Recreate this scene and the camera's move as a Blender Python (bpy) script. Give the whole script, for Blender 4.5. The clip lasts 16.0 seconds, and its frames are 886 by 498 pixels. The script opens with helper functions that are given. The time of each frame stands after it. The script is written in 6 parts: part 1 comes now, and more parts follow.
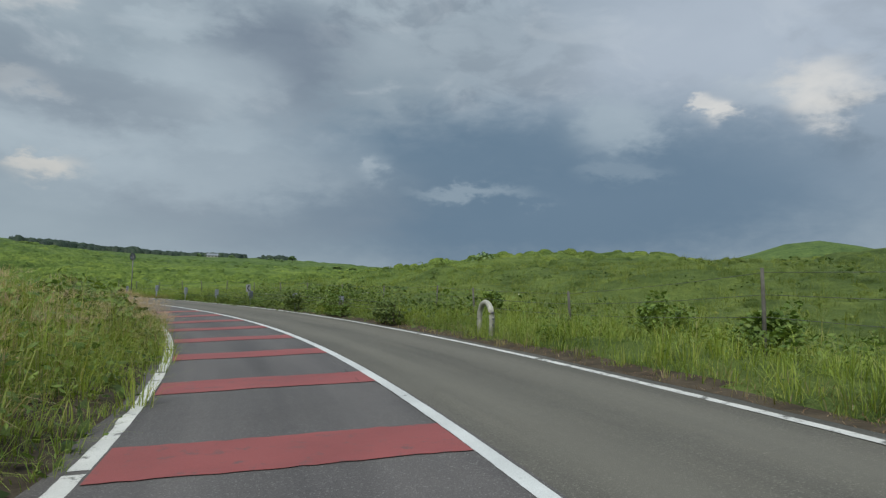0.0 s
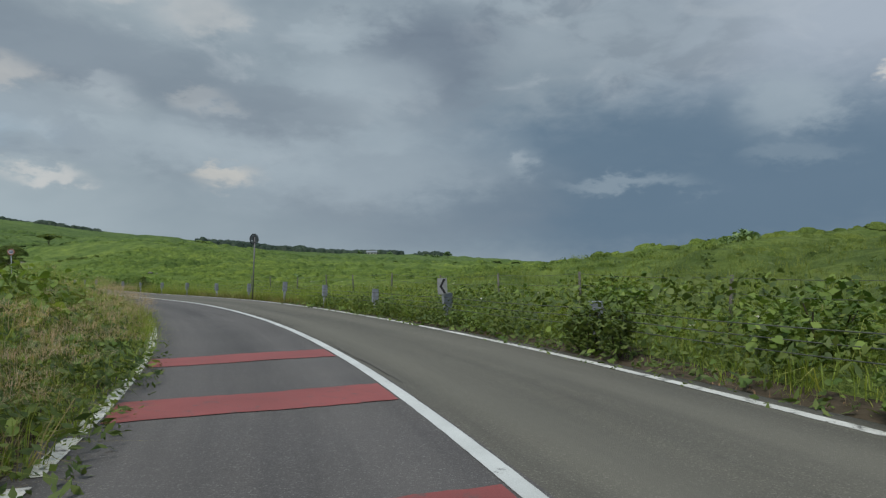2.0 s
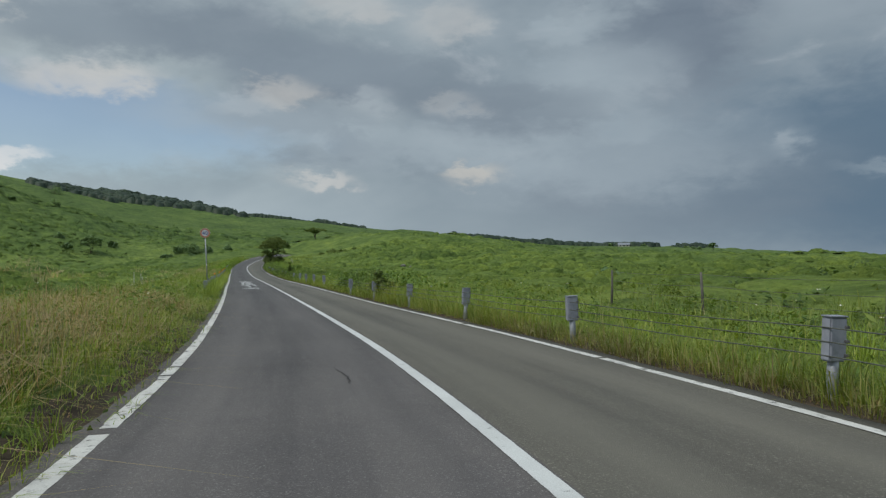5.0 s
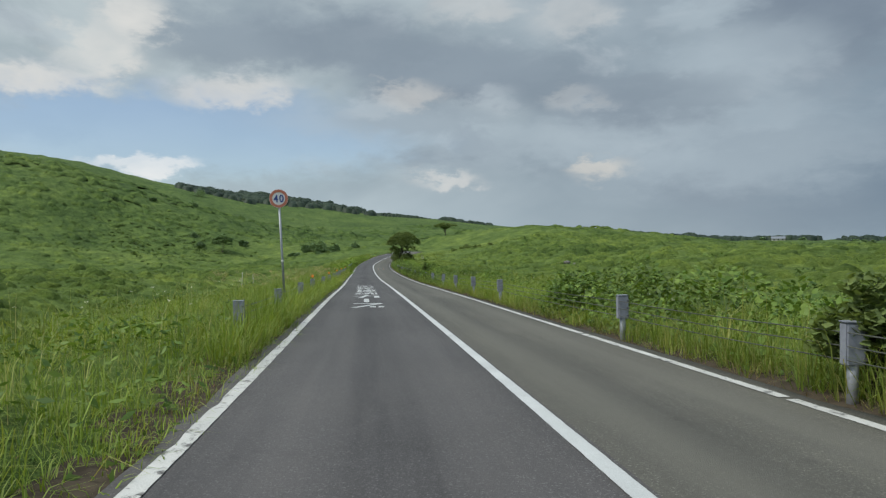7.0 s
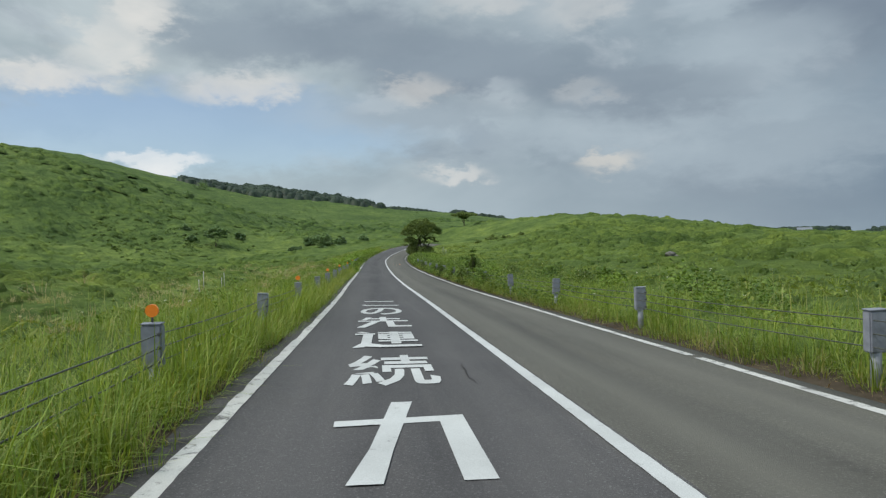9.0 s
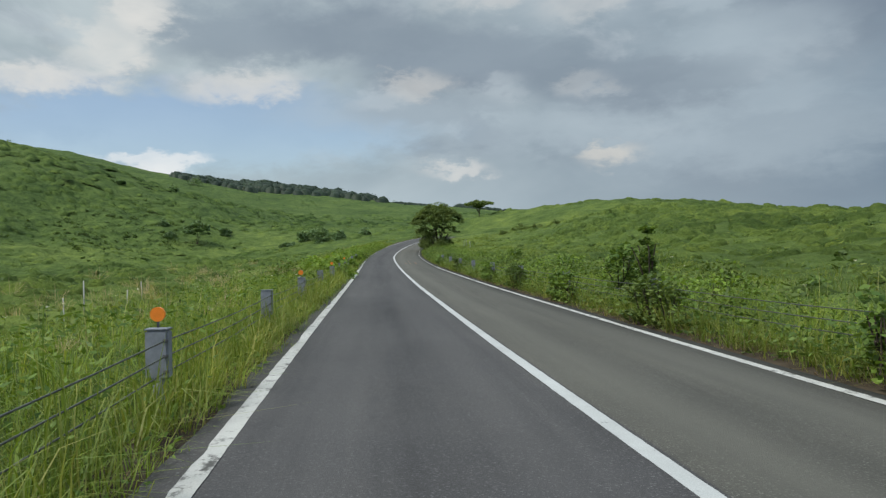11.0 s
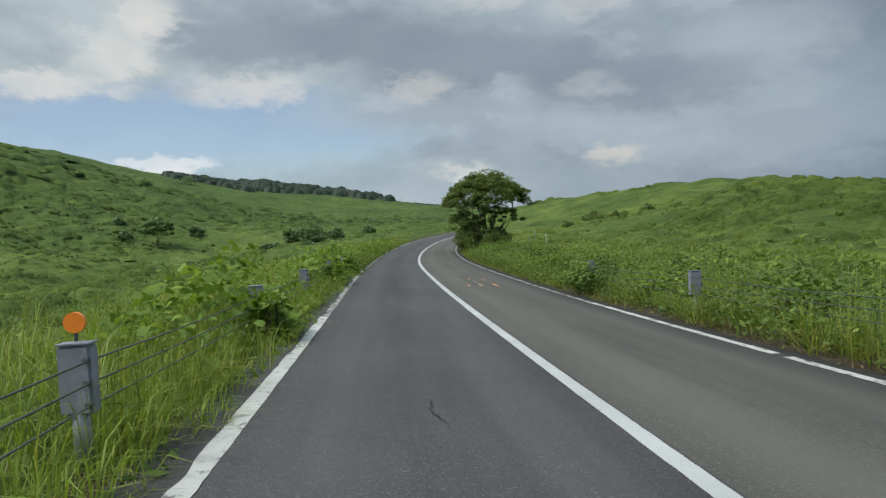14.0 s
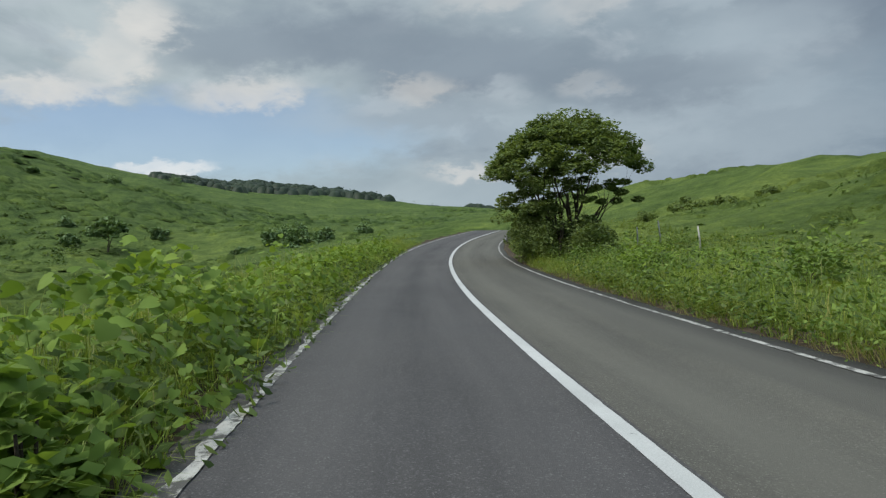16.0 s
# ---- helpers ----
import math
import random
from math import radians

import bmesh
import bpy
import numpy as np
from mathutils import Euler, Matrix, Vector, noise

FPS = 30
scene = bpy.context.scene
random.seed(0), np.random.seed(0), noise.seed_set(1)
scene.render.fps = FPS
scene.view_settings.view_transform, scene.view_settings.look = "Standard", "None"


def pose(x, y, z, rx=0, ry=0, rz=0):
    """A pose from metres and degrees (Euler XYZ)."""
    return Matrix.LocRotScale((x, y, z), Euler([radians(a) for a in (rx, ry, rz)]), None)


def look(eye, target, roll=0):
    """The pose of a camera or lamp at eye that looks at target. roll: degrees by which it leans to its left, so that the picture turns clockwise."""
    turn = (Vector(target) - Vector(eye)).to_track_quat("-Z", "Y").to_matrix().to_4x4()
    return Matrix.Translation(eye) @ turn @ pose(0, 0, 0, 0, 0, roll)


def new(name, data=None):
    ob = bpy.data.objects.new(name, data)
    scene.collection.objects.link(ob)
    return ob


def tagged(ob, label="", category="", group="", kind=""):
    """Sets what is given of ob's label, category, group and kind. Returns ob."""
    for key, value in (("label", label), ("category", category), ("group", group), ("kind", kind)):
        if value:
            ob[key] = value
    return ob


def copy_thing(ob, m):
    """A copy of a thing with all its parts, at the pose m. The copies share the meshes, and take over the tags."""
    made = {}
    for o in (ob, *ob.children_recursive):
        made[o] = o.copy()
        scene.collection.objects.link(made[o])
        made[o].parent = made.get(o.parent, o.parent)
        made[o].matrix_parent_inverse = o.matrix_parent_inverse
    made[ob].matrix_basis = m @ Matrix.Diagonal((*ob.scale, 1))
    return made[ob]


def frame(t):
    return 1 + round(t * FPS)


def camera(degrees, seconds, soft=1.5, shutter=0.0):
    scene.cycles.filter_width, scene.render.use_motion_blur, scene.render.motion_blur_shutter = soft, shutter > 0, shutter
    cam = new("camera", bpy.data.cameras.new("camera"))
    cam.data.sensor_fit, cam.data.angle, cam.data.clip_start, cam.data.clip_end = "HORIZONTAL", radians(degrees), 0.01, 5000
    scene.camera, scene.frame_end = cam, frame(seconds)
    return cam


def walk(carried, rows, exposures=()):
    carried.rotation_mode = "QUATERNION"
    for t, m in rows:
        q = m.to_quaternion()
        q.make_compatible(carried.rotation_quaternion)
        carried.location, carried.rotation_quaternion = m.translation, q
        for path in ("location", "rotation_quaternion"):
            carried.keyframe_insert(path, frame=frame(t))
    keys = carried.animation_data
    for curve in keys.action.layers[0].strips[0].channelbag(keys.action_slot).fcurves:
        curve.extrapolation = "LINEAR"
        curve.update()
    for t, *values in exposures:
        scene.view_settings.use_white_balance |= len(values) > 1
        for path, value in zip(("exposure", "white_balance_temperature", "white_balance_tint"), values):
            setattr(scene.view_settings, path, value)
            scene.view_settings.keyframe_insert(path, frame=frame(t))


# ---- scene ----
# Camera: a car on the left lane of a hill road, one lens for the whole drive.
cam = camera(68.56, 16.0, soft=1.3)
PATH = [
    (0.00, pose(0.000, 0.000, 1.380, 91.100, -1.200, -0.000)),
    (0.50, pose(-1.337, 5.341, 1.139, 90.855, -0.956, 2.934)),
    (1.00, pose(-3.016, 10.641, 0.896, 90.713, -0.656, 6.225)),
    (1.50, pose(-5.006, 16.023, 0.666, 90.558, -0.303, 10.314)),
    (2.00, pose(-7.259, 21.061, 0.435, 90.493, -0.154, 13.295)),
    (2.50, pose(-9.816, 25.851, 0.227, 90.405, -0.208, 16.591)),
    (3.00, pose(-12.507, 30.314, 0.047, 90.289, -0.195, 20.260)),
    (3.50, pose(-15.433, 34.481, -0.108, 90.230, -0.031, 23.933)),
    (4.00, pose(-18.547, 38.460, -0.260, 90.180, 0.043, 27.666)),
    (4.50, pose(-21.876, 42.321, -0.390, 90.173, 0.197, 31.411)),
    (5.00, pose(-25.483, 46.076, -0.513, 89.978, 0.357, 34.471)),
    (5.50, pose(-29.250, 49.879, -0.640, 89.929, 0.497, 39.042)),
    (6.00, pose(-33.394, 53.490, -0.787, 89.920, 0.650, 42.944)),
    (6.50, pose(-37.823, 56.959, -0.948, 89.922, 0.813, 45.073)),
    (7.00, pose(-42.409, 60.398, -1.113, 89.911, 0.971, 45.389)),
    (7.50, pose(-47.057, 63.895, -1.269, 89.859, 1.103, 44.928)),
    (8.00, pose(-51.721, 67.472, -1.405, 89.722, 1.224, 45.513)),
    (8.50, pose(-56.496, 71.113, -1.543, 89.553, 1.328, 45.983)),
    (9.00, pose(-61.301, 74.833, -1.687, 89.420, 1.324, 46.180)),
    (9.50, pose(-66.206, 78.537, -1.808, 89.277, 1.539, 46.138)),
    (10.00, pose(-71.056, 82.262, -1.947, 89.166, 1.881, 46.062)),
    (10.50, pose(-75.886, 85.972, -2.099, 89.089, 2.153, 46.129)),
    (11.00, pose(-80.723, 89.661, -2.249, 89.036, 2.222, 46.400)),
    (11.50, pose(-85.585, 93.323, -2.386, 88.998, 2.206, 46.821)),
    (12.00, pose(-90.444, 97.016, -2.500, 88.922, 2.244, 46.859)),
    (12.50, pose(-95.298, 100.740, -2.611, 88.953, 2.392, 46.843)),
    (13.00, pose(-100.152, 104.509, -2.705, 89.085, 2.603, 46.918)),
    (13.50, pose(-105.022, 108.301, -2.798, 89.140, 2.755, 46.928)),
    (14.00, pose(-109.916, 112.141, -2.873, 89.196, 2.843, 46.942)),
    (14.50, pose(-114.781, 115.978, -2.918, 89.223, 3.017, 46.962)),
    (15.00, pose(-119.534, 119.782, -2.956, 89.256, 3.103, 47.054)),
    (15.50, pose(-124.363, 123.499, -2.920, 89.348, 3.217, 47.010)),
    (16.00, pose(-129.142, 127.314, -2.849, 89.364, 3.305, 46.927)),
]
walk(cam, PATH, [(0.0, 0.12), (1.5, -0.02), (2.0, -0.03), (3.5, -0.01), (5.0, -0.11), (7.5, 0.16), (9.0, 0.16), (12.5, 0.16), (16.0, 0.12)])

# ---------------------------------------------------------------- world, sun
def world_sky():
    w = bpy.data.worlds.new("sky")
    scene.world = w
    w.use_nodes = True
    nt = w.node_tree
    nt.nodes.clear()
    N, K = nt.nodes.new, nt.links.new

    def math_(op, a, b=None, c=None, clamp=False):
        n = N("ShaderNodeMath")
        n.operation, n.use_clamp = op, clamp
        for i, v in enumerate((a, b, c)):
            if v is None:
                continue
            if isinstance(v, (int, float)):
                n.inputs[i].default_value = v
            else:
                K(v, n.inputs[i])
        return n.outputs[0]

    def mix(f, a, b):
        n = N("ShaderNodeMix")
        n.data_type = "RGBA"
        for s, v in ((n.inputs[0], f), (n.inputs[6], a), (n.inputs[7], b)):
            if isinstance(v, tuple):
                s.default_value = (*v, 1)
            elif isinstance(v, (int, float)):
                s.default_value = v
            else:
                K(v, s)
        return n.outputs[2]

    def smooth(v, lo, hi, a=0.0, b=1.0):
        n = N("ShaderNodeMapRange")
        n.interpolation_type = "SMOOTHSTEP"
        K(v, n.inputs[0])
        for i, q in enumerate((lo, hi, a, b)):
            n.inputs[i + 1].default_value = q
        return n.outputs[0]

    tc = N("ShaderNodeTexCoord").outputs["Generated"]
    sep = N("ShaderNodeSeparateXYZ")
    K(tc, sep.inputs[0])
    dx, dy, dz = sep.outputs
    az = math_("MULTIPLY", math_("ARCTAN2", math_("MULTIPLY", dx, -1.0), dy), 57.29578)
    el = math_("MULTIPLY", math_("ARCSINE", dz), 57.29578)
    comb = N("ShaderNodeCombineXYZ")
    K(dx, comb.inputs[0]), K(dy, comb.inputs[1]), K(math_("MULTIPLY", dz, 2.1), comb.inputs[2])

    def noise_(scale, detail, distort=0.0, rough=0.55, off=0.0):
        n = N("ShaderNodeTexNoise")
        m = N("ShaderNodeVectorMath")
        m.operation = "ADD"
        K(comb.outputs[0], m.inputs[0])
        m.inputs[1].default_value = (off, off * 1.7, 0)
        K(m.outputs[0], n.inputs["Vector"])
        n.inputs["Scale"].default_value = scale
        n.inputs["Detail"].default_value = detail
        n.inputs["Distortion"].default_value = distort
        n.inputs["Roughness"].default_value = rough
        return n.outputs[0]

    big, mid, fine = noise_(2.6, 4, 0.4, 0.5), noise_(6.0, 3, 0.2, 0.48, 3.1), noise_(17.0, 4, 0.3, 0.55, 7.7)
    wisp = noise_(44.0, 5, 0.2, 0.6, 1.9)
    # warp of the cloud outlines
    waz = math_("ADD", az, math_("ADD", math_("MULTIPLY_ADD", mid, 7.0, -3.5), math_("ADD", math_("MULTIPLY_ADD", fine, 4.5, -2.25), math_("MULTIPLY_ADD", wisp, 2.4, -1.2))))
    wel = math_("ADD", el, math_("ADD", math_("MULTIPLY_ADD", big, 2.4, -1.2), math_("ADD", math_("MULTIPLY_ADD", fine, 3.0, -1.5), math_("MULTIPLY_ADD", wisp, 1.6, -0.8))))

    def blob(a, e, sa, se, warp=1.0):
        u = math_("MULTIPLY", math_("SUBTRACT", waz if warp else az, a), 1.0 / sa)
        v = math_("MULTIPLY", math_("SUBTRACT", wel if warp else el, e), 1.0 / se)
        return math_("POWER", 2.71828, math_("MULTIPLY", math_("ADD", math_("MULTIPLY", u, u), math_("MULTIPLY", v, v)), -1.0))

    sky = N("ShaderNodeTexSky")
    sky.sky_type, sky.sun_disc = "NISHITA", False
    sky.sun_elevation, sky.sun_rotation = radians(SUN_EL), radians(SUN_ROT)
    clear = N("ShaderNodeVectorMath")
    clear.operation = "SCALE"
    K(sky.outputs[0], clear.inputs[0])
    clear.inputs["Scale"].default_value = 0.118

    # cloud sheet: grey undersides with paler rifts
    tone = math_("ADD", math_("MULTIPLY", big, 0.5), math_("MULTIPLY", mid, 0.5))
    sheet = mix(smooth(tone, 0.30, 0.70), (0.235, 0.298, 0.352), (0.350, 0.420, 0.475))
    sheet = mix(math_("MULTIPLY", smooth(fine, 0.45, 0.7), 0.08), sheet, (0.5, 0.55, 0.59))
    # thinner and paler to the west, heavier and bluer to the east
    west = smooth(az, 26.0, 62.0)
    pale = mix(smooth(tone, 0.36, 0.64), (0.285, 0.355, 0.395), (0.485, 0.555, 0.575))
    col = mix(math_("MULTIPLY", west, 0.85), sheet, pale)
    col = mix(math_("MULTIPLY", smooth(az, 8.0, -24.0), 0.5), col, (0.325, 0.395, 0.490))
    # ragged darker puffs under the sheet
    ragged = math_("MULTIPLY", smooth(noise_(8.0, 6, 0.4, 0.58, 5.3), 0.46, 0.64), smooth(noise_(2.2, 2, 0.2, 0.5, 9.1), 0.42, 0.6))
    col = mix(math_("MULTIPLY", math_("MULTIPLY", ragged, smooth(el, 4.0, 9.0)), 0.8), col, SLATE)
    puffs = math_("MULTIPLY", smooth(noise_(7.0, 6, 0.4, 0.58, 12.3), 0.52, 0.68), smooth(el, 5.0, 11.0))
    col = mix(math_("MULTIPLY", puffs, 0.42), col, (0.48, 0.535, 0.58))
    # lower haze
    low = mix(west, (0.275, 0.340, 0.388), (0.43, 0.520, 0.570))
    col = mix(math_("MULTIPLY", smooth(el, 9.0, 1.0), 0.7), col, low)
    cover = smooth(blob(67, 9.4, 19, 3.9), 0.10, 0.7)
    col = mix(math_("MULTIPLY", cover, 0.85), col, clear.outputs[0])
    col = mix(math_("MULTIPLY", smooth(blob(-24.0, 17.5, 17.0, 6.0), 0.06, 0.9), 0.6), col, (0.43, 0.49, 0.57))

    def cloud(under, a, e, sa, se, tone_, k):
        """A cloud: azimuth to the left of north, elevation and half widths in degrees. Sunlit ones have the crisper edge."""
        lo, hi = (0.14, 0.80) if tone_[0] > 0.5 else (0.12, 0.78) if tone_[0] < 0.22 else (0.06, 0.9)
        full = math_("MULTIPLY", math_("MULTIPLY_ADD", fine, 1.1, 0.4), k, clamp=True) if tone_[0] > 0.5 else k
        return mix(math_("MULTIPLY", smooth(blob(a, e, sa, se), lo, hi), full), under, tone_)

    col = cloud(col, -7.6, 6.2, 30.1, 7.9, STORM, 0.82)
    col = cloud(col, 44.0, 15.0, 7.9, 2.6, DARK, 0.75)
    col = cloud(col, 14.3, 16.4, 7.2, 4.8, DARK, 0.75)
    col = cloud(col, 14.6, 5.0, 14.3, 4.1, SLATE, 0.50)
    col = cloud(col, 28.7, 11.5, 8.0, 1.7, SLATE, 0.65)
    col = cloud(col, 62.1, 16.9, 7.8, 2.3, SLATE, 0.70)
    col = cloud(col, 28.1, 10.9, 7.2, 1.9, SLATE, 0.70)
    col = cloud(col, 47.3, 11.1, 6.5, 1.6, SLATE, 0.65)
    col = cloud(col, 22.4, 4.7, 5.0, 1.3, SLATE, 0.55)
    col = cloud(col, 35.5, 14.3, 4.5, 2.5, SLATE, 0.60)
    col = cloud(col, 59.0, 18.0, 13.6, 3.0, DULL, 0.75)
    col = cloud(col, -2.5, 18.3, 11.2, 3.4, DULL, 0.50)
    col = cloud(col, 44.5, 15.5, 10.5, 2.3, DULL, 0.65)
    col = cloud(col, 27.1, 12.7, 8.2, 1.5, DULL, 0.60)
    col = cloud(col, 45.0, 7.6, 6.6, 1.2, DULL, 0.55)
    col = cloud(col, 20.5, 7.7, 12.9, 3.8, SOFT, 0.55)
    col = cloud(col, 50.6, 10.9, 10.5, 1.8, SOFT, 0.55)
    col = cloud(col, 37.6, 8.9, 9.3, 2.1, SOFT, 0.50)
    col = cloud(col, 20.3, 14.5, 7.4, 2.6, SOFT, 0.55)
    col = cloud(col, -2.7, 5.7, 4.9, 0.7, SOFT, 0.39)
    col = cloud(col, -14.6, 11.7, 4.0, 2.6, SOFT, 0.60)
    col = cloud(col, -16.2, 7.9, 3.6, 0.9, SOFT, 0.23)
    col = cloud(col, 23.7, 18.2, 3.6, 1.3, SOFT, 0.55)
    col = cloud(col, 7.0, 8.2, 1.9, 1.3, SOFT, 0.33)
    col = cloud(col, -25.9, 13.7, 2.9, 1.6, PALE, 0.36)
    col = cloud(col, 50.6, 12.1, 2.9, 1.3, PALE, 0.40)
    col = cloud(col, 40.7, 12.8, 2.8, 1.2, PALE, 0.36)
    col = cloud(col, 78.3, 16.8, 2.7, 1.2, PALE, 0.36)
    col = cloud(col, 33.0, 12.1, 2.6, 1.1, PALE, 0.40)
    col = cloud(col, 7.2, 8.3, 1.2, 0.8, PALE, 0.24)
    col = cloud(col, 63.0, 13.2, 5.2, 1.4, LIGHT, 0.50)
    col = cloud(col, 43.0, 20.4, 4.9, 1.4, LIGHT, 0.47)
    col = cloud(col, 34.1, 19.3, 3.7, 1.8, LIGHT, 0.47)
    col = cloud(col, 45.0, 5.6, 3.3, 0.7, LIGHT, 0.36)
    col = cloud(col, -29.2, 13.3, 3.1, 2.5, LIGHT, 0.54)
    col = cloud(col, 47.6, 13.2, 2.6, 1.3, LIGHT, 0.43)
    col = cloud(col, -22.3, 12.4, 1.6, 1.2, LIGHT, 0.50)
    col = cloud(col, 78.5, 13.0, 4.9, 1.3, BRIGHT, 0.66)
    col = cloud(col, 71.0, 18.5, 3.1, 1.6, BRIGHT, 0.65)
    col = cloud(col, 73.5, 15.5, 3.0, 2.1, BRIGHT, 0.60)
    col = cloud(col, 45.6, 5.7, 2.8, 0.7, BRIGHT, 0.36)
    col = cloud(col, 52.0, 17.4, 9.0, 2.2, SLATE, 0.55)
    col = cloud(col, 30.2, 12.9, 8.5, 1.3, SLATE, 0.45)
    col = cloud(col, 62.3, 13.0, 4.6, 1.3, BRIGHT, 0.38)
    col = cloud(col, 33.4, 12.3, 2.4, 1.0, CREAM, 0.16)
    col = cloud(col, 47.4, 13.6, 2.2, 1.1, CREAM, 0.16)
    col = cloud(col, -30.6, 13.0, 3.6, 2.4, BRIGHT, 0.50)
    col = cloud(col, -22.1, 12.7, 1.3, 0.9, BRIGHT, 0.60)
    col = cloud(col, 69.4, 7.0, 4.0, 0.7, WHITE, 0.70)
    col = cloud(col, 31.4, 6.4, 2.3, 1.1, CREAM, 0.42)
    col = cloud(col, 31.6, 6.7, 1.7, 0.9, CREAM, 0.42)
    # an overcast dome is brighter overhead
    up = smooth(el, 20.0, 75.0, 1.0, 2.3)
    bg = N("ShaderNodeBackground")
    K(col, bg.inputs[0]), K(up, bg.inputs[1])
    K(bg.outputs[0], N("ShaderNodeOutputWorld").inputs[0])


SUN_EL, SUN_ROT = 52.0, 200.0
# cloud tones, from the storm bank to sunlit edges
STORM = (0.094, 0.162, 0.240)
DARK = (0.158, 0.202, 0.262)
SLATE = (0.200, 0.250, 0.305)
DULL = (0.265, 0.325, 0.380)
SOFT = (0.385, 0.460, 0.515)
PALE = (0.470, 0.530, 0.575)
LIGHT = (0.560, 0.572, 0.570)
BRIGHT = (0.690, 0.680, 0.650)
WHITE = (0.760, 0.770, 0.770)
CREAM = (0.610, 0.590, 0.545)
world_sky()
sun = new("sun", bpy.data.lights.new("sun", "SUN"))
sun.data.energy, sun.data.angle, sun.data.color = 2.7, radians(12), (1.0, 0.96, 0.88)
# the sky texture turns its sun clockwise from north
sun_az = radians(SUN_ROT)
sun_way = Vector((math.sin(sun_az) * math.cos(radians(SUN_EL)), math.cos(sun_az) * math.cos(radians(SUN_EL)), math.sin(radians(SUN_EL))))
sun.matrix_world = look(sun_way * 300, (0, 0, 0))


# ---------------------------------------------------------------- materials
def material(name, rough=0.8, metal=0.0, spec=0.3):
    m = bpy.data.materials.new(name)
    m.use_nodes = True
    b = m.node_tree.nodes["Principled BSDF"]
    b.inputs["Roughness"].default_value, b.inputs["Metallic"].default_value = rough, metal
    b.inputs["Specular IOR Level"].default_value = spec
    return m, m.node_tree, b


def tex_noise(nt, scale, detail=4, rough=0.55, coords="Position", squash=None):
    g = nt.nodes.new("ShaderNodeNewGeometry") if coords == "Position" else nt.nodes.new("ShaderNodeTexCoord")
    out = g.outputs["Position"] if coords == "Position" else g.outputs[coords]
    if squash:
        mp = nt.nodes.new("ShaderNodeMapping")
        nt.links.new(out, mp.inputs[0])
        mp.inputs["Scale"].default_value = squash
        out = mp.outputs[0]
    n = nt.nodes.new("ShaderNodeTexNoise")
    nt.links.new(out, n.inputs["Vector"])
    n.inputs["Scale"].default_value, n.inputs["Detail"].default_value = scale, detail
    n.inputs["Roughness"].default_value = rough
    return n.outputs[0]


def ramp(nt, fac, stops):
    r = nt.nodes.new("ShaderNodeValToRGB")
    while len(r.color_ramp.elements) < len(stops):
        r.color_ramp.elements.new(0.5)
    for e, (p, c) in zip(r.color_ramp.elements, stops):
        e.position, e.color = p, (*c, 1)
    nt.links.new(fac, r.inputs[0])
    return r.outputs[0]


def blend(nt, fac, a, b, mode="MIX"):
    n = nt.nodes.new("ShaderNodeMix")
    n.data_type, n.blend_type = "RGBA", mode
    for s, v in ((n.inputs[0], fac), (n.inputs[6], a), (n.inputs[7], b)):
        if isinstance(v, tuple):
            s.default_value = (*v, 1)
        elif isinstance(v, (int, float)):
            s.default_value = v
        else:
            nt.links.new(v, s)
    return n.outputs[2]


def bump(nt, b, height, strength, distance):
    n = nt.nodes.new("ShaderNodeBump")
    n.inputs["Strength"].default_value, n.inputs["Distance"].default_value = strength, distance
    nt.links.new(height, n.inputs["Height"])
    nt.links.new(n.outputs[0], b.inputs["Normal"])


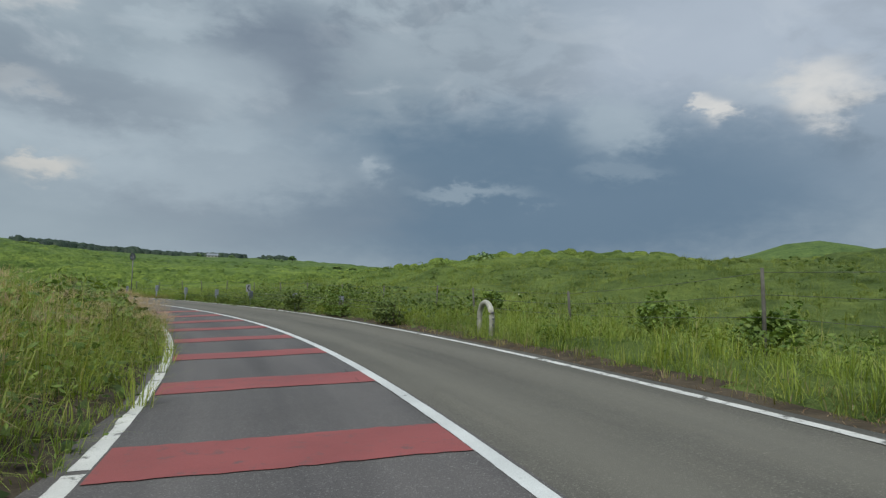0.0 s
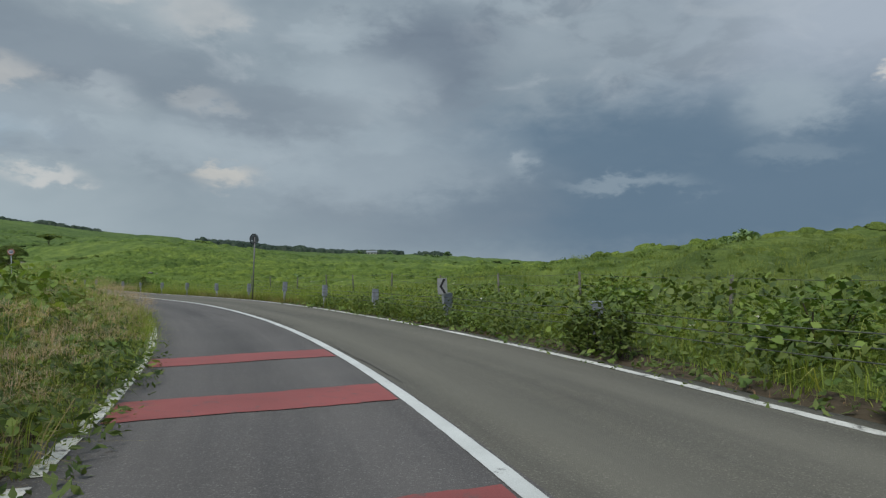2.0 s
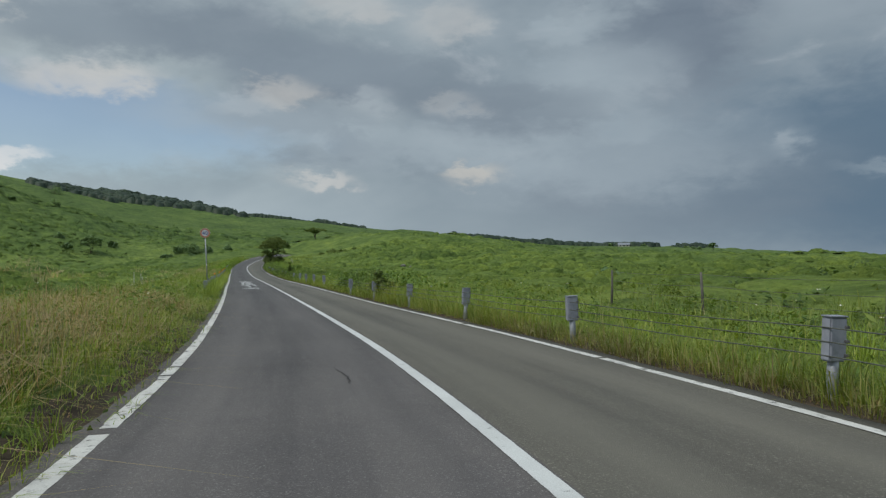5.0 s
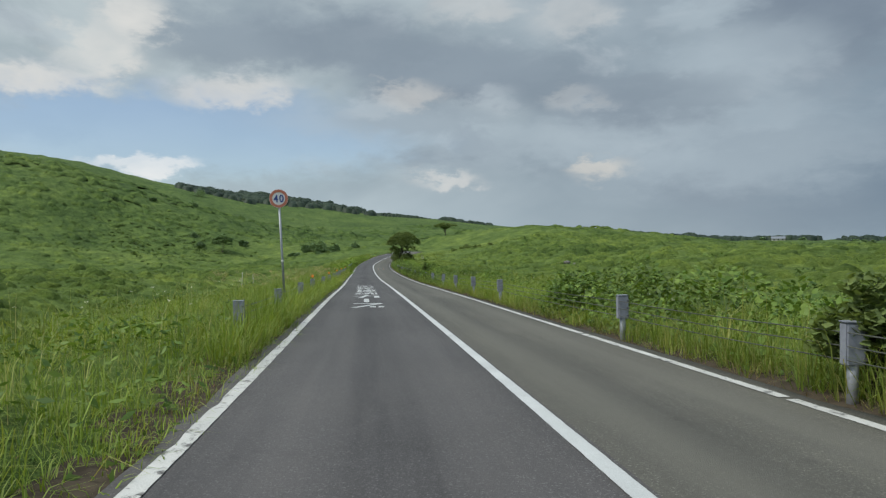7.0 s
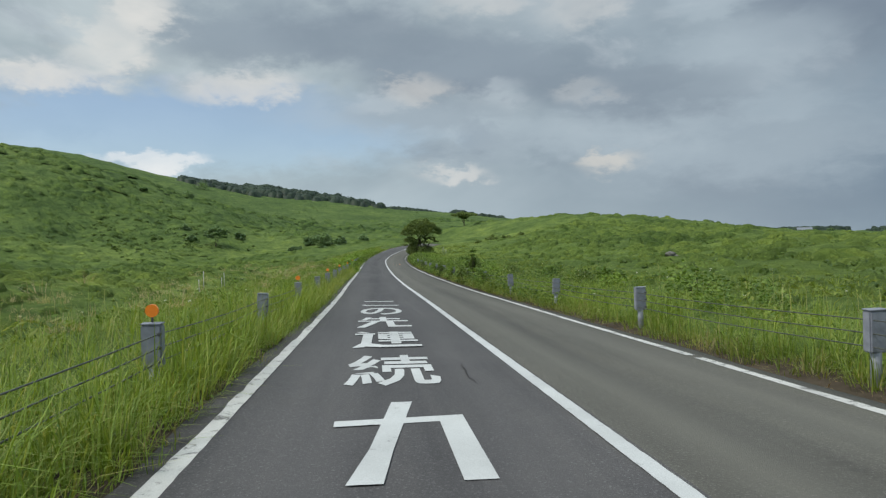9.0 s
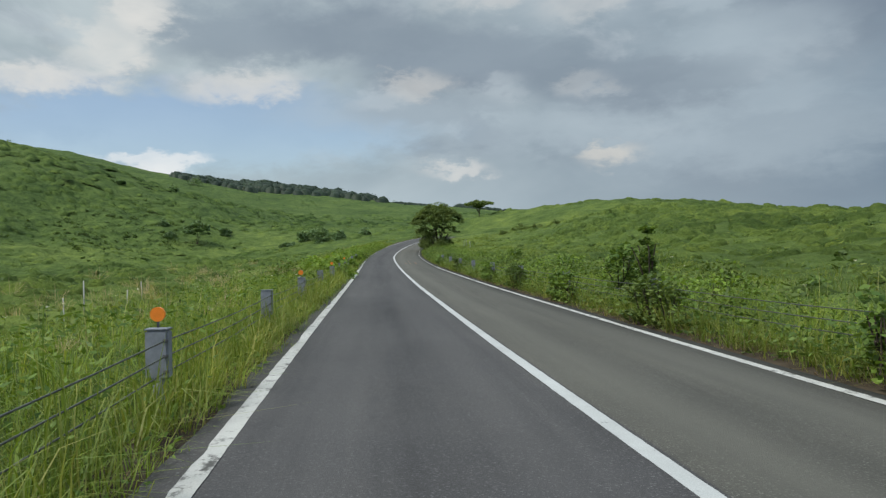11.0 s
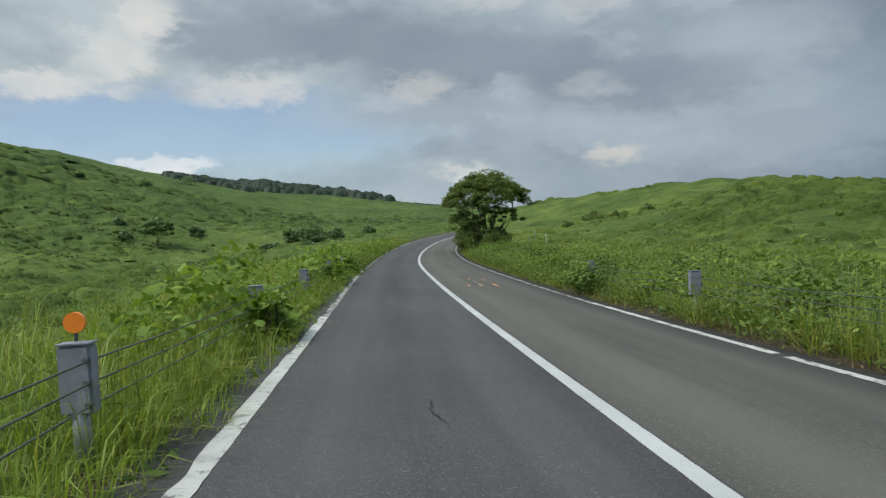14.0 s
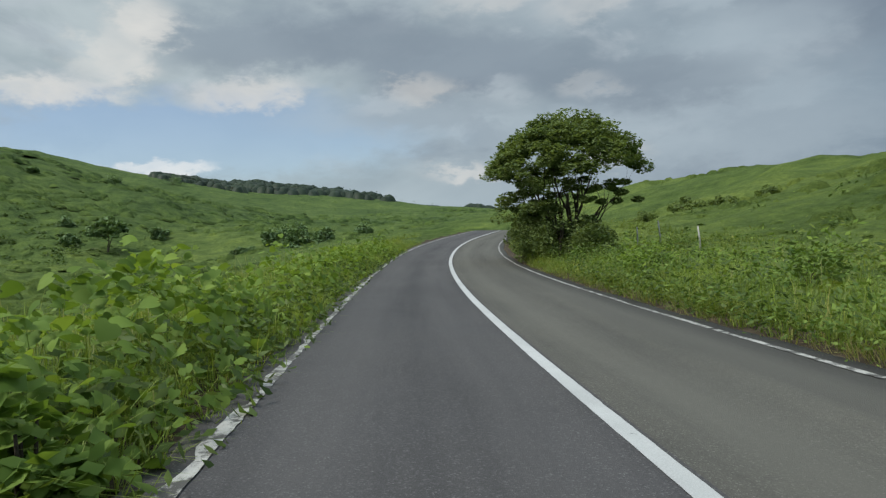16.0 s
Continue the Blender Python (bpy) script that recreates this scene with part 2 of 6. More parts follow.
def asphalt(name, dark, pale, stone, tint, bend_gain):
    m, nt, b = material(name, 0.85, spec=0.35)
    chips = nt.nodes.new("ShaderNodeTexVoronoi")
    g = nt.nodes.new("ShaderNodeNewGeometry")
    nt.links.new(g.outputs["Position"], chips.inputs["Vector"])
    chips.inputs["Scale"].default_value = 95
    patch = ramp(nt, tex_noise(nt, 0.22, 5), [(0.35, dark), (0.68, pale)])
    streak = ramp(nt, tex_noise(nt, 0.9, 4), [(0.4, (0, 0, 0)), (0.75, (1, 1, 1))])
    c = blend(nt, streak, patch, tint)
    grit = ramp(nt, chips.outputs["Color"], [(0.72, (0, 0, 0)), (0.93, (1, 1, 1))])
    c = blend(nt, grit, c, stone)
    fine = ramp(nt, tex_noise(nt, 60, 3), [(0.3, (0.72, 0.72, 0.72)), (0.7, (1.25, 1.25, 1.25))])
    c = blend(nt, 0.8, c, fine, "MULTIPLY")
    # long streaks and mottling drawn out along the lane
    where = nt.nodes.new("ShaderNodeCombineXYZ")
    for i, key in enumerate(("across", "along")):
        q = nt.nodes.new("ShaderNodeAttribute")
        q.attribute_name = key
        sc = nt.nodes.new("ShaderNodeMath")
        sc.operation, sc.inputs[1].default_value = "MULTIPLY", (1.0, 0.045)[i]
        nt.links.new(q.outputs["Fac"], sc.inputs[0])
        nt.links.new(sc.outputs[0], where.inputs[i])
    lines = nt.nodes.new("ShaderNodeTexNoise")
    nt.links.new(where.outputs[0], lines.inputs["Vector"])
    lines.inputs["Scale"].default_value, lines.inputs["Detail"].default_value, lines.inputs["Roughness"].default_value = 2.6, 6, 0.6
    c = blend(nt, 1.0, c, ramp(nt, lines.outputs[0], [(0.32, (0.78, 0.78, 0.79)), (0.5, (1, 1, 1)), (0.68, (1.16, 1.15, 1.13))]), "MULTIPLY")
    road_attr = nt.nodes.new("ShaderNodeAttribute")
    road_attr.attribute_name = "dark_band"
    c = blend(nt, road_attr.outputs["Fac"], c, blend(nt, 1.0, c, (0.52, 0.53, 0.57), "MULTIPLY"))
    blot = ramp(nt, tex_noise(nt, 2.2, 6, 0.7), [(0.56, (1, 1, 1)), (0.72, (0.74, 0.74, 0.76))])
    c = blend(nt, 0.7, c, blot, "MULTIPLY")
    # worn wheel tracks run along the lane
    at = nt.nodes.new("ShaderNodeAttribute")
    at.attribute_name = "track"
    c = blend(nt, at.outputs["Fac"], c, tuple(q * 1.35 for q in pale))
    # the surface colour is paler over the first bend, fading out further along
    road_attr = nt.nodes.new("ShaderNodeAttribute")
    road_attr.attribute_name = "along"
    bend_fade = nt.nodes.new("ShaderNodeMapRange")
    nt.links.new(road_attr.outputs["Fac"], bend_fade.inputs[0])
    bend_fade.inputs[1].default_value, bend_fade.inputs[2].default_value, bend_fade.inputs[3].default_value, bend_fade.inputs[4].default_value = 62, 112, 1.0, 0.0
    c = blend(nt, bend_fade.outputs[0], c, blend(nt, 1.0, c, bend_gain, "MULTIPLY"))
    nt.links.new(c, b.inputs["Base Color"])
    bump(nt, b, chips.outputs["Distance"], 0.5, 0.006)
    return m


def road_paint(name, col, under, wear):
    m, nt, b = material(name, 0.6, spec=0.4)
    worn = ramp(nt, tex_noise(nt, 5.5, 8, 0.75), [(wear - 0.05, (1, 1, 1)), (wear + 0.04, (0, 0, 0))])
    grime = ramp(nt, tex_noise(nt, 1.3, 5), [(0.3, tuple(q * 0.78 for q in col)), (0.7, col)])
    grain = ramp(nt, tex_noise(nt, 110, 2), [(0.35, (0.82, 0.82, 0.82)), (0.6, (1, 1, 1))])
    c = blend(nt, worn, blend(nt, 1.0, grime, grain, "MULTIPLY"), under)
    nt.links.new(c, b.inputs["Base Color"])
    bump(nt, b, tex_noise(nt, 130, 2), 0.3, 0.003)
    return m


def dim_at_bend(nt, col):
    """Darker, less green round the first bend: duller cloud light put into the colour."""
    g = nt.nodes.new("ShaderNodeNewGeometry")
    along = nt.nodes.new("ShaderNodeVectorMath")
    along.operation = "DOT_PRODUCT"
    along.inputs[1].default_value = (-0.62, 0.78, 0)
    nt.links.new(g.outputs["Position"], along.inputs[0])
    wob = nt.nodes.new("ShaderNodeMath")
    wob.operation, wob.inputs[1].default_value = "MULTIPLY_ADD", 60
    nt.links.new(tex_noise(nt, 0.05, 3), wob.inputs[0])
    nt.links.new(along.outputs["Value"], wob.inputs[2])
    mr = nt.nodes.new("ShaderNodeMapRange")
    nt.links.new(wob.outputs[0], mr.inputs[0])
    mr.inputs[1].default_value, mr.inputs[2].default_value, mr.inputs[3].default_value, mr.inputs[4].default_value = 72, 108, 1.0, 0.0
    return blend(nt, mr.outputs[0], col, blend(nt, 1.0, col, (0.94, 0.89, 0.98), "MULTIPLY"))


def foliage(name, cols, patch_scale=0.35, thin=0.35, rough=0.55, patch=0.6, spec=0.25):
    """Leaves and blades: a colour for each island, broad patches over the ground, light through the blade."""
    m, nt, b = material(name, rough, spec=spec)
    g = nt.nodes.new("ShaderNodeNewGeometry")
    own = ramp(nt, g.outputs["Random Per Island"], [(i / max(1, len(cols) - 1), c) for i, c in enumerate(cols)])
    zone = ramp(nt, tex_noise(nt, patch_scale, 4), [(0.33, (0.56, 0.63, 0.55)), (0.5, (1, 1, 1)), (0.66, (1.32, 1.24, 1.05))])
    c = dim_at_bend(nt, blend(nt, patch, own, zone, "MULTIPLY"))
    nt.links.new(c, b.inputs["Base Color"])
    tr = nt.nodes.new("ShaderNodeBsdfTranslucent")
    nt.links.new(blend(nt, 1.0, c, (1.25, 1.2, 0.6), "MULTIPLY"), tr.inputs[0])
    mx = nt.nodes.new("ShaderNodeMixShader")
    mx.inputs[0].default_value = thin
    nt.links.new(b.outputs[0], mx.inputs[1]), nt.links.new(tr.outputs[0], mx.inputs[2])
    nt.links.new(mx.outputs[0], nt.nodes["Material Output"].inputs[0])
    return m


def plain(name, col, rough=0.6, metal=0.0, vary=0.25, scale=6.0, spec=0.4, coords="Position", relief=0.0):
    m, nt, b = material(name, rough, metal, spec)
    lo = tuple(q * (1 - vary) for q in col)
    c = ramp(nt, tex_noise(nt, scale, 6, 0.65, coords), [(0.3, lo), (0.65, col)])
    nt.links.new(c, b.inputs["Base Color"])
    if relief:
        bump(nt, b, tex_noise(nt, scale * 4, 4, 0.6, coords), 0.6, relief)
    return m


def field_ground(name="meadow_ground", tufts=False):
    m, nt, b = material(name, 0.95, spec=0.1)
    a = ramp(nt, tex_noise(nt, 0.035, 6, 0.62), [(0.34, (0.097, 0.148, 0.042)), (0.5, (0.134, 0.193, 0.052)), (0.66, (0.176, 0.236, 0.062))])
    c = ramp(nt, tex_noise(nt, 0.28, 6, 0.7), [(0.32, (0.60, 0.66, 0.60)), (0.5, (1.0, 1.0, 0.95)), (0.68, (1.35, 1.28, 1.05))])
    d = ramp(nt, tex_noise(nt, 2.4, 5, 0.7), [(0.28, (0.66, 0.70, 0.62)), (0.6, (1.10, 1.10, 1.04))])
    col = blend(nt, 1.0, blend(nt, 1.0, a, c, "MULTIPLY"), d, "MULTIPLY")
    # darker and bluer with distance: haze and cloud shade put into the colour
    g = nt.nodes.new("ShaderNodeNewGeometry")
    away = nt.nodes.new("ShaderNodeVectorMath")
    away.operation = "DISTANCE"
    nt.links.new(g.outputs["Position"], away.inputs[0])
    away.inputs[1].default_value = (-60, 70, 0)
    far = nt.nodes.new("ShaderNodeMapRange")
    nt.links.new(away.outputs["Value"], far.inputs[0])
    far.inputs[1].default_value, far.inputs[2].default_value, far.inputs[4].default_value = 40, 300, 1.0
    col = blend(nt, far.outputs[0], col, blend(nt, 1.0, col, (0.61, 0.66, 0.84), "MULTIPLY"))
    if tufts:
        col = blend(nt, 1.0, col, ramp(nt, g.outputs["Random Per Island"], [(0.0, (0.95, 0.98, 0.95)), (0.45, (1.10, 1.10, 1.04)), (0.8, (1.22, 1.19, 1.06)), (1.0, (1.02, 1.07, 0.98))]), "MULTIPLY")
    nt.links.new(dim_at_bend(nt, col), b.inputs["Base Color"])
    # tussocks and low hummocks
    hump = nt.nodes.new("ShaderNodeMath")
    hump.operation, hump.inputs[1].default_value = "MULTIPLY_ADD", 3.2
    nt.links.new(tex_noise(nt, 0.22, 3, 0.5), hump.inputs[0])
    nt.links.new(tex_noise(nt, 0.9, 7, 0.75), hump.inputs[2])
    if tufts:
        blade = nt.nodes.new("ShaderNodeMath")
        blade.operation, blade.inputs[1].default_value = "MULTIPLY_ADD", 0.5
        nt.links.new(tex_noise(nt, 5.5, 6, 0.75), blade.inputs[0])
        nt.links.new(hump.outputs[0], blade.inputs[2])
        hump = blade
    bump(nt, b, hump.outputs[0], 1.0, 0.7)
    return m


ASPHALT_L = asphalt("asphalt_dark", (0.051, 0.050, 0.051), (0.077, 0.075, 0.075), (0.135, 0.135, 0.137), (0.060, 0.059, 0.061), (1.22, 1.17, 1.14))
ASPHALT_R = asphalt("asphalt_pale", (0.070, 0.069, 0.059), (0.096, 0.094, 0.080), (0.16, 0.158, 0.14), (0.082, 0.079, 0.067), (1.05, 1.02, 0.99))
WHITE_LINE = road_paint("white_line_paint", (0.56, 0.58, 0.57), (0.07, 0.07, 0.07), 0.34)
WHITE_WORN = road_paint("worn_edge_paint", (0.52, 0.52, 0.49), (0.075, 0.073, 0.068), 0.50)
WHITE_EDGE = road_paint("white_edge_paint", (0.60, 0.60, 0.57), (0.075, 0.073, 0.068), 0.42)
RED_BAND = road_paint("red_band_paint", (0.255, 0.062, 0.058), (0.105, 0.058, 0.056), 0.40)
ORANGE_MARK = road_paint("orange_mark_paint", (0.72, 0.27, 0.09), (0.30, 0.20, 0.14), 0.45)
YELLOW_MARK = road_paint("yellow_mark_paint", (0.62, 0.38, 0.14), (0.11, 0.10, 0.085), 0.45)
CRACK = plain("crack_tar", (0.038, 0.037, 0.037), 0.8, 0, 0.3, 12, 0.2)
SEAM = plain("pale_seam", (0.20, 0.20, 0.19), 0.85, 0, 0.5, 14, 0.2)
SOIL = plain("verge_soil", (0.085, 0.068, 0.048), 0.95, 0, 0.6, 3.0, 0.1, relief=0.03)
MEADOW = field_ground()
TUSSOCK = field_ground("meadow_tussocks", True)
GRASS = foliage("grass_blades", [(0.110, 0.172, 0.026), (0.188, 0.274, 0.040), (0.276, 0.371, 0.066), (0.155, 0.236, 0.032), (0.343, 0.383, 0.100), (0.127, 0.204, 0.029), (0.234, 0.335, 0.052)], 0.3)
WOODS = foliage("ridge_woods", [(0.020, 0.038, 0.024), (0.027, 0.048, 0.029), (0.036, 0.060, 0.034)], 0.03, 0.2)
GRASS_DRY = foliage("straw_grass", [(0.170, 0.230, 0.044), (0.253, 0.308, 0.064), (0.353, 0.342, 0.109), (0.141, 0.207, 0.035), (0.212, 0.280, 0.052), (0.118, 0.185, 0.031)], 0.5)
FLOWER = foliage("white_flowers", [(0.660, 0.680, 0.600), (0.740, 0.740, 0.660)], 1.0, 0.2)
SCRUB = foliage("scrub_leaves", [(0.061, 0.105, 0.031), (0.089, 0.145, 0.039), (0.126, 0.190, 0.048)], 0.3, 0.3)
GRASS_FAR = foliage("meadow_grass", [(0.124, 0.180, 0.035), (0.163, 0.226, 0.042), (0.200, 0.264, 0.050), (0.141, 0.200, 0.039), (0.236, 0.268, 0.069)], 0.22, 0.35, patch=0.8)
KUDZU = foliage("vine_leaves", [(0.135, 0.220, 0.042), (0.180, 0.280, 0.052), (0.250, 0.350, 0.075), (0.115, 0.195, 0.038), (0.205, 0.310, 0.060)], 0.6, 0.38, 0.65, spec=0.18)
WEED = foliage("weed_leaves", [(0.071, 0.135, 0.028), (0.126, 0.205, 0.039), (0.194, 0.285, 0.061)], 0.8, 0.3)
STALK = foliage("pale_seed_stalks", [(0.340, 0.360, 0.140), (0.420, 0.400, 0.200), (0.270, 0.330, 0.100)], 0.8, 0.35, 0.8)
# darker weed leaves, with cloud dimness and understory shade put into their colour
SHADE_WEED = foliage("shaded_weed_leaves", [(0.053, 0.092, 0.024), (0.089, 0.140, 0.033), (0.137, 0.190, 0.048), (0.065, 0.110, 0.026)], 0.8, 0.3)
DRY = foliage("dry_brown_stalks", [(0.200, 0.125, 0.070), (0.280, 0.200, 0.110), (0.140, 0.085, 0.050), (0.330, 0.270, 0.160)], 0.8, 0.2, 0.9)
VERGE_DRY = foliage("dry_verge_grass", [(0.215, 0.215, 0.070), (0.270, 0.230, 0.105), (0.170, 0.190, 0.052), (0.310, 0.265, 0.150), (0.150, 0.200, 0.045)], 0.8, 0.3, 0.8)
STRAW = foliage("bleached_straw", [(0.300, 0.245, 0.120), (0.380, 0.300, 0.165), (0.240, 0.215, 0.090), (0.420, 0.350, 0.210)], 0.8, 0.3, 0.85)
PLUME = foliage("dry_grass_plumes", [(0.420, 0.330, 0.220), (0.500, 0.400, 0.290), (0.360, 0.300, 0.170)], 0.8, 0.4, 0.9)
TREE_LEAF = foliage("tree_leaves", [(0.106, 0.152, 0.060), (0.138, 0.194, 0.070), (0.182, 0.240, 0.086), (0.118, 0.168, 0.064)], 0.5, 0.4, 0.7, spec=0.12)
FAR_LEAF = foliage("far_tree_leaves", [(0.106, 0.178, 0.081), (0.139, 0.223, 0.098), (0.180, 0.269, 0.110)], 0.1, 0.2)
BARK = plain("bark", (0.085, 0.070, 0.055), 0.9, 0, 0.5, 14, 0.15, relief=0.02)
STEEL = plain("galvanised_steel", (0.34, 0.36, 0.39), 0.5, 0.55, 0.3, 9, 0.5)
STEEL_DARK = plain("weathered_steel", (0.16, 0.16, 0.17), 0.6, 0.5, 0.4, 12, 0.5)
POST_GREY = plain("post_cover_paint", (0.27, 0.29, 0.34), 0.55, 0.1, 0.35, 8, 0.4)
CABLE = plain("steel_cable", (0.13, 0.14, 0.12), 0.6, 0.5, 0.4, 20, 0.4)
HOOP = plain("hoop_paint", (0.36, 0.36, 0.31), 0.6, 0.0, 0.4, 7, 0.4)
ORANGE = plain("orange_reflector", (0.98, 0.27, 0.03), 0.35, 0, 0.1, 30, 0.5)
SIGN_WHITE = plain("sign_white", (0.74, 0.75, 0.76), 0.45, 0, 0.08, 5, 0.5)
SIGN_RED = plain("sign_faded_red", (0.52, 0.19, 0.13), 0.5, 0, 0.25, 6, 0.4)
SIGN_GREY = plain("weathered_board", (0.29, 0.30, 0.31), 0.55, 0, 0.3, 7, 0.4)
SIGN_BLUE = plain("sign_blue", (0.045, 0.075, 0.26), 0.45, 0, 0.15, 6, 0.4)
SIGN_BACK = plain("sign_back_grey", (0.19, 0.20, 0.215), 0.6, 0.3, 0.25, 7, 0.4)
SIGN_BLACK = plain("sign_black", (0.02, 0.02, 0.022), 0.6, 0, 0.3, 9, 0.3)
WOOD = plain("weathered_stake", (0.13, 0.125, 0.11), 0.9, 0, 0.45, 9, 0.2, relief=0.01)
PALE_STAKE = plain("pale_stake", (0.50, 0.50, 0.47), 0.8, 0, 0.3, 9, 0.2)
ROCK = plain("field_rock", (0.20, 0.195, 0.18), 0.9, 0, 0.55, 2.5, 0.2, relief=0.06)
ROOF = plain("roof_sheet", (0.20, 0.22, 0.25), 0.5, 0.1, 0.2, 1.5)
HOUSE_WALL = plain("house_wall", (0.50, 0.50, 0.47), 0.8, 0, 0.2, 1.0)
GLASS = plain("window_dark_glass", (0.03, 0.035, 0.04), 0.1, 0, 0.1, 1.0, 0.6)


# ---------------------------------------------------------------- mesh helpers
def part(name, bm, mat, parent=None, label=""):
    me = bpy.data.meshes.new(name)
    bm.to_mesh(me)
    bm.free()
    me.materials.append(mat)
    ob = new(name, me)
    if parent:
        ob.parent = parent
    if label:
        ob["label"] = label
    return ob


def big_mesh(name, verts, faces4=None, faces3=None, mat=None, smooth=False):
    """A mesh straight from numpy arrays of quads and triangles."""
    me = bpy.data.meshes.new(name)
    verts = np.ascontiguousarray(verts, dtype=np.float32)
    f4 = np.zeros((0, 4), np.int32) if faces4 is None else np.ascontiguousarray(faces4, dtype=np.int32)
    f3 = np.zeros((0, 3), np.int32) if faces3 is None else np.ascontiguousarray(faces3, dtype=np.int32)
    me.vertices.add(len(verts))
    me.vertices.foreach_set("co", verts.ravel())
    me.loops.add(f4.size + f3.size)
    me.loops.foreach_set("vertex_index", np.concatenate([f4.ravel(), f3.ravel()]))
    me.polygons.add(len(f4) + len(f3))
    start = np.concatenate([np.arange(len(f4)) * 4, f4.size + np.arange(len(f3)) * 3]).astype(np.int32)
    me.polygons.foreach_set("loop_start", start)
    if smooth:
        me.polygons.foreach_set("use_smooth", np.ones(len(f4) + len(f3), bool))
    me.update(calc_edges=True)
    if mat:
        me.materials.append(mat)
    return new(name, me)


def thing(name, m, label, category, group=""):
    e = new(name)
    e.empty_display_size = 0.2
    e.matrix_world = m
    return tagged(e, label, category, group)


def bm_box(sx, sy, sz, z0=0.0, bevel=0.0, at=(0, 0)):
    bm = bmesh.new()
    bmesh.ops.create_cube(bm, size=1)
    bmesh.ops.scale(bm, vec=(sx, sy, sz), verts=bm.verts)
    if bevel:
        bmesh.ops.bevel(bm, geom=bm.edges[:], offset=bevel, segments=2, affect="EDGES")
    bmesh.ops.translate(bm, vec=(at[0], at[1], z0 + sz / 2), verts=bm.verts)
    return bm


def bm_tube(points, radii, sides=8, cap=True):
    """A tapered tube through points."""
    bm = bmesh.new()
    rings = []
    for i, p in enumerate(points):
        p = Vector(p)
        a, b = Vector(points[max(i - 1, 0)]), Vector(points[min(i + 1, len(points) - 1)])
        d = (b - a).normalized() if (b - a).length > 1e-6 else Vector((0, 0, 1))
        s = d.cross(Vector((0, 0, 1)) if abs(d.z) < 0.9 else Vector((1, 0, 0))).normalized()
        t = s.cross(d)
        r = radii[i] if isinstance(radii, (list, tuple)) else radii
        rings.append([bm.verts.new(p + (s * math.cos(k * math.tau / sides) + t * math.sin(k * math.tau / sides)) * r) for k in range(sides)])
    for q, w in zip(rings, rings[1:]):
        for k in range(sides):
            f = bm.faces.new((q[k], q[(k + 1) % sides], w[(k + 1) % sides], w[k]))
            f.smooth = True
    if cap:
        bm.faces.new(rings[0][::-1])
        bm.faces.new(rings[-1])
    return bm


def bm_disc(r, thick, y0, sides=40, inner=0.0, rim=0.0):
    """An upright disc (or ring) that faces -y, its front at y0."""
    bm = bmesh.new()
    def ring(rad, y):
        return [bm.verts.new((rad * math.cos(k * math.tau / sides), y, rad * math.sin(k * math.tau / sides))) for k in range(sides)]
    a, b = ring(r, y0), ring(r, y0 + thick)
    for k in range(sides):
        j = (k + 1) % sides
        bm.faces.new((a[k], b[k], b[j], a[j]))
    if inner:
        c, d = ring(inner, y0), ring(inner, y0 + thick)
        for k in range(sides):
            j = (k + 1) % sides
            bm.faces.new((a[k], a[j], c[j], c[k])), bm.faces.new((b[k], d[k], d[j], b[j])), bm.faces.new((c[k], c[j], d[j], d[k]))
    else:
        bm.faces.new(a), bm.faces.new(b[::-1])
    bmesh.ops.recalc_face_normals(bm, faces=bm.faces)
    return bm


def lattice_noise(x, y, seed=0):
    """Smooth value noise on arrays, 0 to 1."""
    xi, yi = np.floor(x), np.floor(y)
    fx, fy = x - xi, y - yi
    fx, fy = fx * fx * (3 - 2 * fx), fy * fy * (3 - 2 * fy)
    def h(a, b):
        v = np.sin(a * 127.1 + b * 311.7 + seed * 74.7) * 43758.5453
        return v - np.floor(v)
    return (h(xi, yi) * (1 - fx) + h(xi + 1, yi) * fx) * (1 - fy) + (h(xi, yi + 1) * (1 - fx) + h(xi + 1, yi + 1) * fx) * fy


# ---------------------------------------------------------------- the road's line and the land's shape
KNOT = 12.0
U_START = -16.0
HEADING = [4.35, 10.73, 17.96, 24.99, 32.72, 39.81, 46.59, 50.91, 51.93, 52.40, 52.40, 52.42, 53.09, 52.44, 52.41, 52.46, 52.23, 51.46, 49.55, 47.27, 43.64, 38.91, 33.41, 27.10]
LEVEL = [0.806, 0.257, -0.282, -0.780, -1.207, -1.576, -1.912, -2.312, -2.652, -2.930, -3.198, -3.505, -3.781, -3.994, -4.180, -4.294, -4.332, -4.238, -4.119, -3.902, -3.524, -3.017, -2.463, -1.897]
LEAN = [-1.70, -1.70, -1.40, -0.91, -0.74, -0.28, 0.04, -0.03, 0.67, 0.98, 0.93, 1.36, 1.69, 1.79, 2.12, 2.25, 2.68, 2.74, 2.63, 2.76, 2.75, 2.75, 2.75, 2.75]
LEFT_W = [3.130, 3.078, 3.091, 3.141, 3.175, 3.204, 3.059, 2.981, 2.888, 2.796, 2.910, 2.930]
RIGHT_W = [3.110, 3.157, 3.172, 2.989, 2.712, 2.623, 2.701, 2.853, 2.911, 2.869, 2.738, 2.750]
CENTRE_OFF = [-0.000, -0.028, 0.003, -0.011, -0.015, -0.030, -0.008, -0.063, -0.005, -0.078, -0.003, 0.000]
RU = np.arange(U_START, 259.5, 1.0)
KU = U_START + KNOT * np.arange(len(HEADING))
R_HEAD = np.radians(np.interp(RU, KU, HEADING))
RX = 3.947 + np.concatenate([[0], np.cumsum(-np.sin(R_HEAD))[:-1]])
RY = -15.315 + np.concatenate([[0], np.cumsum(np.cos(R_HEAD))[:-1]])


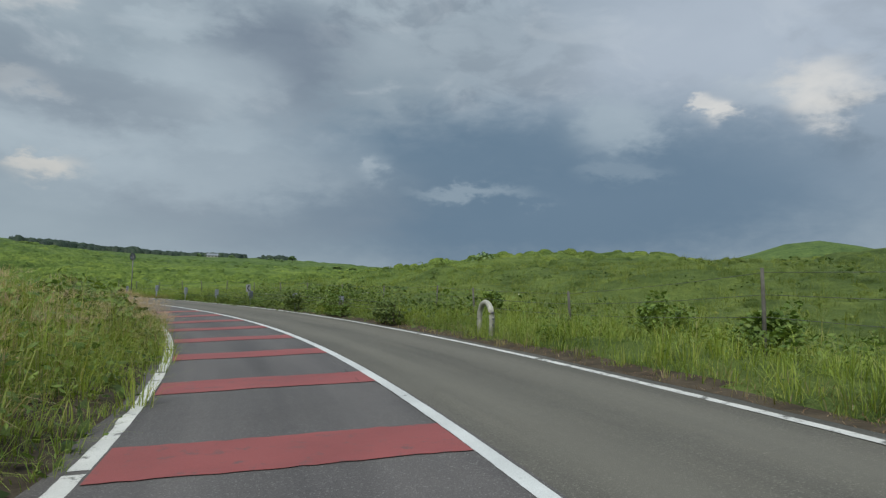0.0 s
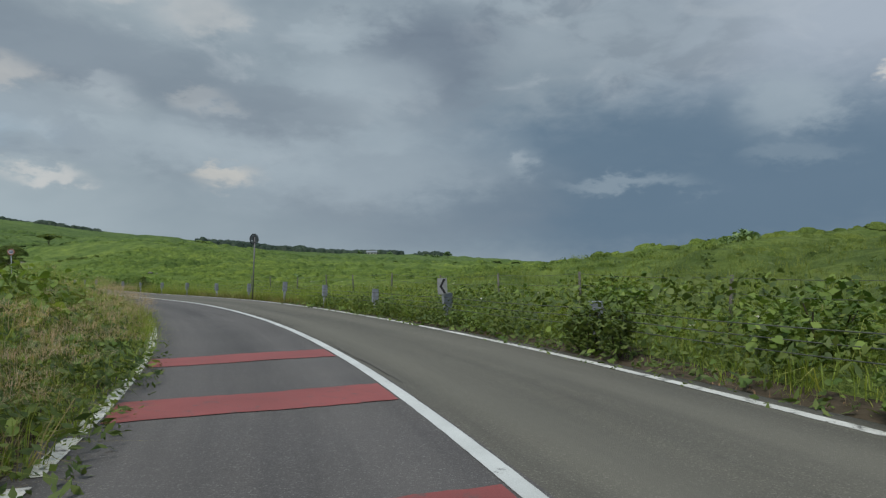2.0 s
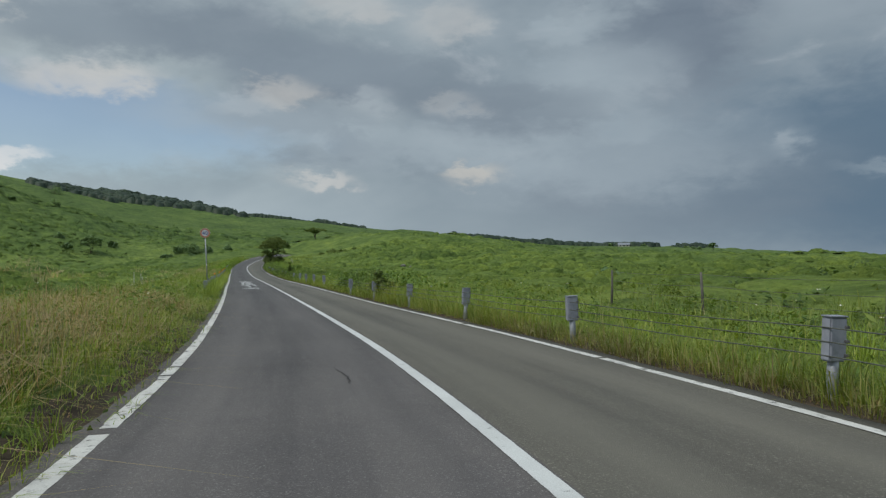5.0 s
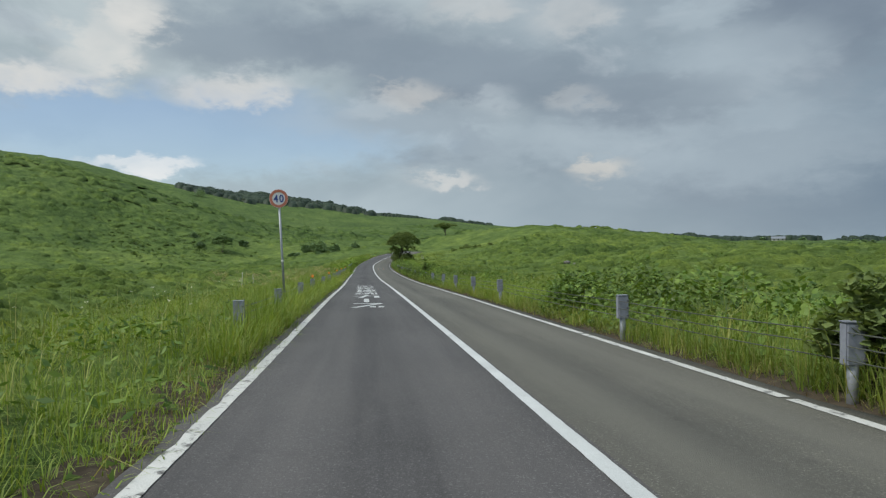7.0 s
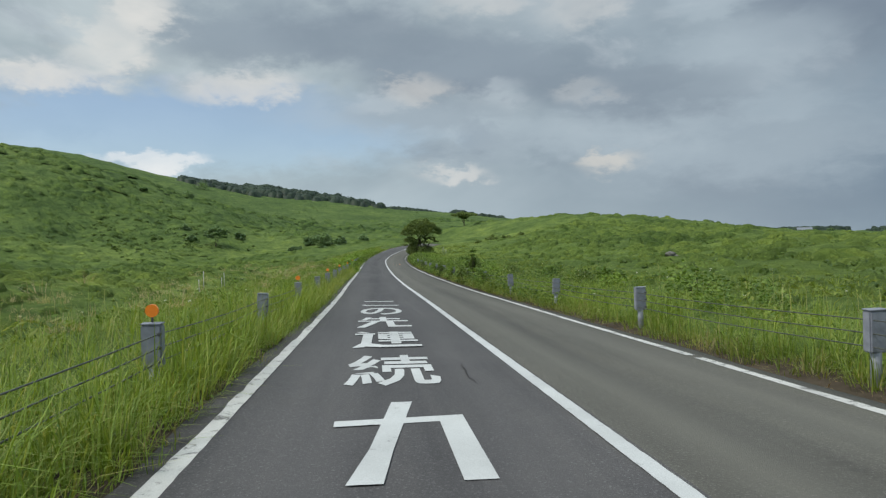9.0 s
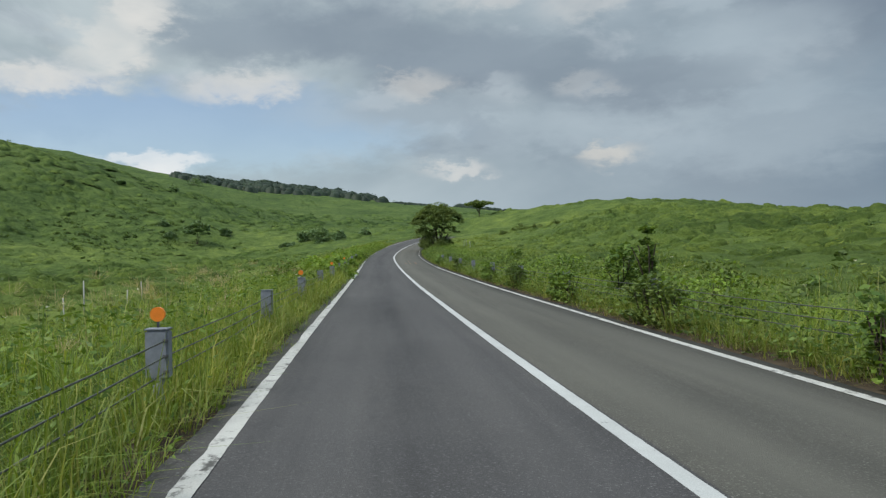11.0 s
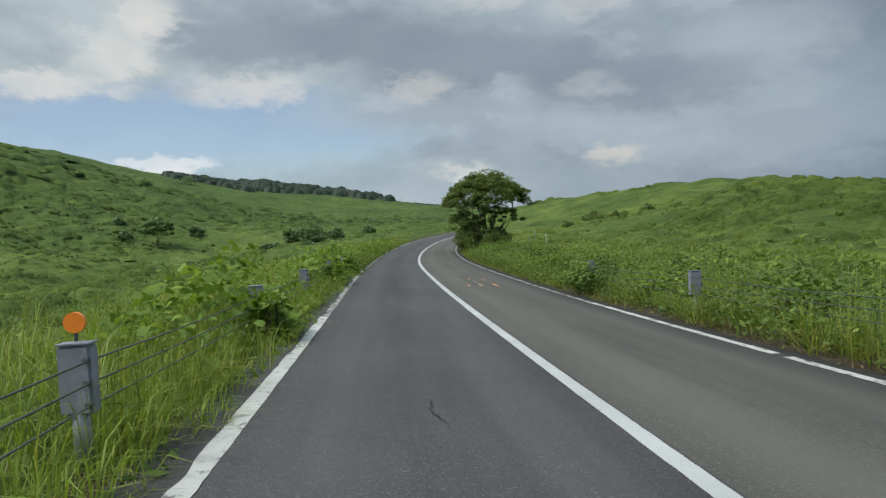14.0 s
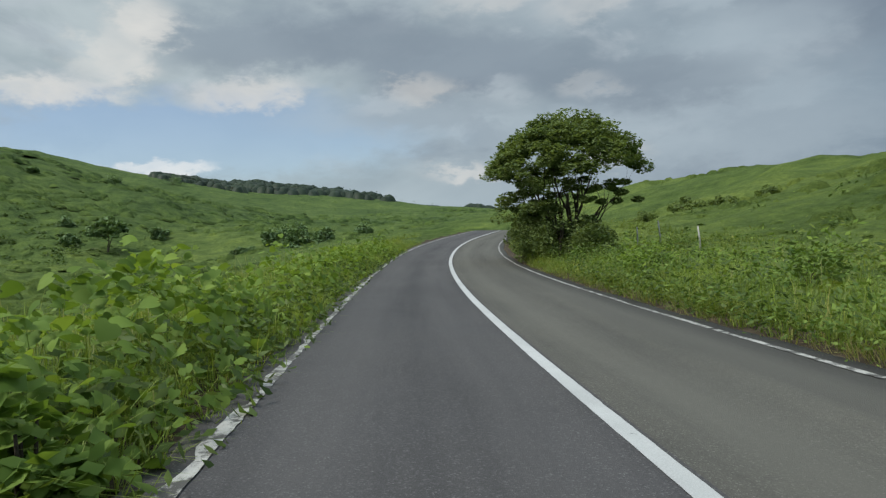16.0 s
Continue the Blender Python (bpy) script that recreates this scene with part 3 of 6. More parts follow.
def glide(q, z):
    z = np.array(z)
    i = np.clip(((q - U_START) / KNOT).astype(int), 0, len(z) - 2)
    t = (q - U_START) / KNOT - i
    p0, p1, p2, p3 = z[np.maximum(i - 1, 0)], z[i], z[i + 1], z[np.minimum(i + 2, len(z) - 1)]
    return 0.5 * (2 * p1 + (p2 - p0) * t + (2 * p0 - 5 * p1 + 4 * p2 - p3) * t * t + (3 * p1 - p0 - 3 * p2 + p3) * t ** 3)


RZ = glide(RU, LEVEL)
R_LEAN = np.tan(np.radians(np.interp(RU, KU, LEAN)))
R_WL = np.interp(RU, U_START + 24.0 * np.arange(len(LEFT_W)), LEFT_W)
R_WR = np.interp(RU, U_START + 24.0 * np.arange(len(RIGHT_W)), RIGHT_W)
R_CL = np.interp(RU, U_START + 24.0 * np.arange(len(CENTRE_OFF)), CENTRE_OFF)
ASPHALT_EDGE = 0.22


def on_road(u, lat, up=0.0):
    """World places from metres along and across the road (right is positive), on the carriageway's tilted surface."""
    u, lat = np.asarray(u, float), np.asarray(lat, float)
    h = np.interp(u, RU, R_HEAD)
    x = np.interp(u, RU, RX) + lat * np.cos(h)
    y = np.interp(u, RU, RY) + lat * np.sin(h)
    wide = np.clip(lat, -np.interp(u, RU, R_WL) - ASPHALT_EDGE, np.interp(u, RU, R_WR) + ASPHALT_EDGE)
    z = np.interp(u, RU, RZ) - wide * np.interp(u, RU, R_LEAN) + up
    return np.stack(np.broadcast_arrays(x, y, z), -1)


HILLS = [  # centre, rise, half widths
    (50, 41, 7.0, 43, 41),
    (-6, 73, 2.4, 32, 41),
    (-156, 206, 5.6, 47, 46),
    (-65, 175, 2.0, 55, 50),
    (-183, 270, 6.9, 49, 60),
    (-774, 157, 105.8, 295, 350),
    (-1168, 832, 96.1, 387, 416),
    (-668, 760, 26.4, 210, 287),
    (-458, 643, 15.4, 83, 91),
    (-307, 836, 15.1, 216, 180),
    (-387, 437, 11.1, 238, 79),
    (-361, 108, 31.9, 74, 98),
    (-885, 1253, 25.0, 306, 293),
    (26, 117, 6.5, 37, 46),
    (732, 1243, 84.0, 221, 222),
    (-668, 345, -8.0, 80, 52),
    (-235, 150, -5.0, 60, 50),
    (-190, 110, -3.0, 35, 35),
    (-655, 280, -5.0, 62, 42),
    (-330, 452, 6.6, 26, 34),
]


def beyond(u, lat):
    """Metres outside the asphalt."""
    return np.maximum(lat - np.interp(u, RU, R_WR), -lat - np.interp(u, RU, R_WL)) - ASPHALT_EDGE


def land(x, y, u=None, lat=None):
    """The ground's height; the verge's own strip lies on it beside the road."""
    x, y = np.asarray(x, float), np.asarray(y, float)
    shape = x.shape
    x, y = x.ravel(), y.ravel()
    if u is None:
        near = np.full(len(x), 1e18)
        j = np.zeros(len(x), int)
        for k in range(len(RU)):
            d = (x - RX[k]) ** 2 + (y - RY[k]) ** 2
            m = d < near
            near[m], j[m] = d[m], k
        h = R_HEAD[j]
        lat = (x - RX[j]) * np.cos(h) + (y - RY[j]) * np.sin(h)
        lat = np.where(np.abs(lat) < np.sqrt(near) * 0.98, np.sign(lat) * np.sqrt(near), lat)
        u = RU[j] + np.clip(-(x - RX[j]) * np.sin(h) + (y - RY[j]) * np.cos(h), -1, 1)
    else:
        u, lat = np.asarray(u, float).ravel(), np.asarray(lat, float).ravel()
    dist = np.abs(lat)
    e = beyond(u, lat)
    edge = on_road(u, lat)[:, 2]
    far = -4.5 - 0.02 * np.maximum(0, np.hypot(x + 60, y - 60) - 250)
    for a, b, rise, ra, rb in HILLS:
        far = far + rise * np.exp(-((x - a) / ra) ** 2 - ((y - b) / rb) ** 2)
    w = np.clip((dist - 4) / 36, 0, 1)
    w = w * w * (3 - 2 * w)
    t = np.clip(e / 2.2, 0, 1)
    z = (edge + 0.24 * t * t * (3 - 2 * t) - 0.03) * (1 - w) + w * far
    # the ground falls away from the road into the valley
    fall = np.clip((e - 2.2) / 13, 0, 1) * np.clip((-lat) * 9, 0, 1) * np.clip((u - 70) / 40, 0, 1)
    z = z - 2.6 * fall * fall * (3 - 2 * fall) * (1 - w)
    bank = np.clip((e - 0.1) / 2.4, 0, 1) * np.clip((84 - u) / 16, 0, 1) * (lat < 0) * np.clip((14 - e) / 8, 0, 1)
    z = z + 0.55 * bank * (1 - w)
    # mounds and folds
    rough = np.clip((e - 1.2) / 4, 0, 1)
    z = z + rough * (0.50 * (lattice_noise(x / 3.1, y / 3.1, 1) - 0.5) + 0.16 * (lattice_noise(x / 1.2, y / 1.2, 2) - 0.5))
    z = z + np.clip((e - 7) / 14, 0, 1) * 0.95 * (lattice_noise(x / 7.3, y / 7.3, 8) ** 2 - 0.3)
    # hummocks: rounded tops with creases between them
    hum = np.clip((e - 4) / 6, 0, 1)
    def puff(k, q):
        return np.abs(2 * lattice_noise(x / k + 0.35 * lattice_noise(x / 9, y / 9, q + 50), y / k, q) - 1) - 0.38
    z = z + hum * (0.62 * puff(6.1, 21) + 0.34 * puff(3.3, 22)) + np.clip((dist - 30) / 60, 0, 1) * (1.5 * puff(17.0, 23) + 0.5 * puff(8.5, 24))
    wild = np.clip((dist - 25) / 90, 0, 1)
    z = z + wild * (1.5 * (lattice_noise(x / 17, y / 17, 3) - 0.5) + 0.9 * (lattice_noise(x / 7, y / 7, 4) - 0.5))
    knolls = np.clip((dist - 22) / 30, 0, 1) * np.clip((190 - dist) / 90, 0, 1) * (lat < 0)
    z = z + knolls * 2.6 * (lattice_noise(x / 24, y / 24, 6) - 0.55)
    broad = np.clip((dist - 250) / 300, 0, 1)
    z = z + broad * 9 * (lattice_noise(x / 110, y / 110, 5) - 0.5)
    return z.reshape(shape)


def at(u, lat, up=0.0):
    """One place on the ground beside the road."""
    p = on_road(u, lat)
    return Vector((p[0], p[1], float(land(p[0:1], p[1:2], np.array([u]), np.array([lat]))[0]) + up))


def turned(u):
    return math.degrees(float(np.interp(u, RU, R_HEAD)))

# ---------------------------------------------------------------- ground sheet, verges, road
def ground_sheet():
    out = lambda a, n, g: a * g ** np.arange(1, n + 1)
    grow = np.cumsum(1.0 * 1.105 ** np.arange(1, 62))
    grow = grow[grow < 4300]
    xs = np.concatenate([-216 - grow[::-1], np.arange(-216, 34.1, 1.25), 34 + grow])
    ys = np.concatenate([-24 - grow[::-1], np.arange(-24, 216.1, 1.25), 216 + grow])
    X, Y = np.meshgrid(xs, ys, indexing="ij")
    near = np.full(X.shape, 1e18)
    for k in range(0, len(RU), 2):
        near = np.minimum(near, (X - RX[k]) ** 2 + (Y - RY[k]) ** 2)
    Z = land(X, Y)
    # keep clear of the road bed and the verge strips
    near = np.sqrt(near)
    Z = Z - np.where(near < 4.6, 0.22, np.clip((5.8 - near) / 1.2, 0, 1) * 0.22)
    n, m = X.shape
    i = np.arange(n * m).reshape(n, m)
    quads = np.stack([i[:-1, :-1], i[1:, :-1], i[1:, 1:], i[:-1, 1:]], -1).reshape(-1, 4)
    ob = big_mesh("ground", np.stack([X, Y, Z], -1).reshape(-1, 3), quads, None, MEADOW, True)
    tagged(ob, "rolling green grassland hills and meadow", "ground", kind="structure")


def ribbon(name, us, lats, up, mat, smooth=True):
    """A strip along the road; lats: rows of offsets, one list of arrays over us."""
    P = np.stack([on_road(us, l, 0) for l in lats], 1)
    P[..., 2] += np.stack([np.broadcast_to(q, us.shape) for q in up], 1)
    n, m = P.shape[:2]
    i = np.arange(n * m).reshape(n, m)
    quads = np.stack([i[:-1, :-1], i[:-1, 1:], i[1:, 1:], i[1:, :-1]], -1).reshape(-1, 4)
    return big_mesh(name, P.reshape(-1, 3), quads, None, mat, smooth)


def carriageway():
    us = np.arange(-15.5, 258.6, 0.75)
    wl, wr = np.interp(us, RU, R_WL), np.interp(us, RU, R_WR)
    ragL = ASPHALT_EDGE + np.interp(us, [84, 92, 158, 163, 178, 190], [0.0, 0.06, 0.06, 0.22, 0.22, 0.05]) + 0.10 * (lattice_noise(us / 0.9, us * 0, 8) - 0.5)
    ragR = ASPHALT_EDGE + 0.06 + 0.10 * (lattice_noise(us / 0.9, us * 0 + 9, 8) - 0.5)
    rows, up, track = [], [], []
    seam = np.interp(us, RU, R_CL) + 0.11 + 0.02 * (lattice_noise(us / 1.7, us * 0 + 4, 6) - 0.5)
    rows += [-wl - ragL - 0.05, -wl - ragL]
    up += [-0.3, 0.0]
    track += [0, 0]
    for s in np.linspace(-0.96, -0.04, 9):
        rows.append(wl * s)
        up.append(0.004 * np.sin(us * 0.7 + s * 9))
        track.append(0.30 * math.exp(-((abs(s) - 0.24) / 0.13) ** 2) + 0.30 * math.exp(-((abs(s) - 0.76) / 0.13) ** 2))
    left = len(rows)
    rows.append(seam)
    up.append(0.0)
    track.append(0)
    for s in np.linspace(0.12, 0.96, 15):
        rows.append(wr * s)
        up.append(0.004 * np.sin(us * 0.7 + s * 9))
        track.append(0.55 * math.exp(-((s - 0.26) / 0.13) ** 2) + 0.55 * math.exp(-((s - 0.76) / 0.13) ** 2))
    rows += [wr + ragR, wr + ragR + 0.05]
    up += [0.0, -0.3]
    track += [0, 0]
    ob = ribbon("road", us, rows, up, ASPHALT_L)
    ob.data.materials.append(ASPHALT_R)
    cols = len(rows) - 1
    ob.data.polygons.foreach_set("material_index", np.tile((np.arange(cols) >= left).astype(np.int32), len(us) - 1))
    lat = np.stack([np.broadcast_to(q, us.shape) for q in rows], 1)
    share = lat / wr[:, None]
    # the right lane carries a dark stripe, and further on a darker outer half
    stripe = 0.55 * np.exp(-((share - 0.36) / 0.10) ** 2) * np.interp(us, [40, 70, 125, 150], [0.3, 1, 1, 0.2])[:, None]
    outer = np.clip((share - 0.56 - 0.05 * lattice_noise(us / 4, us * 0, 3)[:, None]) / 0.14, 0, 1) * np.interp(us, [120, 140, 205, 225], [0, 0.95, 0.95, 0.3])[:, None]
    dark = np.where(share > 0, np.maximum(stripe, outer), 0.25 * np.exp(-((lat + 1.5) / 0.35) ** 2))
    for key, v in (("track", np.tile(np.array(track), (len(us), 1))), ("across", lat), ("along", np.tile(us[:, None], (1, len(rows)))), ("dark_band", dark)):
        a = ob.data.attributes.new(key, "FLOAT", "POINT")
        a.data.foreach_set("value", np.ascontiguousarray(v, dtype=np.float32).ravel())
    tagged(ob, "two-lane asphalt hill road, one lane darker", "road", kind="structure")


def verge(name, side):
    us = np.arange(-15.5, 258.6, 0.4)
    w = np.interp(us, RU, R_WR if side > 0 else R_WL)
    ex = [-0.12, 0.0, 0.12, 0.3, 0.5, 0.75, 1.05, 1.4, 1.8, 2.3, 2.9]
    rows, up = [], []
    for k, e in enumerate(ex):
        l = side * (w + ASPHALT_EDGE + e)
        p = on_road(us, l)
        z = land(p[:, 0], p[:, 1], us, l) - p[:, 2]
        lump = 0.07 * (lattice_noise(us / 0.35, us * 0 + e * 5, 11 + side) - 0.4) * min(1, max(0, e) / 0.4)
        rows.append(l)
        up.append(z + lump + (-0.06 if e < 0 else 0.0) - (0.18 if k == len(ex) - 1 else 0))
    ob = ribbon(name, us, rows, up, SOIL)
    # bare earth by the asphalt, turf beyond
    ob.data.materials.append(MEADOW)
    mid = (us[1:] + us[:-1]) / 2
    turf = np.array(ex[:-1])[None, :] > (0.2 if side < 0 else 0.42) + (0.5 if side < 0 else 0.4) * lattice_noise(mid / 0.9, mid * 0, 31 + side)[:, None]
    ob.data.polygons.foreach_set("material_index", turf.ravel().astype(np.int32))
    tagged(ob, "dark earth verge strip along the asphalt edge", "verge", kind="structure")


def line_strip(name, lat_mid, width, us0, us1, mat, gaps=(), rag=0.003, seed=0, label="", worn=0.0):
    """A painted line; gaps are (from, to) in metres along the road."""
    us = np.arange(us0, us1, 0.12)
    r = np.random.RandomState(seed)
    a = lat_mid(us) - width / 2 + r.uniform(-rag, rag, len(us))
    b = lat_mid(us) + width / 2 + r.uniform(-rag, rag, len(us))
    if worn:
        bite = np.clip((lattice_noise(us / 0.5, us * 0, seed + 20) - 0.62) * 3, 0, 1) * worn
        if lat_mid(us)[0] < 0:
            a = a + bite * width
        else:
            b = b - bite * width
    ob = ribbon(name, us, [a, b], [0.006, 0.006], mat, False)
    keep = np.ones(len(us) - 1, bool)
    mids = (us[1:] + us[:-1]) / 2
    for g0, g1 in gaps:
        keep &= ~((mids > g0) & (mids < g1))
    if not keep.all():
        bm = bmesh.new()
        bm.from_mesh(ob.data)
        bm.faces.ensure_lookup_table()
        bmesh.ops.delete(bm, geom=[bm.faces[i] for i in np.nonzero(~keep)[0]], context="FACES")
        bm.to_mesh(ob.data)
        bm.free()
    tagged(ob, label, "road marking", kind="structure")
    return ob


ground_sheet()
carriageway()
verge("verge_left", -1)
verge("verge_right", 1)
line_strip("centre_line", lambda u: np.interp(u, RU, R_CL), 0.15, -14, 257, WHITE_LINE, label="solid white painted centre line")
rg = random.Random(5)
gaps_l = [(a, a + rg.uniform(0.06, 0.35)) for a in (rg.uniform(-10, 225) for _ in range(60)) if not 98 < a < 200]
gaps_r = [(a, a + rg.uniform(0.05, 0.18)) for a in np.arange(3.3, 240, 6.6) + 0.6 * np.random.RandomState(3).rand(36)]
gaps_r += [(a, a + rg.uniform(0.1, 0.6)) for a in (rg.uniform(176, 232) for _ in range(7))]
line_strip("edge_line_left", lambda u: -np.interp(u, RU, R_WL), 0.16, -14, 174, WHITE_EDGE, gaps_l, 0.004, 2, "worn white edge line with broken gaps", 0.2)
line_strip("edge_line_right", lambda u: np.interp(u, RU, R_WR), 0.14, -14, 176, WHITE_EDGE, gaps_r, 0.004, 3, "white edge line with short gaps", 0.12)
line_strip("edge_line_left_worn", lambda u: -np.interp(u, RU, R_WL) + 0.01, 0.13, 174, 257, WHITE_WORN, gaps_l, 0.012, 4, "thin worn white edge line under leaves", 0.6)
line_strip("edge_line_right_worn", lambda u: np.interp(u, RU, R_WR) - 0.02, 0.10, 176, 257, WHITE_WORN, gaps_r, 0.007, 5, "thin worn white edge line", 0.5)


def red_band(u0):
    us = np.linspace(u0, u0 + 1.1, 9)
    lats = np.linspace(-0.965, -0.035, 26)
    rgs = np.random.RandomState(int(u0 * 10))
    P = np.zeros((len(us), len(lats), 3))
    for k, s in enumerate(lats):
        j = us + np.where((us == us[0]) | (us == us[-1]), rgs.uniform(-0.02, 0.02, len(us)), 0)
        P[:, k] = on_road(j, np.interp(us, RU, R_WL) * s, 0.009 + 0.0 * us)
        P[:, k, 2] += 0.004 * np.sin(us * 0.7 + s * 9)
    i = np.arange(P.shape[0] * P.shape[1]).reshape(P.shape[:2])
    quads = np.stack([i[:-1, :-1], i[:-1, 1:], i[1:, 1:], i[1:, :-1]], -1).reshape(-1, 4)
    ob = big_mesh("red_band", P.reshape(-1, 3), quads, None, RED_BAND)
    tagged(ob, "faded red painted slow-down band across one lane", "road marking", "red bands on the road")


for k in range(8):
    red_band(5.0 + 4.08 * k)


# plain painted characters as strokes in a unit square: x across, y along the road
BLOCK_CHARS = {
    "\u30ab": [[(0, .62), (1, .66), (1, .745), (0, .70)], [(.14, 0), (.35, 0), (.43, .33), (.63, 1), (.45, 1), (.27, .33)], [(.80, 0), (1, 0), (1, .68), (.80, .68)]],
    "\u30fc": [[(.40, 0), (.58, 0), (.58, 1), (.40, 1)]],
    "\u30d6": [[(.05, .88), (1, .90), (1, 1), (.05, .98)], [(0, 0), (.20, 0), (1, .88), (.80, .90)], [(.58, .02), (.75, .02), (.75, .24), (.58, .24)], [(.83, .02), (1, .02), (1, .24), (.83, .24)]],
    "\u3053": [[(.08, .84), (.90, .84), (.96, .95), (.05, .95)], [(0, .12), (.12, .03), (1, .03), (1, .14), (.14, .14), (.10, .24)]],
}


def lay_on_road(me, s, u0, length, lat, width, up):
    P = on_road(u0 + s[:, 1] * length, lat + (s[:, 0] - 0.5) * width, up)
    me.vertices.foreach_set("co", P.ravel())
    me.materials.clear()
    me.materials.append(WHITE_LINE)
    me.update()


def bar(x0, x1, y0, y1, slant=0.0):
    return [(x0, y0), (x1, y0), (x1 + slant, y1), (x0 + slant, y1)]


BLOCK_CHARS["\u9023"] = [bar(0.38, 0.95, 0.89, 0.98), bar(0.57, 0.72, 0.22, 1.0), bar(0.38, 0.53, 0.50, 0.84), bar(0.78, 0.95, 0.50, 0.84), bar(0.40, 0.93, 0.75, 0.84), bar(0.40, 0.93, 0.62, 0.69),
                           bar(0.40, 0.93, 0.48, 0.55), bar(0.38, 0.98, 0.33, 0.42), [(0.02, 0.97), (0.12, 0.90), (0.25, 0.90), (0.12, 1.0)], bar(0.0, 0.33, 0.78, 0.87), [(0.12, 0.20), (0.27, 0.20), (0.30, 0.80), (0.14, 0.80)],
                           [(0.0, 0.0), (0.17, 0.02), (0.27, 0.24), (0.12, 0.24)], [(0.18, 0.06), (0.40, 0.02), (1.0, 0.03), (1.0, 0.13), (0.45, 0.13), (0.27, 0.22)]]
BLOCK_CHARS["\u5148"] = [[(0.06, 0.70), (0.16, 0.70), (0.28, 1.0), (0.16, 1.0)], bar(0.18, 0.86, 0.80, 0.90), bar(0.0, 1.0, 0.56, 0.66), bar(0.44, 0.58, 0.58, 1.05), [(0.0, 0.0), (0.16, 0.0), (0.44, 0.56), (0.28, 0.56)], bar(0.58, 0.73, 0.04, 0.58, -0.03), bar(0.60, 1.02, 0.04, 0.16)]


def road_word(chars, u_first, pitch, length, lat, width):
    """Painted characters, the first one farthest off; each is stretched along the road."""
    label = "white painted character of a curve warning on asphalt"
    for k, ch in enumerate(chars):
        u0 = u_first - pitch * k
        if ch in BLOCK_CHARS:
            e = thing("painted_character", Matrix.Identity(4), label, "road marking", "warning written on the road")
            for n, poly in enumerate(BLOCK_CHARS[ch]):
                bm = bmesh.new()
                bm.faces.new([bm.verts.new((x, y, 0)) for x, y in poly])
                o = part("stroke", bm, WHITE_LINE, e)
                lay_on_road(o.data, np.array([(x, y) for x, y in poly]), u0, length, lat, width, 0.008 + 0.0007 * n)
            continue
        cu = bpy.data.curves.new("painted_character", "FONT")
        cu.body, cu.offset, cu.resolution_u = ch, 0.016, 3
        tmp = new("tmp_text", cu)
        me = bpy.data.meshes.new_from_object(tmp.evaluated_get(bpy.context.evaluated_depsgraph_get()))
        bpy.data.objects.remove(tmp)
        bpy.data.curves.remove(cu)
        co = np.zeros(len(me.vertices) * 3)
        me.vertices.foreach_get("co", co)
        co = co.reshape(-1, 3)
        lo, hi = co.min(0), co.max(0)
        lay_on_road(me, (co - lo) / (hi - lo + 1e-9), u0, length, lat, width, 0.010)
        tagged(new("painted_character", me), label, "road marking", "warning written on the road")


road_word("\u3053\u306e\u5148\u9023\u7d9a\u30ab\u30fc\u30d6", 119.95, 3.125, 2.3, -1.63, 1.12)


def crack(u0, lat0, u1, lat1, seed):
    r = np.random.RandomState(seed)
    n = 14
    t = np.linspace(0, 1, n)
    us = u0 + (u1 - u0) * t
    mid = lat0 + (lat1 - lat0) * t + np.cumsum(r.normal(0, 0.018, n))
    wide = 0.003 + 0.006 * np.abs(r.normal(0, 1, n)) * np.sin(math.pi * np.clip(t, 0.02, 0.98))
    ob = ribbon("road_crack", us, [mid - wide, mid + wide], [0.007, 0.007], CRACK, False)
    tagged(ob, "thin dark jagged crack in the asphalt", "crack", "cracks in the road")


crack(45.0, -0.80, 48.0, -0.86, 3)
crack(46.0, -0.76, 46.3, -0.52, 4)
crack(62.0, -0.9, 63.4, -0.98, 5)
crack(73.0, -2.2, 74.6, -2.1, 6)
crack(9.2, -0.35, 10.6, -0.29, 7)
crack(30.5, 0.2, 36.0, 0.24, 9)
crack(40.0, 0.19, 47.0, 0.22, 10)
crack(107.5, -0.75, 108.9, -0.62, 11)
crack(166.4, -1.35, 167.2, -1.42, 12)


def joint(u0, lat0, lat1, mat, wide, label):
    """A seam across the lane where one stretch of asphalt meets the next."""
    lats = np.linspace(lat0, lat1, 18)
    j = u0 + 0.05 * (lattice_noise(lats * 3, lats * 0, 5) - 0.5) + 0.02 * (lats - lat0)
    n = len(lats)
    P = np.concatenate([on_road(j - wide / 2, lats, 0.0065), on_road(j + wide / 2 * (0.4 + lattice_noise(lats * 7, lats * 0, 6)), lats, 0.0065)])
    i = np.arange(n - 1)
    tagged(big_mesh("road_joint", P, np.stack([i, i + 1, i + n + 1, i + n], 1), None, mat), label, "road joint", "joints across the road")


joint(150.4, -1.95, -0.75, SEAM, 0.05, "pale worn seam across the dark asphalt lane")
joint(126.5, 0.3, 2.4, CRACK, 0.10, "dark tarred seam across the pale asphalt lane")
joint(200.5, -2.6, -0.4, CRACK, 0.03, "dark tarred seam across the dark asphalt lane")


def lane_scribble(u, lat, length, width, mat, label):
    us = np.arange(u, u + length, 0.1)
    r = np.random.RandomState(int(u * 7))
    ob = ribbon("survey_mark", us, [lat - width / 2 + r.uniform(-.02, .02, len(us)), lat + width / 2 + r.uniform(-.02, .02, len(us))], [0.012, 0.012], mat, False)
    tagged(ob, label, "road marking", "survey marks in the right lane")


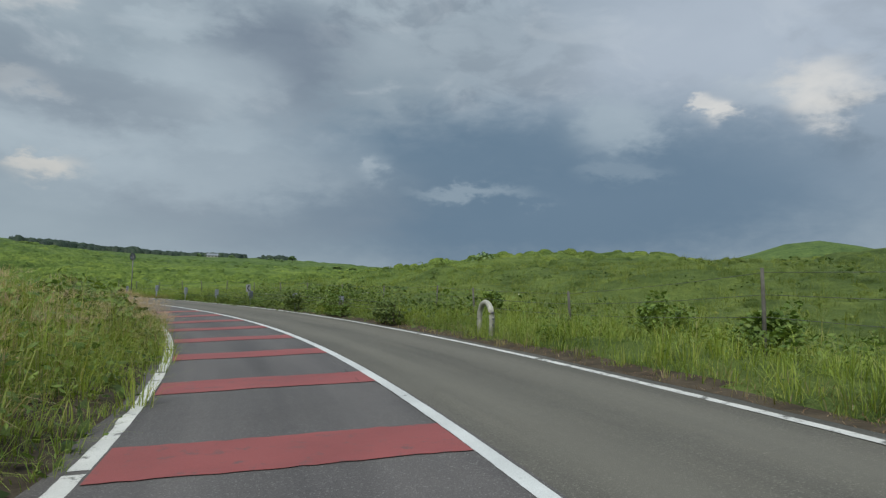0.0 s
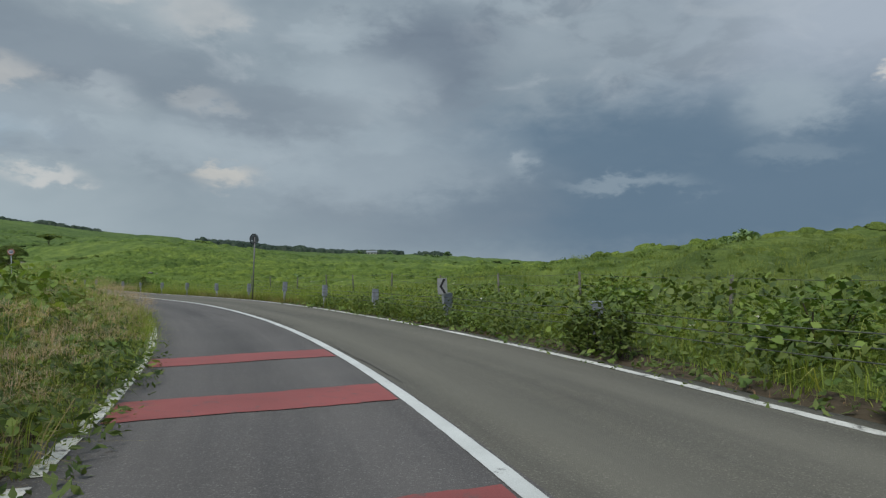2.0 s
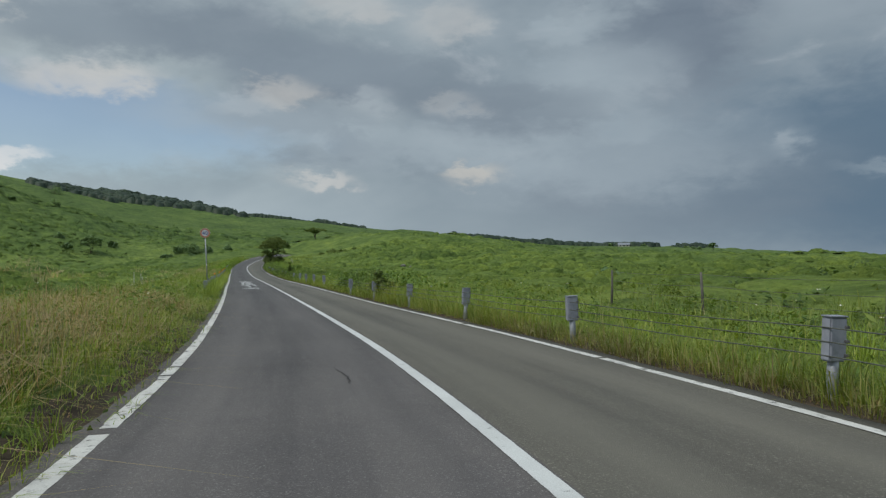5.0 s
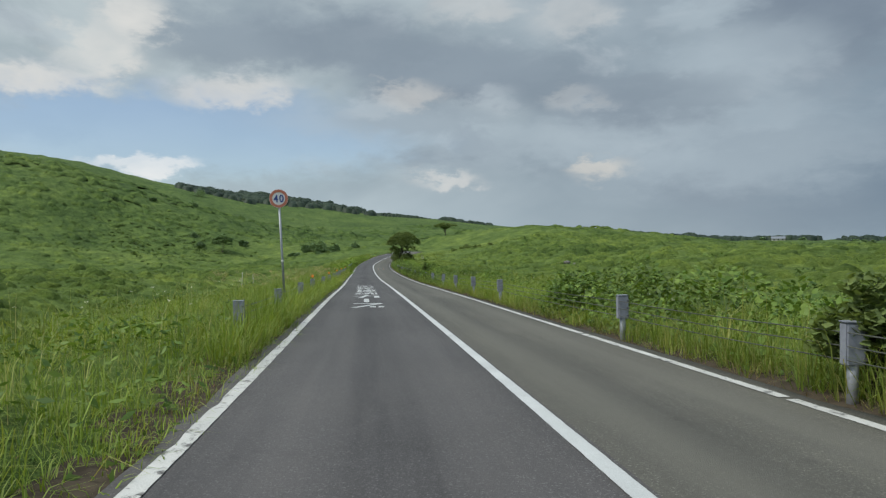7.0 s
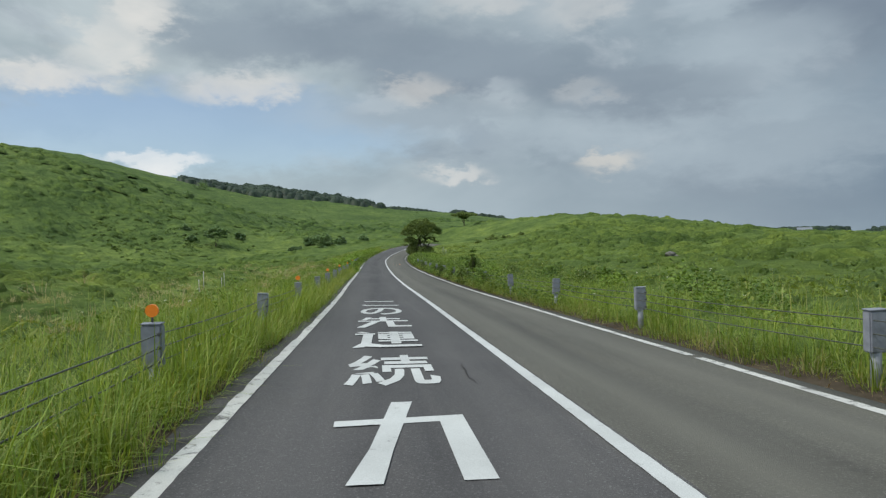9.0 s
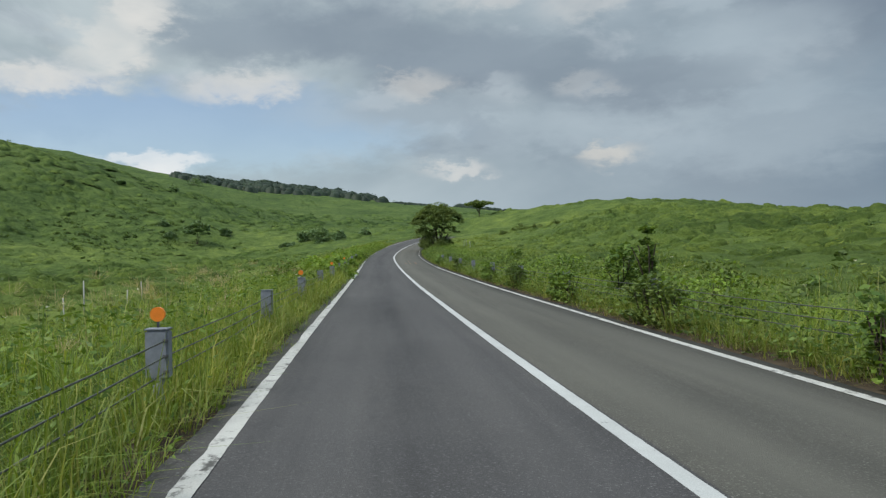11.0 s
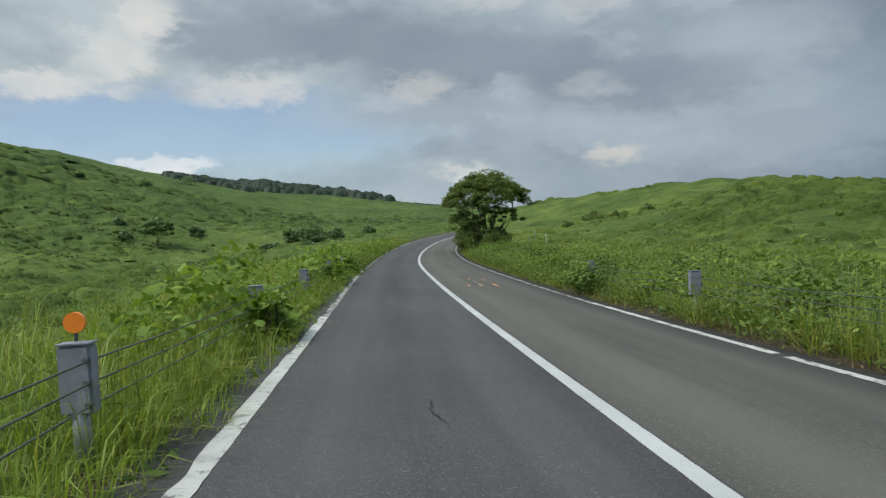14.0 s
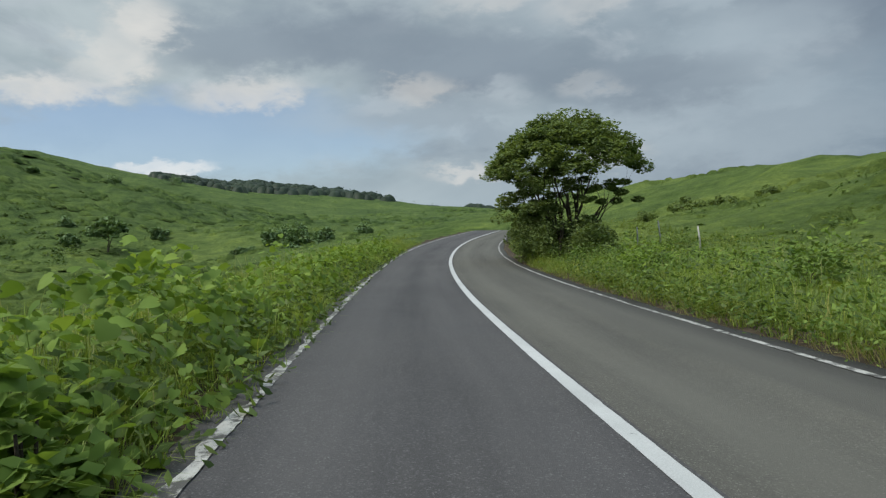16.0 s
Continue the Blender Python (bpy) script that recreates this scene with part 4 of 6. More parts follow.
for u, l, n, wide, mt in ((181.4, 0.85, 0.56, 0.085, ORANGE_MARK), (184.5, 1.21, 0.36, 0.09, ORANGE_MARK), (182.1, 1.25, 2.4, 0.028, WHITE_WORN), (181.5, 1.22, 0.66, 0.10, YELLOW_MARK),
                          (183.85, 1.67, 0.5, 0.085, ORANGE_MARK), (181.35, 1.69, 0.9, 0.10, ORANGE_MARK), (184.35, 0.84, 0.34, 0.06, ORANGE_MARK)):
    lane_scribble(u, l, n, wide, mt, "short worn survey dash sprayed on asphalt")

# ---------------------------------------------------------------- plants by the armful
def blades(name, u, lat, height, width, mat, seed, label, category="grass", bend=0.45, mound=None):
    """A sheet of curved grass blades, two faces each, at places along the road."""
    r = np.random.RandomState(seed)
    n = len(u)
    p = on_road(u, lat)
    p[:, 2] = land(p[:, 0], p[:, 1], u, lat) - 0.04
    return blades_at(name, p, height, width, mat, r, label, category, bend)


def blades_at(name, p, height, width, mat, r, label, category="grass", bend=0.45, ang=None):
    n = len(p)
    a = r.uniform(0, math.tau, n) if ang is None else ang
    h = height * r.uniform(0.55, 1.25, n)
    w = width * r.uniform(0.6, 1.3, n)
    lean = r.uniform(0.08, 1.0, n) ** 1.3 * bend * h
    ca, sa = np.cos(a), np.sin(a)
    side = np.stack([-sa, ca, 0 * a], 1) * (w / 2)[:, None]
    fwd = np.stack([ca, sa, 0 * a], 1)
    mid = p + fwd * (lean * 0.42)[:, None]
    mid[:, 2] += h * np.clip(0.62 - 0.10 * lean / h, 0.4, 0.62)
    tip = p + fwd * lean[:, None] * 1.25
    tip[:, 2] += h * np.clip(1.06 - 0.50 * lean / h, 0.25, 1)
    V = np.stack([p - side, p + side, mid + side * 0.85, mid - side * 0.85, tip], 1).reshape(-1, 3)
    i = np.arange(n)[:, None] * 5
    ob = big_mesh(name, V, i + np.array([[0, 1, 2, 3]]), i + np.array([[3, 2, 4]]), mat)
    tagged(ob, label, category, kind="stuff")
    return ob


def tussocks(name, u, lat, height, per, foot, width, mat, seed, label, bend=1.0):
    c = on_road(u, lat)
    c[:, 2] = land(c[:, 0], c[:, 1], u, lat) - 0.04
    return tussocks_at(name, c, height, per, foot, width, mat, seed, label, bend)


def tussocks_at(name, c, height, per, foot, width, mat, seed, label, bend=1.0):
    """Grass in tufts: blades that arch outwards from each tuft's foot."""
    r = np.random.RandomState(seed)
    u = c[:, 0]
    k = np.repeat(np.arange(len(u)), per)
    a = r.uniform(0, math.tau, len(k))
    q = foot * np.sqrt(r.uniform(0, 1, len(k)))
    p = c[k] + np.stack([q * np.cos(a), q * np.sin(a), 0 * a], 1)
    h = np.broadcast_to(height, (len(u),))[k] * (1.1 - 0.35 * q / foot)
    wind = r.uniform(0, math.tau, len(u))[k]
    a2 = a + r.normal(0, 0.5, len(k))
    x, y = np.cos(a2) + 0.45 * np.cos(wind), np.sin(a2) + 0.45 * np.sin(wind)
    return blades_at(name, p, h, width, mat, r, label, "grass", bend, np.arctan2(y, x))


def leaves_at(name, p, size, mat, r, label, category="weeds", tilt=0.9, long=1.0, out=None, cup=0.25, whole=False):
    """Broad leaves folded along the midrib; small ones are a single folded lozenge."""
    n = len(p)
    a = r.uniform(0, math.tau, n)
    s = size * r.uniform(0.6, 1.35, n)
    up = np.stack([r.normal(0, tilt * 0.55, n), r.normal(0, tilt * 0.55, n), np.ones(n)], 1)
    if out is not None:
        up += out
    up /= np.linalg.norm(up, axis=1, keepdims=True)
    f = np.stack([np.cos(a), np.sin(a), np.zeros(n)], 1)
    f -= up * (f * up).sum(1, keepdims=True)
    f /= np.linalg.norm(f, axis=1, keepdims=True) + 1e-9
    t = np.cross(up, f)
    L, W = (s * 0.5 * long)[:, None], (s * 0.5)[:, None]
    d = up * (s * cup)[:, None]
    base, tip = p - f * L, p + f * L * 1.15 - d * 0.6
    if not whole:
        V = np.stack([base, p - t * W * 0.95 - d * 0.5, tip, p + t * W * 0.95 - d * 0.5], 1).reshape(-1, 3)
        i = np.arange(n)[:, None] * 4
        ob = big_mesh(name, V, None, np.concatenate([i + np.array([[0, 2, 1]]), i + np.array([[0, 3, 2]])]), mat)
        tagged(ob, label, category, kind="stuff")
        return ob
    l1, l2 = p - t * W * 0.8 - f * L * 0.55 - d * 0.5, p - t * W * 0.85 + f * L * 0.3 - d * 0.7
    r1, r2 = p + t * W * 0.8 - f * L * 0.55 - d * 0.5, p + t * W * 0.85 + f * L * 0.3 - d * 0.7
    V = np.stack([base, l1, l2, tip, r2, r1], 1).reshape(-1, 3)
    i = np.arange(n)[:, None] * 6
    ob = big_mesh(name, V, np.concatenate([i + np.array([[0, 3, 2, 1]]), i + np.array([[0, 5, 4, 3]])]), None, mat)
    tagged(ob, label, category, kind="stuff")
    return ob


def heart_leaves_at(name, p, size, mat, r, label, category="vines", tilt=1.0, out=None):
    """Large heart-shaped leaves, folded along the midrib, with a drooping tip."""
    n = len(p)
    a = r.uniform(0, math.tau, n)
    s = size * r.uniform(0.45, 1.4, n)
    up = np.stack([r.normal(0, tilt * 0.6, n), r.normal(0, tilt * 0.6, n), np.ones(n)], 1)
    if out is not None:
        up += out
    up /= np.linalg.norm(up, axis=1, keepdims=True)
    f = np.stack([np.cos(a), np.sin(a), -0.35 * np.ones(n)], 1)
    f -= up * (f * up).sum(1, keepdims=True)
    f /= np.linalg.norm(f, axis=1, keepdims=True) + 1e-9
    t = np.cross(up, f)
    L, fold = (s * 0.5)[:, None], r.uniform(-0.02, 0.16, n)[:, None]
    def q(x, y, droop):
        return p + f * L * y + t * L * x + up * (L * (fold * abs(x) * 1.6 - droop))
    half = ((0.42, -0.96, 0.14), (0.86, -0.66, 0.1), (1.0, -0.08, 0.06), (0.78, 0.48, 0.14), (0.38, 0.88, 0.28))
    V = np.stack([q(0, -0.62, 0.06), q(0, 0.1, 0.0), q(0, 1.14, 0.42)] + [q(-x, y, d) for x, y, d in half] + [q(x, y, d) for x, y, d in half], 1).reshape(-1, 3)
    i = np.arange(n)[:, None] * 13
    quads = np.concatenate([i + np.array([k]) for k in ((0, 1, 4, 3), (1, 6, 5, 4), (1, 2, 7, 6), (0, 8, 9, 1), (1, 9, 10, 11), (1, 11, 12, 2))])
    ob = big_mesh(name, V, quads, None, mat)
    tagged(ob, label, category, kind="stuff")
    return ob


def strip_points(u0, u1, side, e0, e1, density, seed, power=1.0, clump=0.0):
    """Random places outside the asphalt: along from u0 to u1, e0 to e1 metres out."""
    r = np.random.RandomState(seed)
    n = int((u1 - u0) * (e1 - e0) * density)
    u = r.uniform(u0, u1, n)
    e = e0 + (e1 - e0) * r.uniform(0, 1, n) ** power
    w = np.interp(u, RU, R_WR if side > 0 else R_WL) + ASPHALT_EDGE
    lat = side * (w + e)
    if clump:
        p = on_road(u, lat)
        keep = lattice_noise(p[:, 0] / clump, p[:, 1] / clump, seed) * 0.7 + 0.3 * lattice_noise(p[:, 0] / clump * 3, p[:, 1] / clump * 3, seed + 1) > r.uniform(0.15, 0.75, n)
        u, lat, e = u[keep], lat[keep], e[keep]
    return u, lat, e, r


def vine_bank(u0, u1, side, e0, e1, density, size, lift, seed, mat, name="vine_leaves", label="broad green vine leaves heaped over the verge", category="vines"):
    """Leaves heaped in uneven mounds on the verge, hanging down to the asphalt."""
    u, lat, e, r = strip_points(u0, u1, side, e0, e1, density, seed, 1.3)
    p = on_road(u, lat)
    heap = lattice_noise(p[:, 0] / 1.9, p[:, 1] / 1.9, seed) * 0.6 + lattice_noise(p[:, 0] / 0.6, p[:, 1] / 0.6, seed + 5) * 0.4
    gap = lattice_noise(p[:, 0] / 1.1, p[:, 1] / 1.1, seed + 9)
    wave = 0.35 * lattice_noise(u / 1.4, u * 0, seed + 3)
    shore = np.clip((e - e0 - wave + 0.12) / 0.75, 0, 1) * np.clip((e1 - e) / 0.9, 0, 1) * np.clip((u - u0) / 2.5, 0, 1) * np.clip((u1 - u) / 2.5, 0, 1)
    keep = (r.uniform(0, 1, len(u)) < 0.12 + 0.88 * shore) & (gap > r.uniform(0.05, 0.42, len(u)))
    top = lift * (0.12 + 1.35 * heap ** 1.25) * shore ** 0.6
    p[:, 2] = land(p[:, 0], p[:, 1], u, lat) + 0.03 + top * (1 - np.where(e - e0 < 1.1, 0.95, 0.5) * r.uniform(0, 1, len(u)) ** 1.3)
    h = np.interp(u, RU, R_HEAD)
    out = -side * np.stack([np.cos(h), np.sin(h), 0 * h], 1) * (0.8 * (1 - np.clip((e - e0) / 1.5, 0, 1)))[:, None]
    if size > 0.1:
        return heart_leaves_at(name, p[keep], size, mat, r, label, category, 1.1, out[keep])
    return leaves_at(name, p[keep], size, mat, r, label, category, 1.7, 2.3, out[keep])


def domes_at(name, c, rad, tall, mat, r, label, category):
    """Low rounded humps with uneven outlines that follow the slope, sunk a little into the ground, eighteen faces each."""
    n = len(c)
    a0 = r.uniform(0, math.tau, n)
    gx = (land(c[:, 0] + rad, c[:, 1]) - land(c[:, 0] - rad, c[:, 1])) / (2 * rad)
    gy = (land(c[:, 0], c[:, 1] + rad) - land(c[:, 0], c[:, 1] - rad)) / (2 * rad)
    rows = [np.stack([c[:, 0], c[:, 1], c[:, 2] + tall], 1)]
    for q, z in ((0.58, 0.74), (1.0, -0.45)):
        for k in range(6):
            a = a0 + math.tau * (k + (0.5 if q < 1 else 0)) / 6
            j = rad * q * r.uniform(0.72, 1.25, n)
            dx, dy = j * np.cos(a), j * np.sin(a)
            rows.append(np.stack([c[:, 0] + dx, c[:, 1] + dy, c[:, 2] + dx * gx + dy * gy + tall * z * (r.uniform(0.75, 1.25, n) if q < 1 else 1)], 1))
    V = np.stack(rows, 1).reshape(-1, 3)
    i = np.arange(n)[:, None] * 13
    tri = [(0, 1 + k, 1 + (k + 1) % 6) for k in range(6)]
    for k in range(6):
        j = (k + 1) % 6
        tri += [(1 + k, 7 + k, 7 + j), (1 + k, 7 + j, 1 + j)]
    ob = big_mesh(name, V, None, np.concatenate([i + np.array([t]) for t in tri]), mat, True)
    return tagged(ob, label, category, kind="stuff")


# ---------------------------------------------------------------- trees and shrubs
def limb(bm_points, start, way, length, radius, r, depth, ends, up=0.25):
    """One limb as a bent line of points; keeps (points, radii) and the ends for leaves."""
    pts, rad = [Vector(start)], [radius]
    d = Vector(way).normalized()
    steps = 4
    for i in range(steps):
        d = (d + Vector((r.uniform(-.22, .22), r.uniform(-.22, .22), r.uniform(-.1, .22) + up * 0.3))).normalized()
        pts.append(pts[-1] + d * length / steps)
        rad.append(radius * (1 - 0.62 * (i + 1) / steps))
    bm_points.append((pts, rad))
    if depth == 0:
        ends.append(pts[-1]), ends.append(pts[-2])
        return
    for k in range(r.choice((2, 3, 3))):
        s = r.randint(2, steps)
        v = (d + Vector((r.uniform(-.9, .9), r.uniform(-.9, .9), r.uniform(-.25, .5)))).normalized()
        limb(bm_points, pts[s], v, length * r.uniform(0.5, 0.75), rad[s] * 0.7, r, depth - 1, ends, up)


def join_tubes(lines, sides=6):
    whole = bmesh.new()
    for pts, rad in lines:
        b = bm_tube(pts, rad, sides, False)
        me = bpy.data.meshes.new("tmp_limb")
        b.to_mesh(me)
        b.free()
        whole.from_mesh(me)
        bpy.data.meshes.remove(me)
    return whole


def leaf_cloud(centres, radii, count, size, r, squash=0.7):
    """Leaf places on small tufts round the centres, more of them on the tufts' upper shells."""
    k = r.randint(0, len(centres), count)
    v = r.normal(0, 1, (count, 3))
    v /= np.linalg.norm(v, axis=1, keepdims=True)
    v *= (r.uniform(0.35, 1.0, count) ** 0.5)[:, None]
    v[:, 2] *= squash
    return np.asarray(centres)[k] + v * np.asarray(radii)[k][:, None]


def tree(name, base, height, spread, stems, leaves, leaf, label, seed, category="tree", mat=None, trunk_r=0.16, depth=2, flat=1.0):
    rr, rn = random.Random(seed), np.random.RandomState(seed)
    e = thing(name, Matrix.Translation(base), label, category)
    lines, ends = [], []
    if stems == 1:
        lines.append(([Vector((0, 0, -0.2)), Vector((0.02, 0.03, height * 0.14)), Vector((0, 0.02, height * 0.28))], [trunk_r * 1.5, trunk_r * 1.05, trunk_r * 0.9]))
        roots, z0 = 5, height * 0.27
    else:
        roots, z0 = stems, 0.0
    for k in range(roots):
        a = math.tau * (k + rr.uniform(-.3, .3)) / roots
        out = rr.uniform(0.3, 0.85) * spread / height
        start = Vector((0.12 * math.cos(a), 0.12 * math.sin(a), z0 - (0.2 if stems > 1 else 0)))
        limb(lines, start, (out * math.cos(a), out * math.sin(a), 0.9), (height - z0) * rr.uniform(0.42, 0.56), trunk_r * rr.uniform(0.5, 0.75), rr, depth, ends)
    t = part("trunk", join_tubes(lines), BARK, e, "dark branching trunk and limbs")
    pts = np.array([list(q) for q in ends])
    # reach the crown's dome
    cz = height * 0.52
    q = rn.normal(0, 1, (int(len(pts) * 0.8) + 24, 3))
    q /= np.linalg.norm(q, axis=1, keepdims=True)
    q[:, 2] = np.abs(q[:, 2]) * 1.0 - 0.25
    q[:, 2] *= flat
    cz = cz + (1 - flat) * height * 0.34
    dome = q * np.array([spread, spread, height * 0.46]) * rn.uniform(0.72, 1.0, (len(q), 1)) + np.array([0, 0, cz])
    lim = np.array([spread, spread, height * 0.5 * flat])
    k = np.sqrt((((pts - np.array([0, 0, cz])) / lim) ** 2).sum(1))
    pts = np.where((k > 1)[:, None], np.array([0, 0, cz]) + (pts - np.array([0, 0, cz])) / np.maximum(k, 1)[:, None], pts)
    cen = np.concatenate([pts, dome])
    rad = rn.uniform(0.10, 0.22, len(cen)) * (spread + height) * 0.42
    P = leaf_cloud(cen, rad, leaves, leaf, rn, 0.55)
    crown = leaves_at("crown", P, leaf, mat or TREE_LEAF, rn, "", "", 1.2, 1.5)
    for key in ("label", "category", "kind"):
        if key in crown:
            del crown[key]
    crown.parent = e
    crown["label"] = "layered crown of small dark green leaves"
    return e


def shrub(name, base, r0, h, count, leaf, label, seed, mat=None, category="shrub", group=""):
    rn, rr = np.random.RandomState(seed), random.Random(seed)
    e = thing(name, Matrix.Translation(base), label, category, group)
    lines, ends = [], []
    for k in range(5):
        a = math.tau * k / 5 + rr.uniform(-.4, .4)
        limb(lines, (0, 0, -0.1), (0.7 * r0 * math.cos(a), 0.7 * r0 * math.sin(a), h), h * 0.7, 0.012 + 0.008 * h, rr, 0, ends)
    part("stem", join_tubes(lines, 5), BARK, e, "thin brown stems")
    m = 16 if h < 4 * r0 else 46
    q = rn.normal(0, 1, (m, 3))
    q /= np.linalg.norm(q, axis=1, keepdims=True)
    q[:, 2] = np.abs(q[:, 2])
    cen = q * np.array([r0, r0, h * 0.8]) * rn.uniform(0.45, 0.95, (m, 1)) + np.array([0, 0, h * 0.12])
    P = leaf_cloud(cen, rn.uniform(0.3, 0.55, m) * min(r0, h), count, leaf, rn, 0.8)
    P[:, 2] = np.maximum(P[:, 2], 0.02)
    c = leaves_at("foliage", P, leaf, mat or WEED, rn, "", "", 1.2, 1.3)
    for key in ("label", "category", "kind"):
        if key in c:
            del c[key]
    c.parent = e
    return e


def umbrella_tree(base, height, spread, seed):
    """Many thin stems fanning from the ground to a domed crown of flat leafy tiers, open below on the camera's right.
    """
    rr, rn = random.Random(seed), np.random.RandomState(seed)
    e = thing("roadside_tree", Matrix.Translation(base), "broad-crowned dark green roadside tree with many stems", "tree")
    lines, ends = [], []
    for k in range(7):
        a = math.tau * (k + rr.uniform(-.3, .3)) / 7
        r0 = rr.uniform(0.25, 0.7) * spread / height
        limb(lines, (0.25 * math.cos(a), 0.25 * math.sin(a), -0.2), (r0 * math.cos(a), r0 * math.sin(a), 0.62), height * rr.uniform(0.36, 0.44), rr.uniform(0.09, 0.17), rr, 2, ends, 0.35)
    part("trunk", join_tubes(lines), BARK, e, "dark fanning stems and limbs")
    cen, rad = [], []
    for k in range(230):  # the dome, a shell of leafy pads
        a, q = rn.uniform(0, math.tau), rn.uniform(0, 1) ** 0.5
        x, y = q * spread * math.cos(a), q * spread * math.sin(a)
        edge = math.sqrt(max(0, 1 - (q * 0.97) ** 2))
        z = height * (0.41 + 0.52 * edge * rn.uniform(0.70, 1.0))
        cen.append((x * 0.96, y * 0.96, z)), rad.append(rn.uniform(0.32, 0.66))
    for k in range(26):  # thin tiers below the dome
        a, q = rn.uniform(0, math.tau), rn.uniform(0.5, 1.0)
        cen.append((q * spread * math.cos(a) * 0.85, q * spread * math.sin(a) * 0.85, height * rn.uniform(0.30, 0.46))), rad.append(rn.uniform(0.2, 0.4))
    for k in range(90):  # lower tiers, kept to the side that the camera sees as left
        a, q = rn.uniform(0, math.tau), rn.uniform(0.4, 1.0)
        x, y = q * spread * 0.9 * math.cos(a), q * spread * 0.9 * math.sin(a)
        right = x * 0.68 + y * 0.73
        if right > -0.5:
            continue
        cen.append((x, y, height * rn.uniform(0.16, 0.5))), rad.append(rn.uniform(0.28, 0.55))
    for q in (ends[::3]):
        if (q.x ** 2 + q.y ** 2) ** 0.5 < spread and q.z < height * (0.42 + 0.45 * math.sqrt(max(0, 1 - (q.x ** 2 + q.y ** 2) / spread ** 2))):
            cen.append(tuple(q)), rad.append(0.32)
    P = leaf_cloud(np.array(cen), np.array(rad), 46000, 0.10, rn, 0.5)
    c = leaves_at("crown", P, 0.10, TREE_LEAF, rn, "", "", 1.0, 1.5)
    for key in ("label", "category", "kind"):
        if key in c:
            del c[key]
    c.parent = e
    c["label"] = "domed crown of small leaves in flat tiers"


BIG_TREE = at(215.3, 5.4)
umbrella_tree(BIG_TREE, 6.8, 3.55, 4)
for k, (du, dl, r0, h) in enumerate(((-2.2, -0.9, 1.3, 2.4), (-1.0, 0.6, 1.1, 2.0), (0.8, -1.3, 1.5, 2.8), (-3.0, 0.3, 1.0, 1.5), (1.8, 1.2, 1.2, 2.0), (-1.2, -1.7, 1.0, 1.9), (2.6, -1.2, 1.4, 2.6), (0.2, 0.0, 1.3, 2.4))):
    shrub("undergrowth_shrub", at(215.3 + du, 5.4 + dl), r0, h, 2600, 0.09, "dense dark shrub under the roadside tree", 60 + k, TREE_LEAF, group="shrubs under the tree")
tree("hill_tree", Vector((-201, 218, float(land(np.array([-201.0]), np.array([218.0]))[0]) - 0.1)), 5.2, 4.1, 1, 5200, 0.24, "small flat-topped tree on the hill behind the road", 9, trunk_r=0.14, flat=0.36)
shrub("roadside_shrub", at(82.6, 3.5), 0.55, 1.45, 2600, 0.085, "dark upright conical shrub on the verge", 21, TREE_LEAF)


def on_land(x, y, up=0.0):
    return Vector((x, y, float(land(np.array([x]), np.array([y]))[0]) + up))


for k, (x, y, r0, h) in enumerate(((-155, 179.5, 1.6, 1.3), (-152.5, 181, 1.3, 1.0), (-158, 178.5, 1.2, 0.9), (-149.5, 182.5, 1.2, 0.9))):
    shrub("ridge_shrub", on_land(x, y, -0.1), r0, h, 900, 0.16, "low dark shrub on the crest of the grassy hill", 80 + k, TREE_LEAF, group="shrubs on the hill crest")
# valley trees and bushes, and those on the far plain
for k, (x, y, r0, h, n) in enumerate(((-260, 174, 1.8, 4.2, 800), (-261, 158, 1.8, 2.6, 600), (-270, 160, 1.6, 2.0, 400), (-236, 185, 2.4, 3.6, 800), (-230, 186.5, 2.8, 4.0, 900), (-225, 188.5, 2.2, 3.0, 700), (-226, 198, 2.0, 2.4, 600), (-240, 208, 2.2, 2.6, 600),
                                      (-334, 188, 2.4, 2.8, 600), (-552, 288, 6.5, 6.5, 900), (-320, 165, 2.2, 1.6, 400), (-231, 177, 2.6, 1.5, 500), (-345, 285, 4.0, 3.6, 600), (-190, 60, 2.0, 2.2, 600))):
    shrub("valley_tree", on_land(x, y, -0.2), r0, h, n * 2, 0.34, "rounded dark green tree standing in the valley meadow", 100 + k, FAR_LEAF, "tree", "trees in the valley")
tree("meadow_tree", on_land(-253, 162.2, -0.2), 7.0, 3.7, 2, 5200, 0.32, "round dark green tree standing alone in the valley", 33, mat=FAR_LEAF, trunk_r=0.2, depth=2)
rr = random.Random(12)
for k in range(34):
    x, y = rr.uniform(-330, 40), rr.uniform(60, 420)
    p = on_road(RU, 0 * RU)
    d = np.min(np.hypot(p[:, 0] - x, p[:, 1] - y))
    if d < 24:
        continue
    s = rr.uniform(0.5, 1.6)
    shrub("meadow_bush", on_land(x, y, -0.1), s * 1.25, s * 0.9, 260, 0.34, "low dark bush growing in the meadow", 200 + k, FAR_LEAF, group="bushes in the meadow")
tree("lone_tree", on_land(-176, 760, -0.3), 9.5, 5.0, 1, 1500, 0.9, "lone dark tree on the far plain", 31, mat=FAR_LEAF, trunk_r=0.3, depth=1)
for k, (x, y, s) in enumerate(((-206, 800, 3), (-214, 808, 3.4), (-196, 790, 2.4), (-262, 806, 3.6), (-300, 800, 3.5))):
    shrub("plain_tree", on_land(x, y, -0.3), s, s * 1.1, 420, 0.9, "dark round tree on the far plain", 240 + k, FAR_LEAF, "tree", "trees on the far plain")


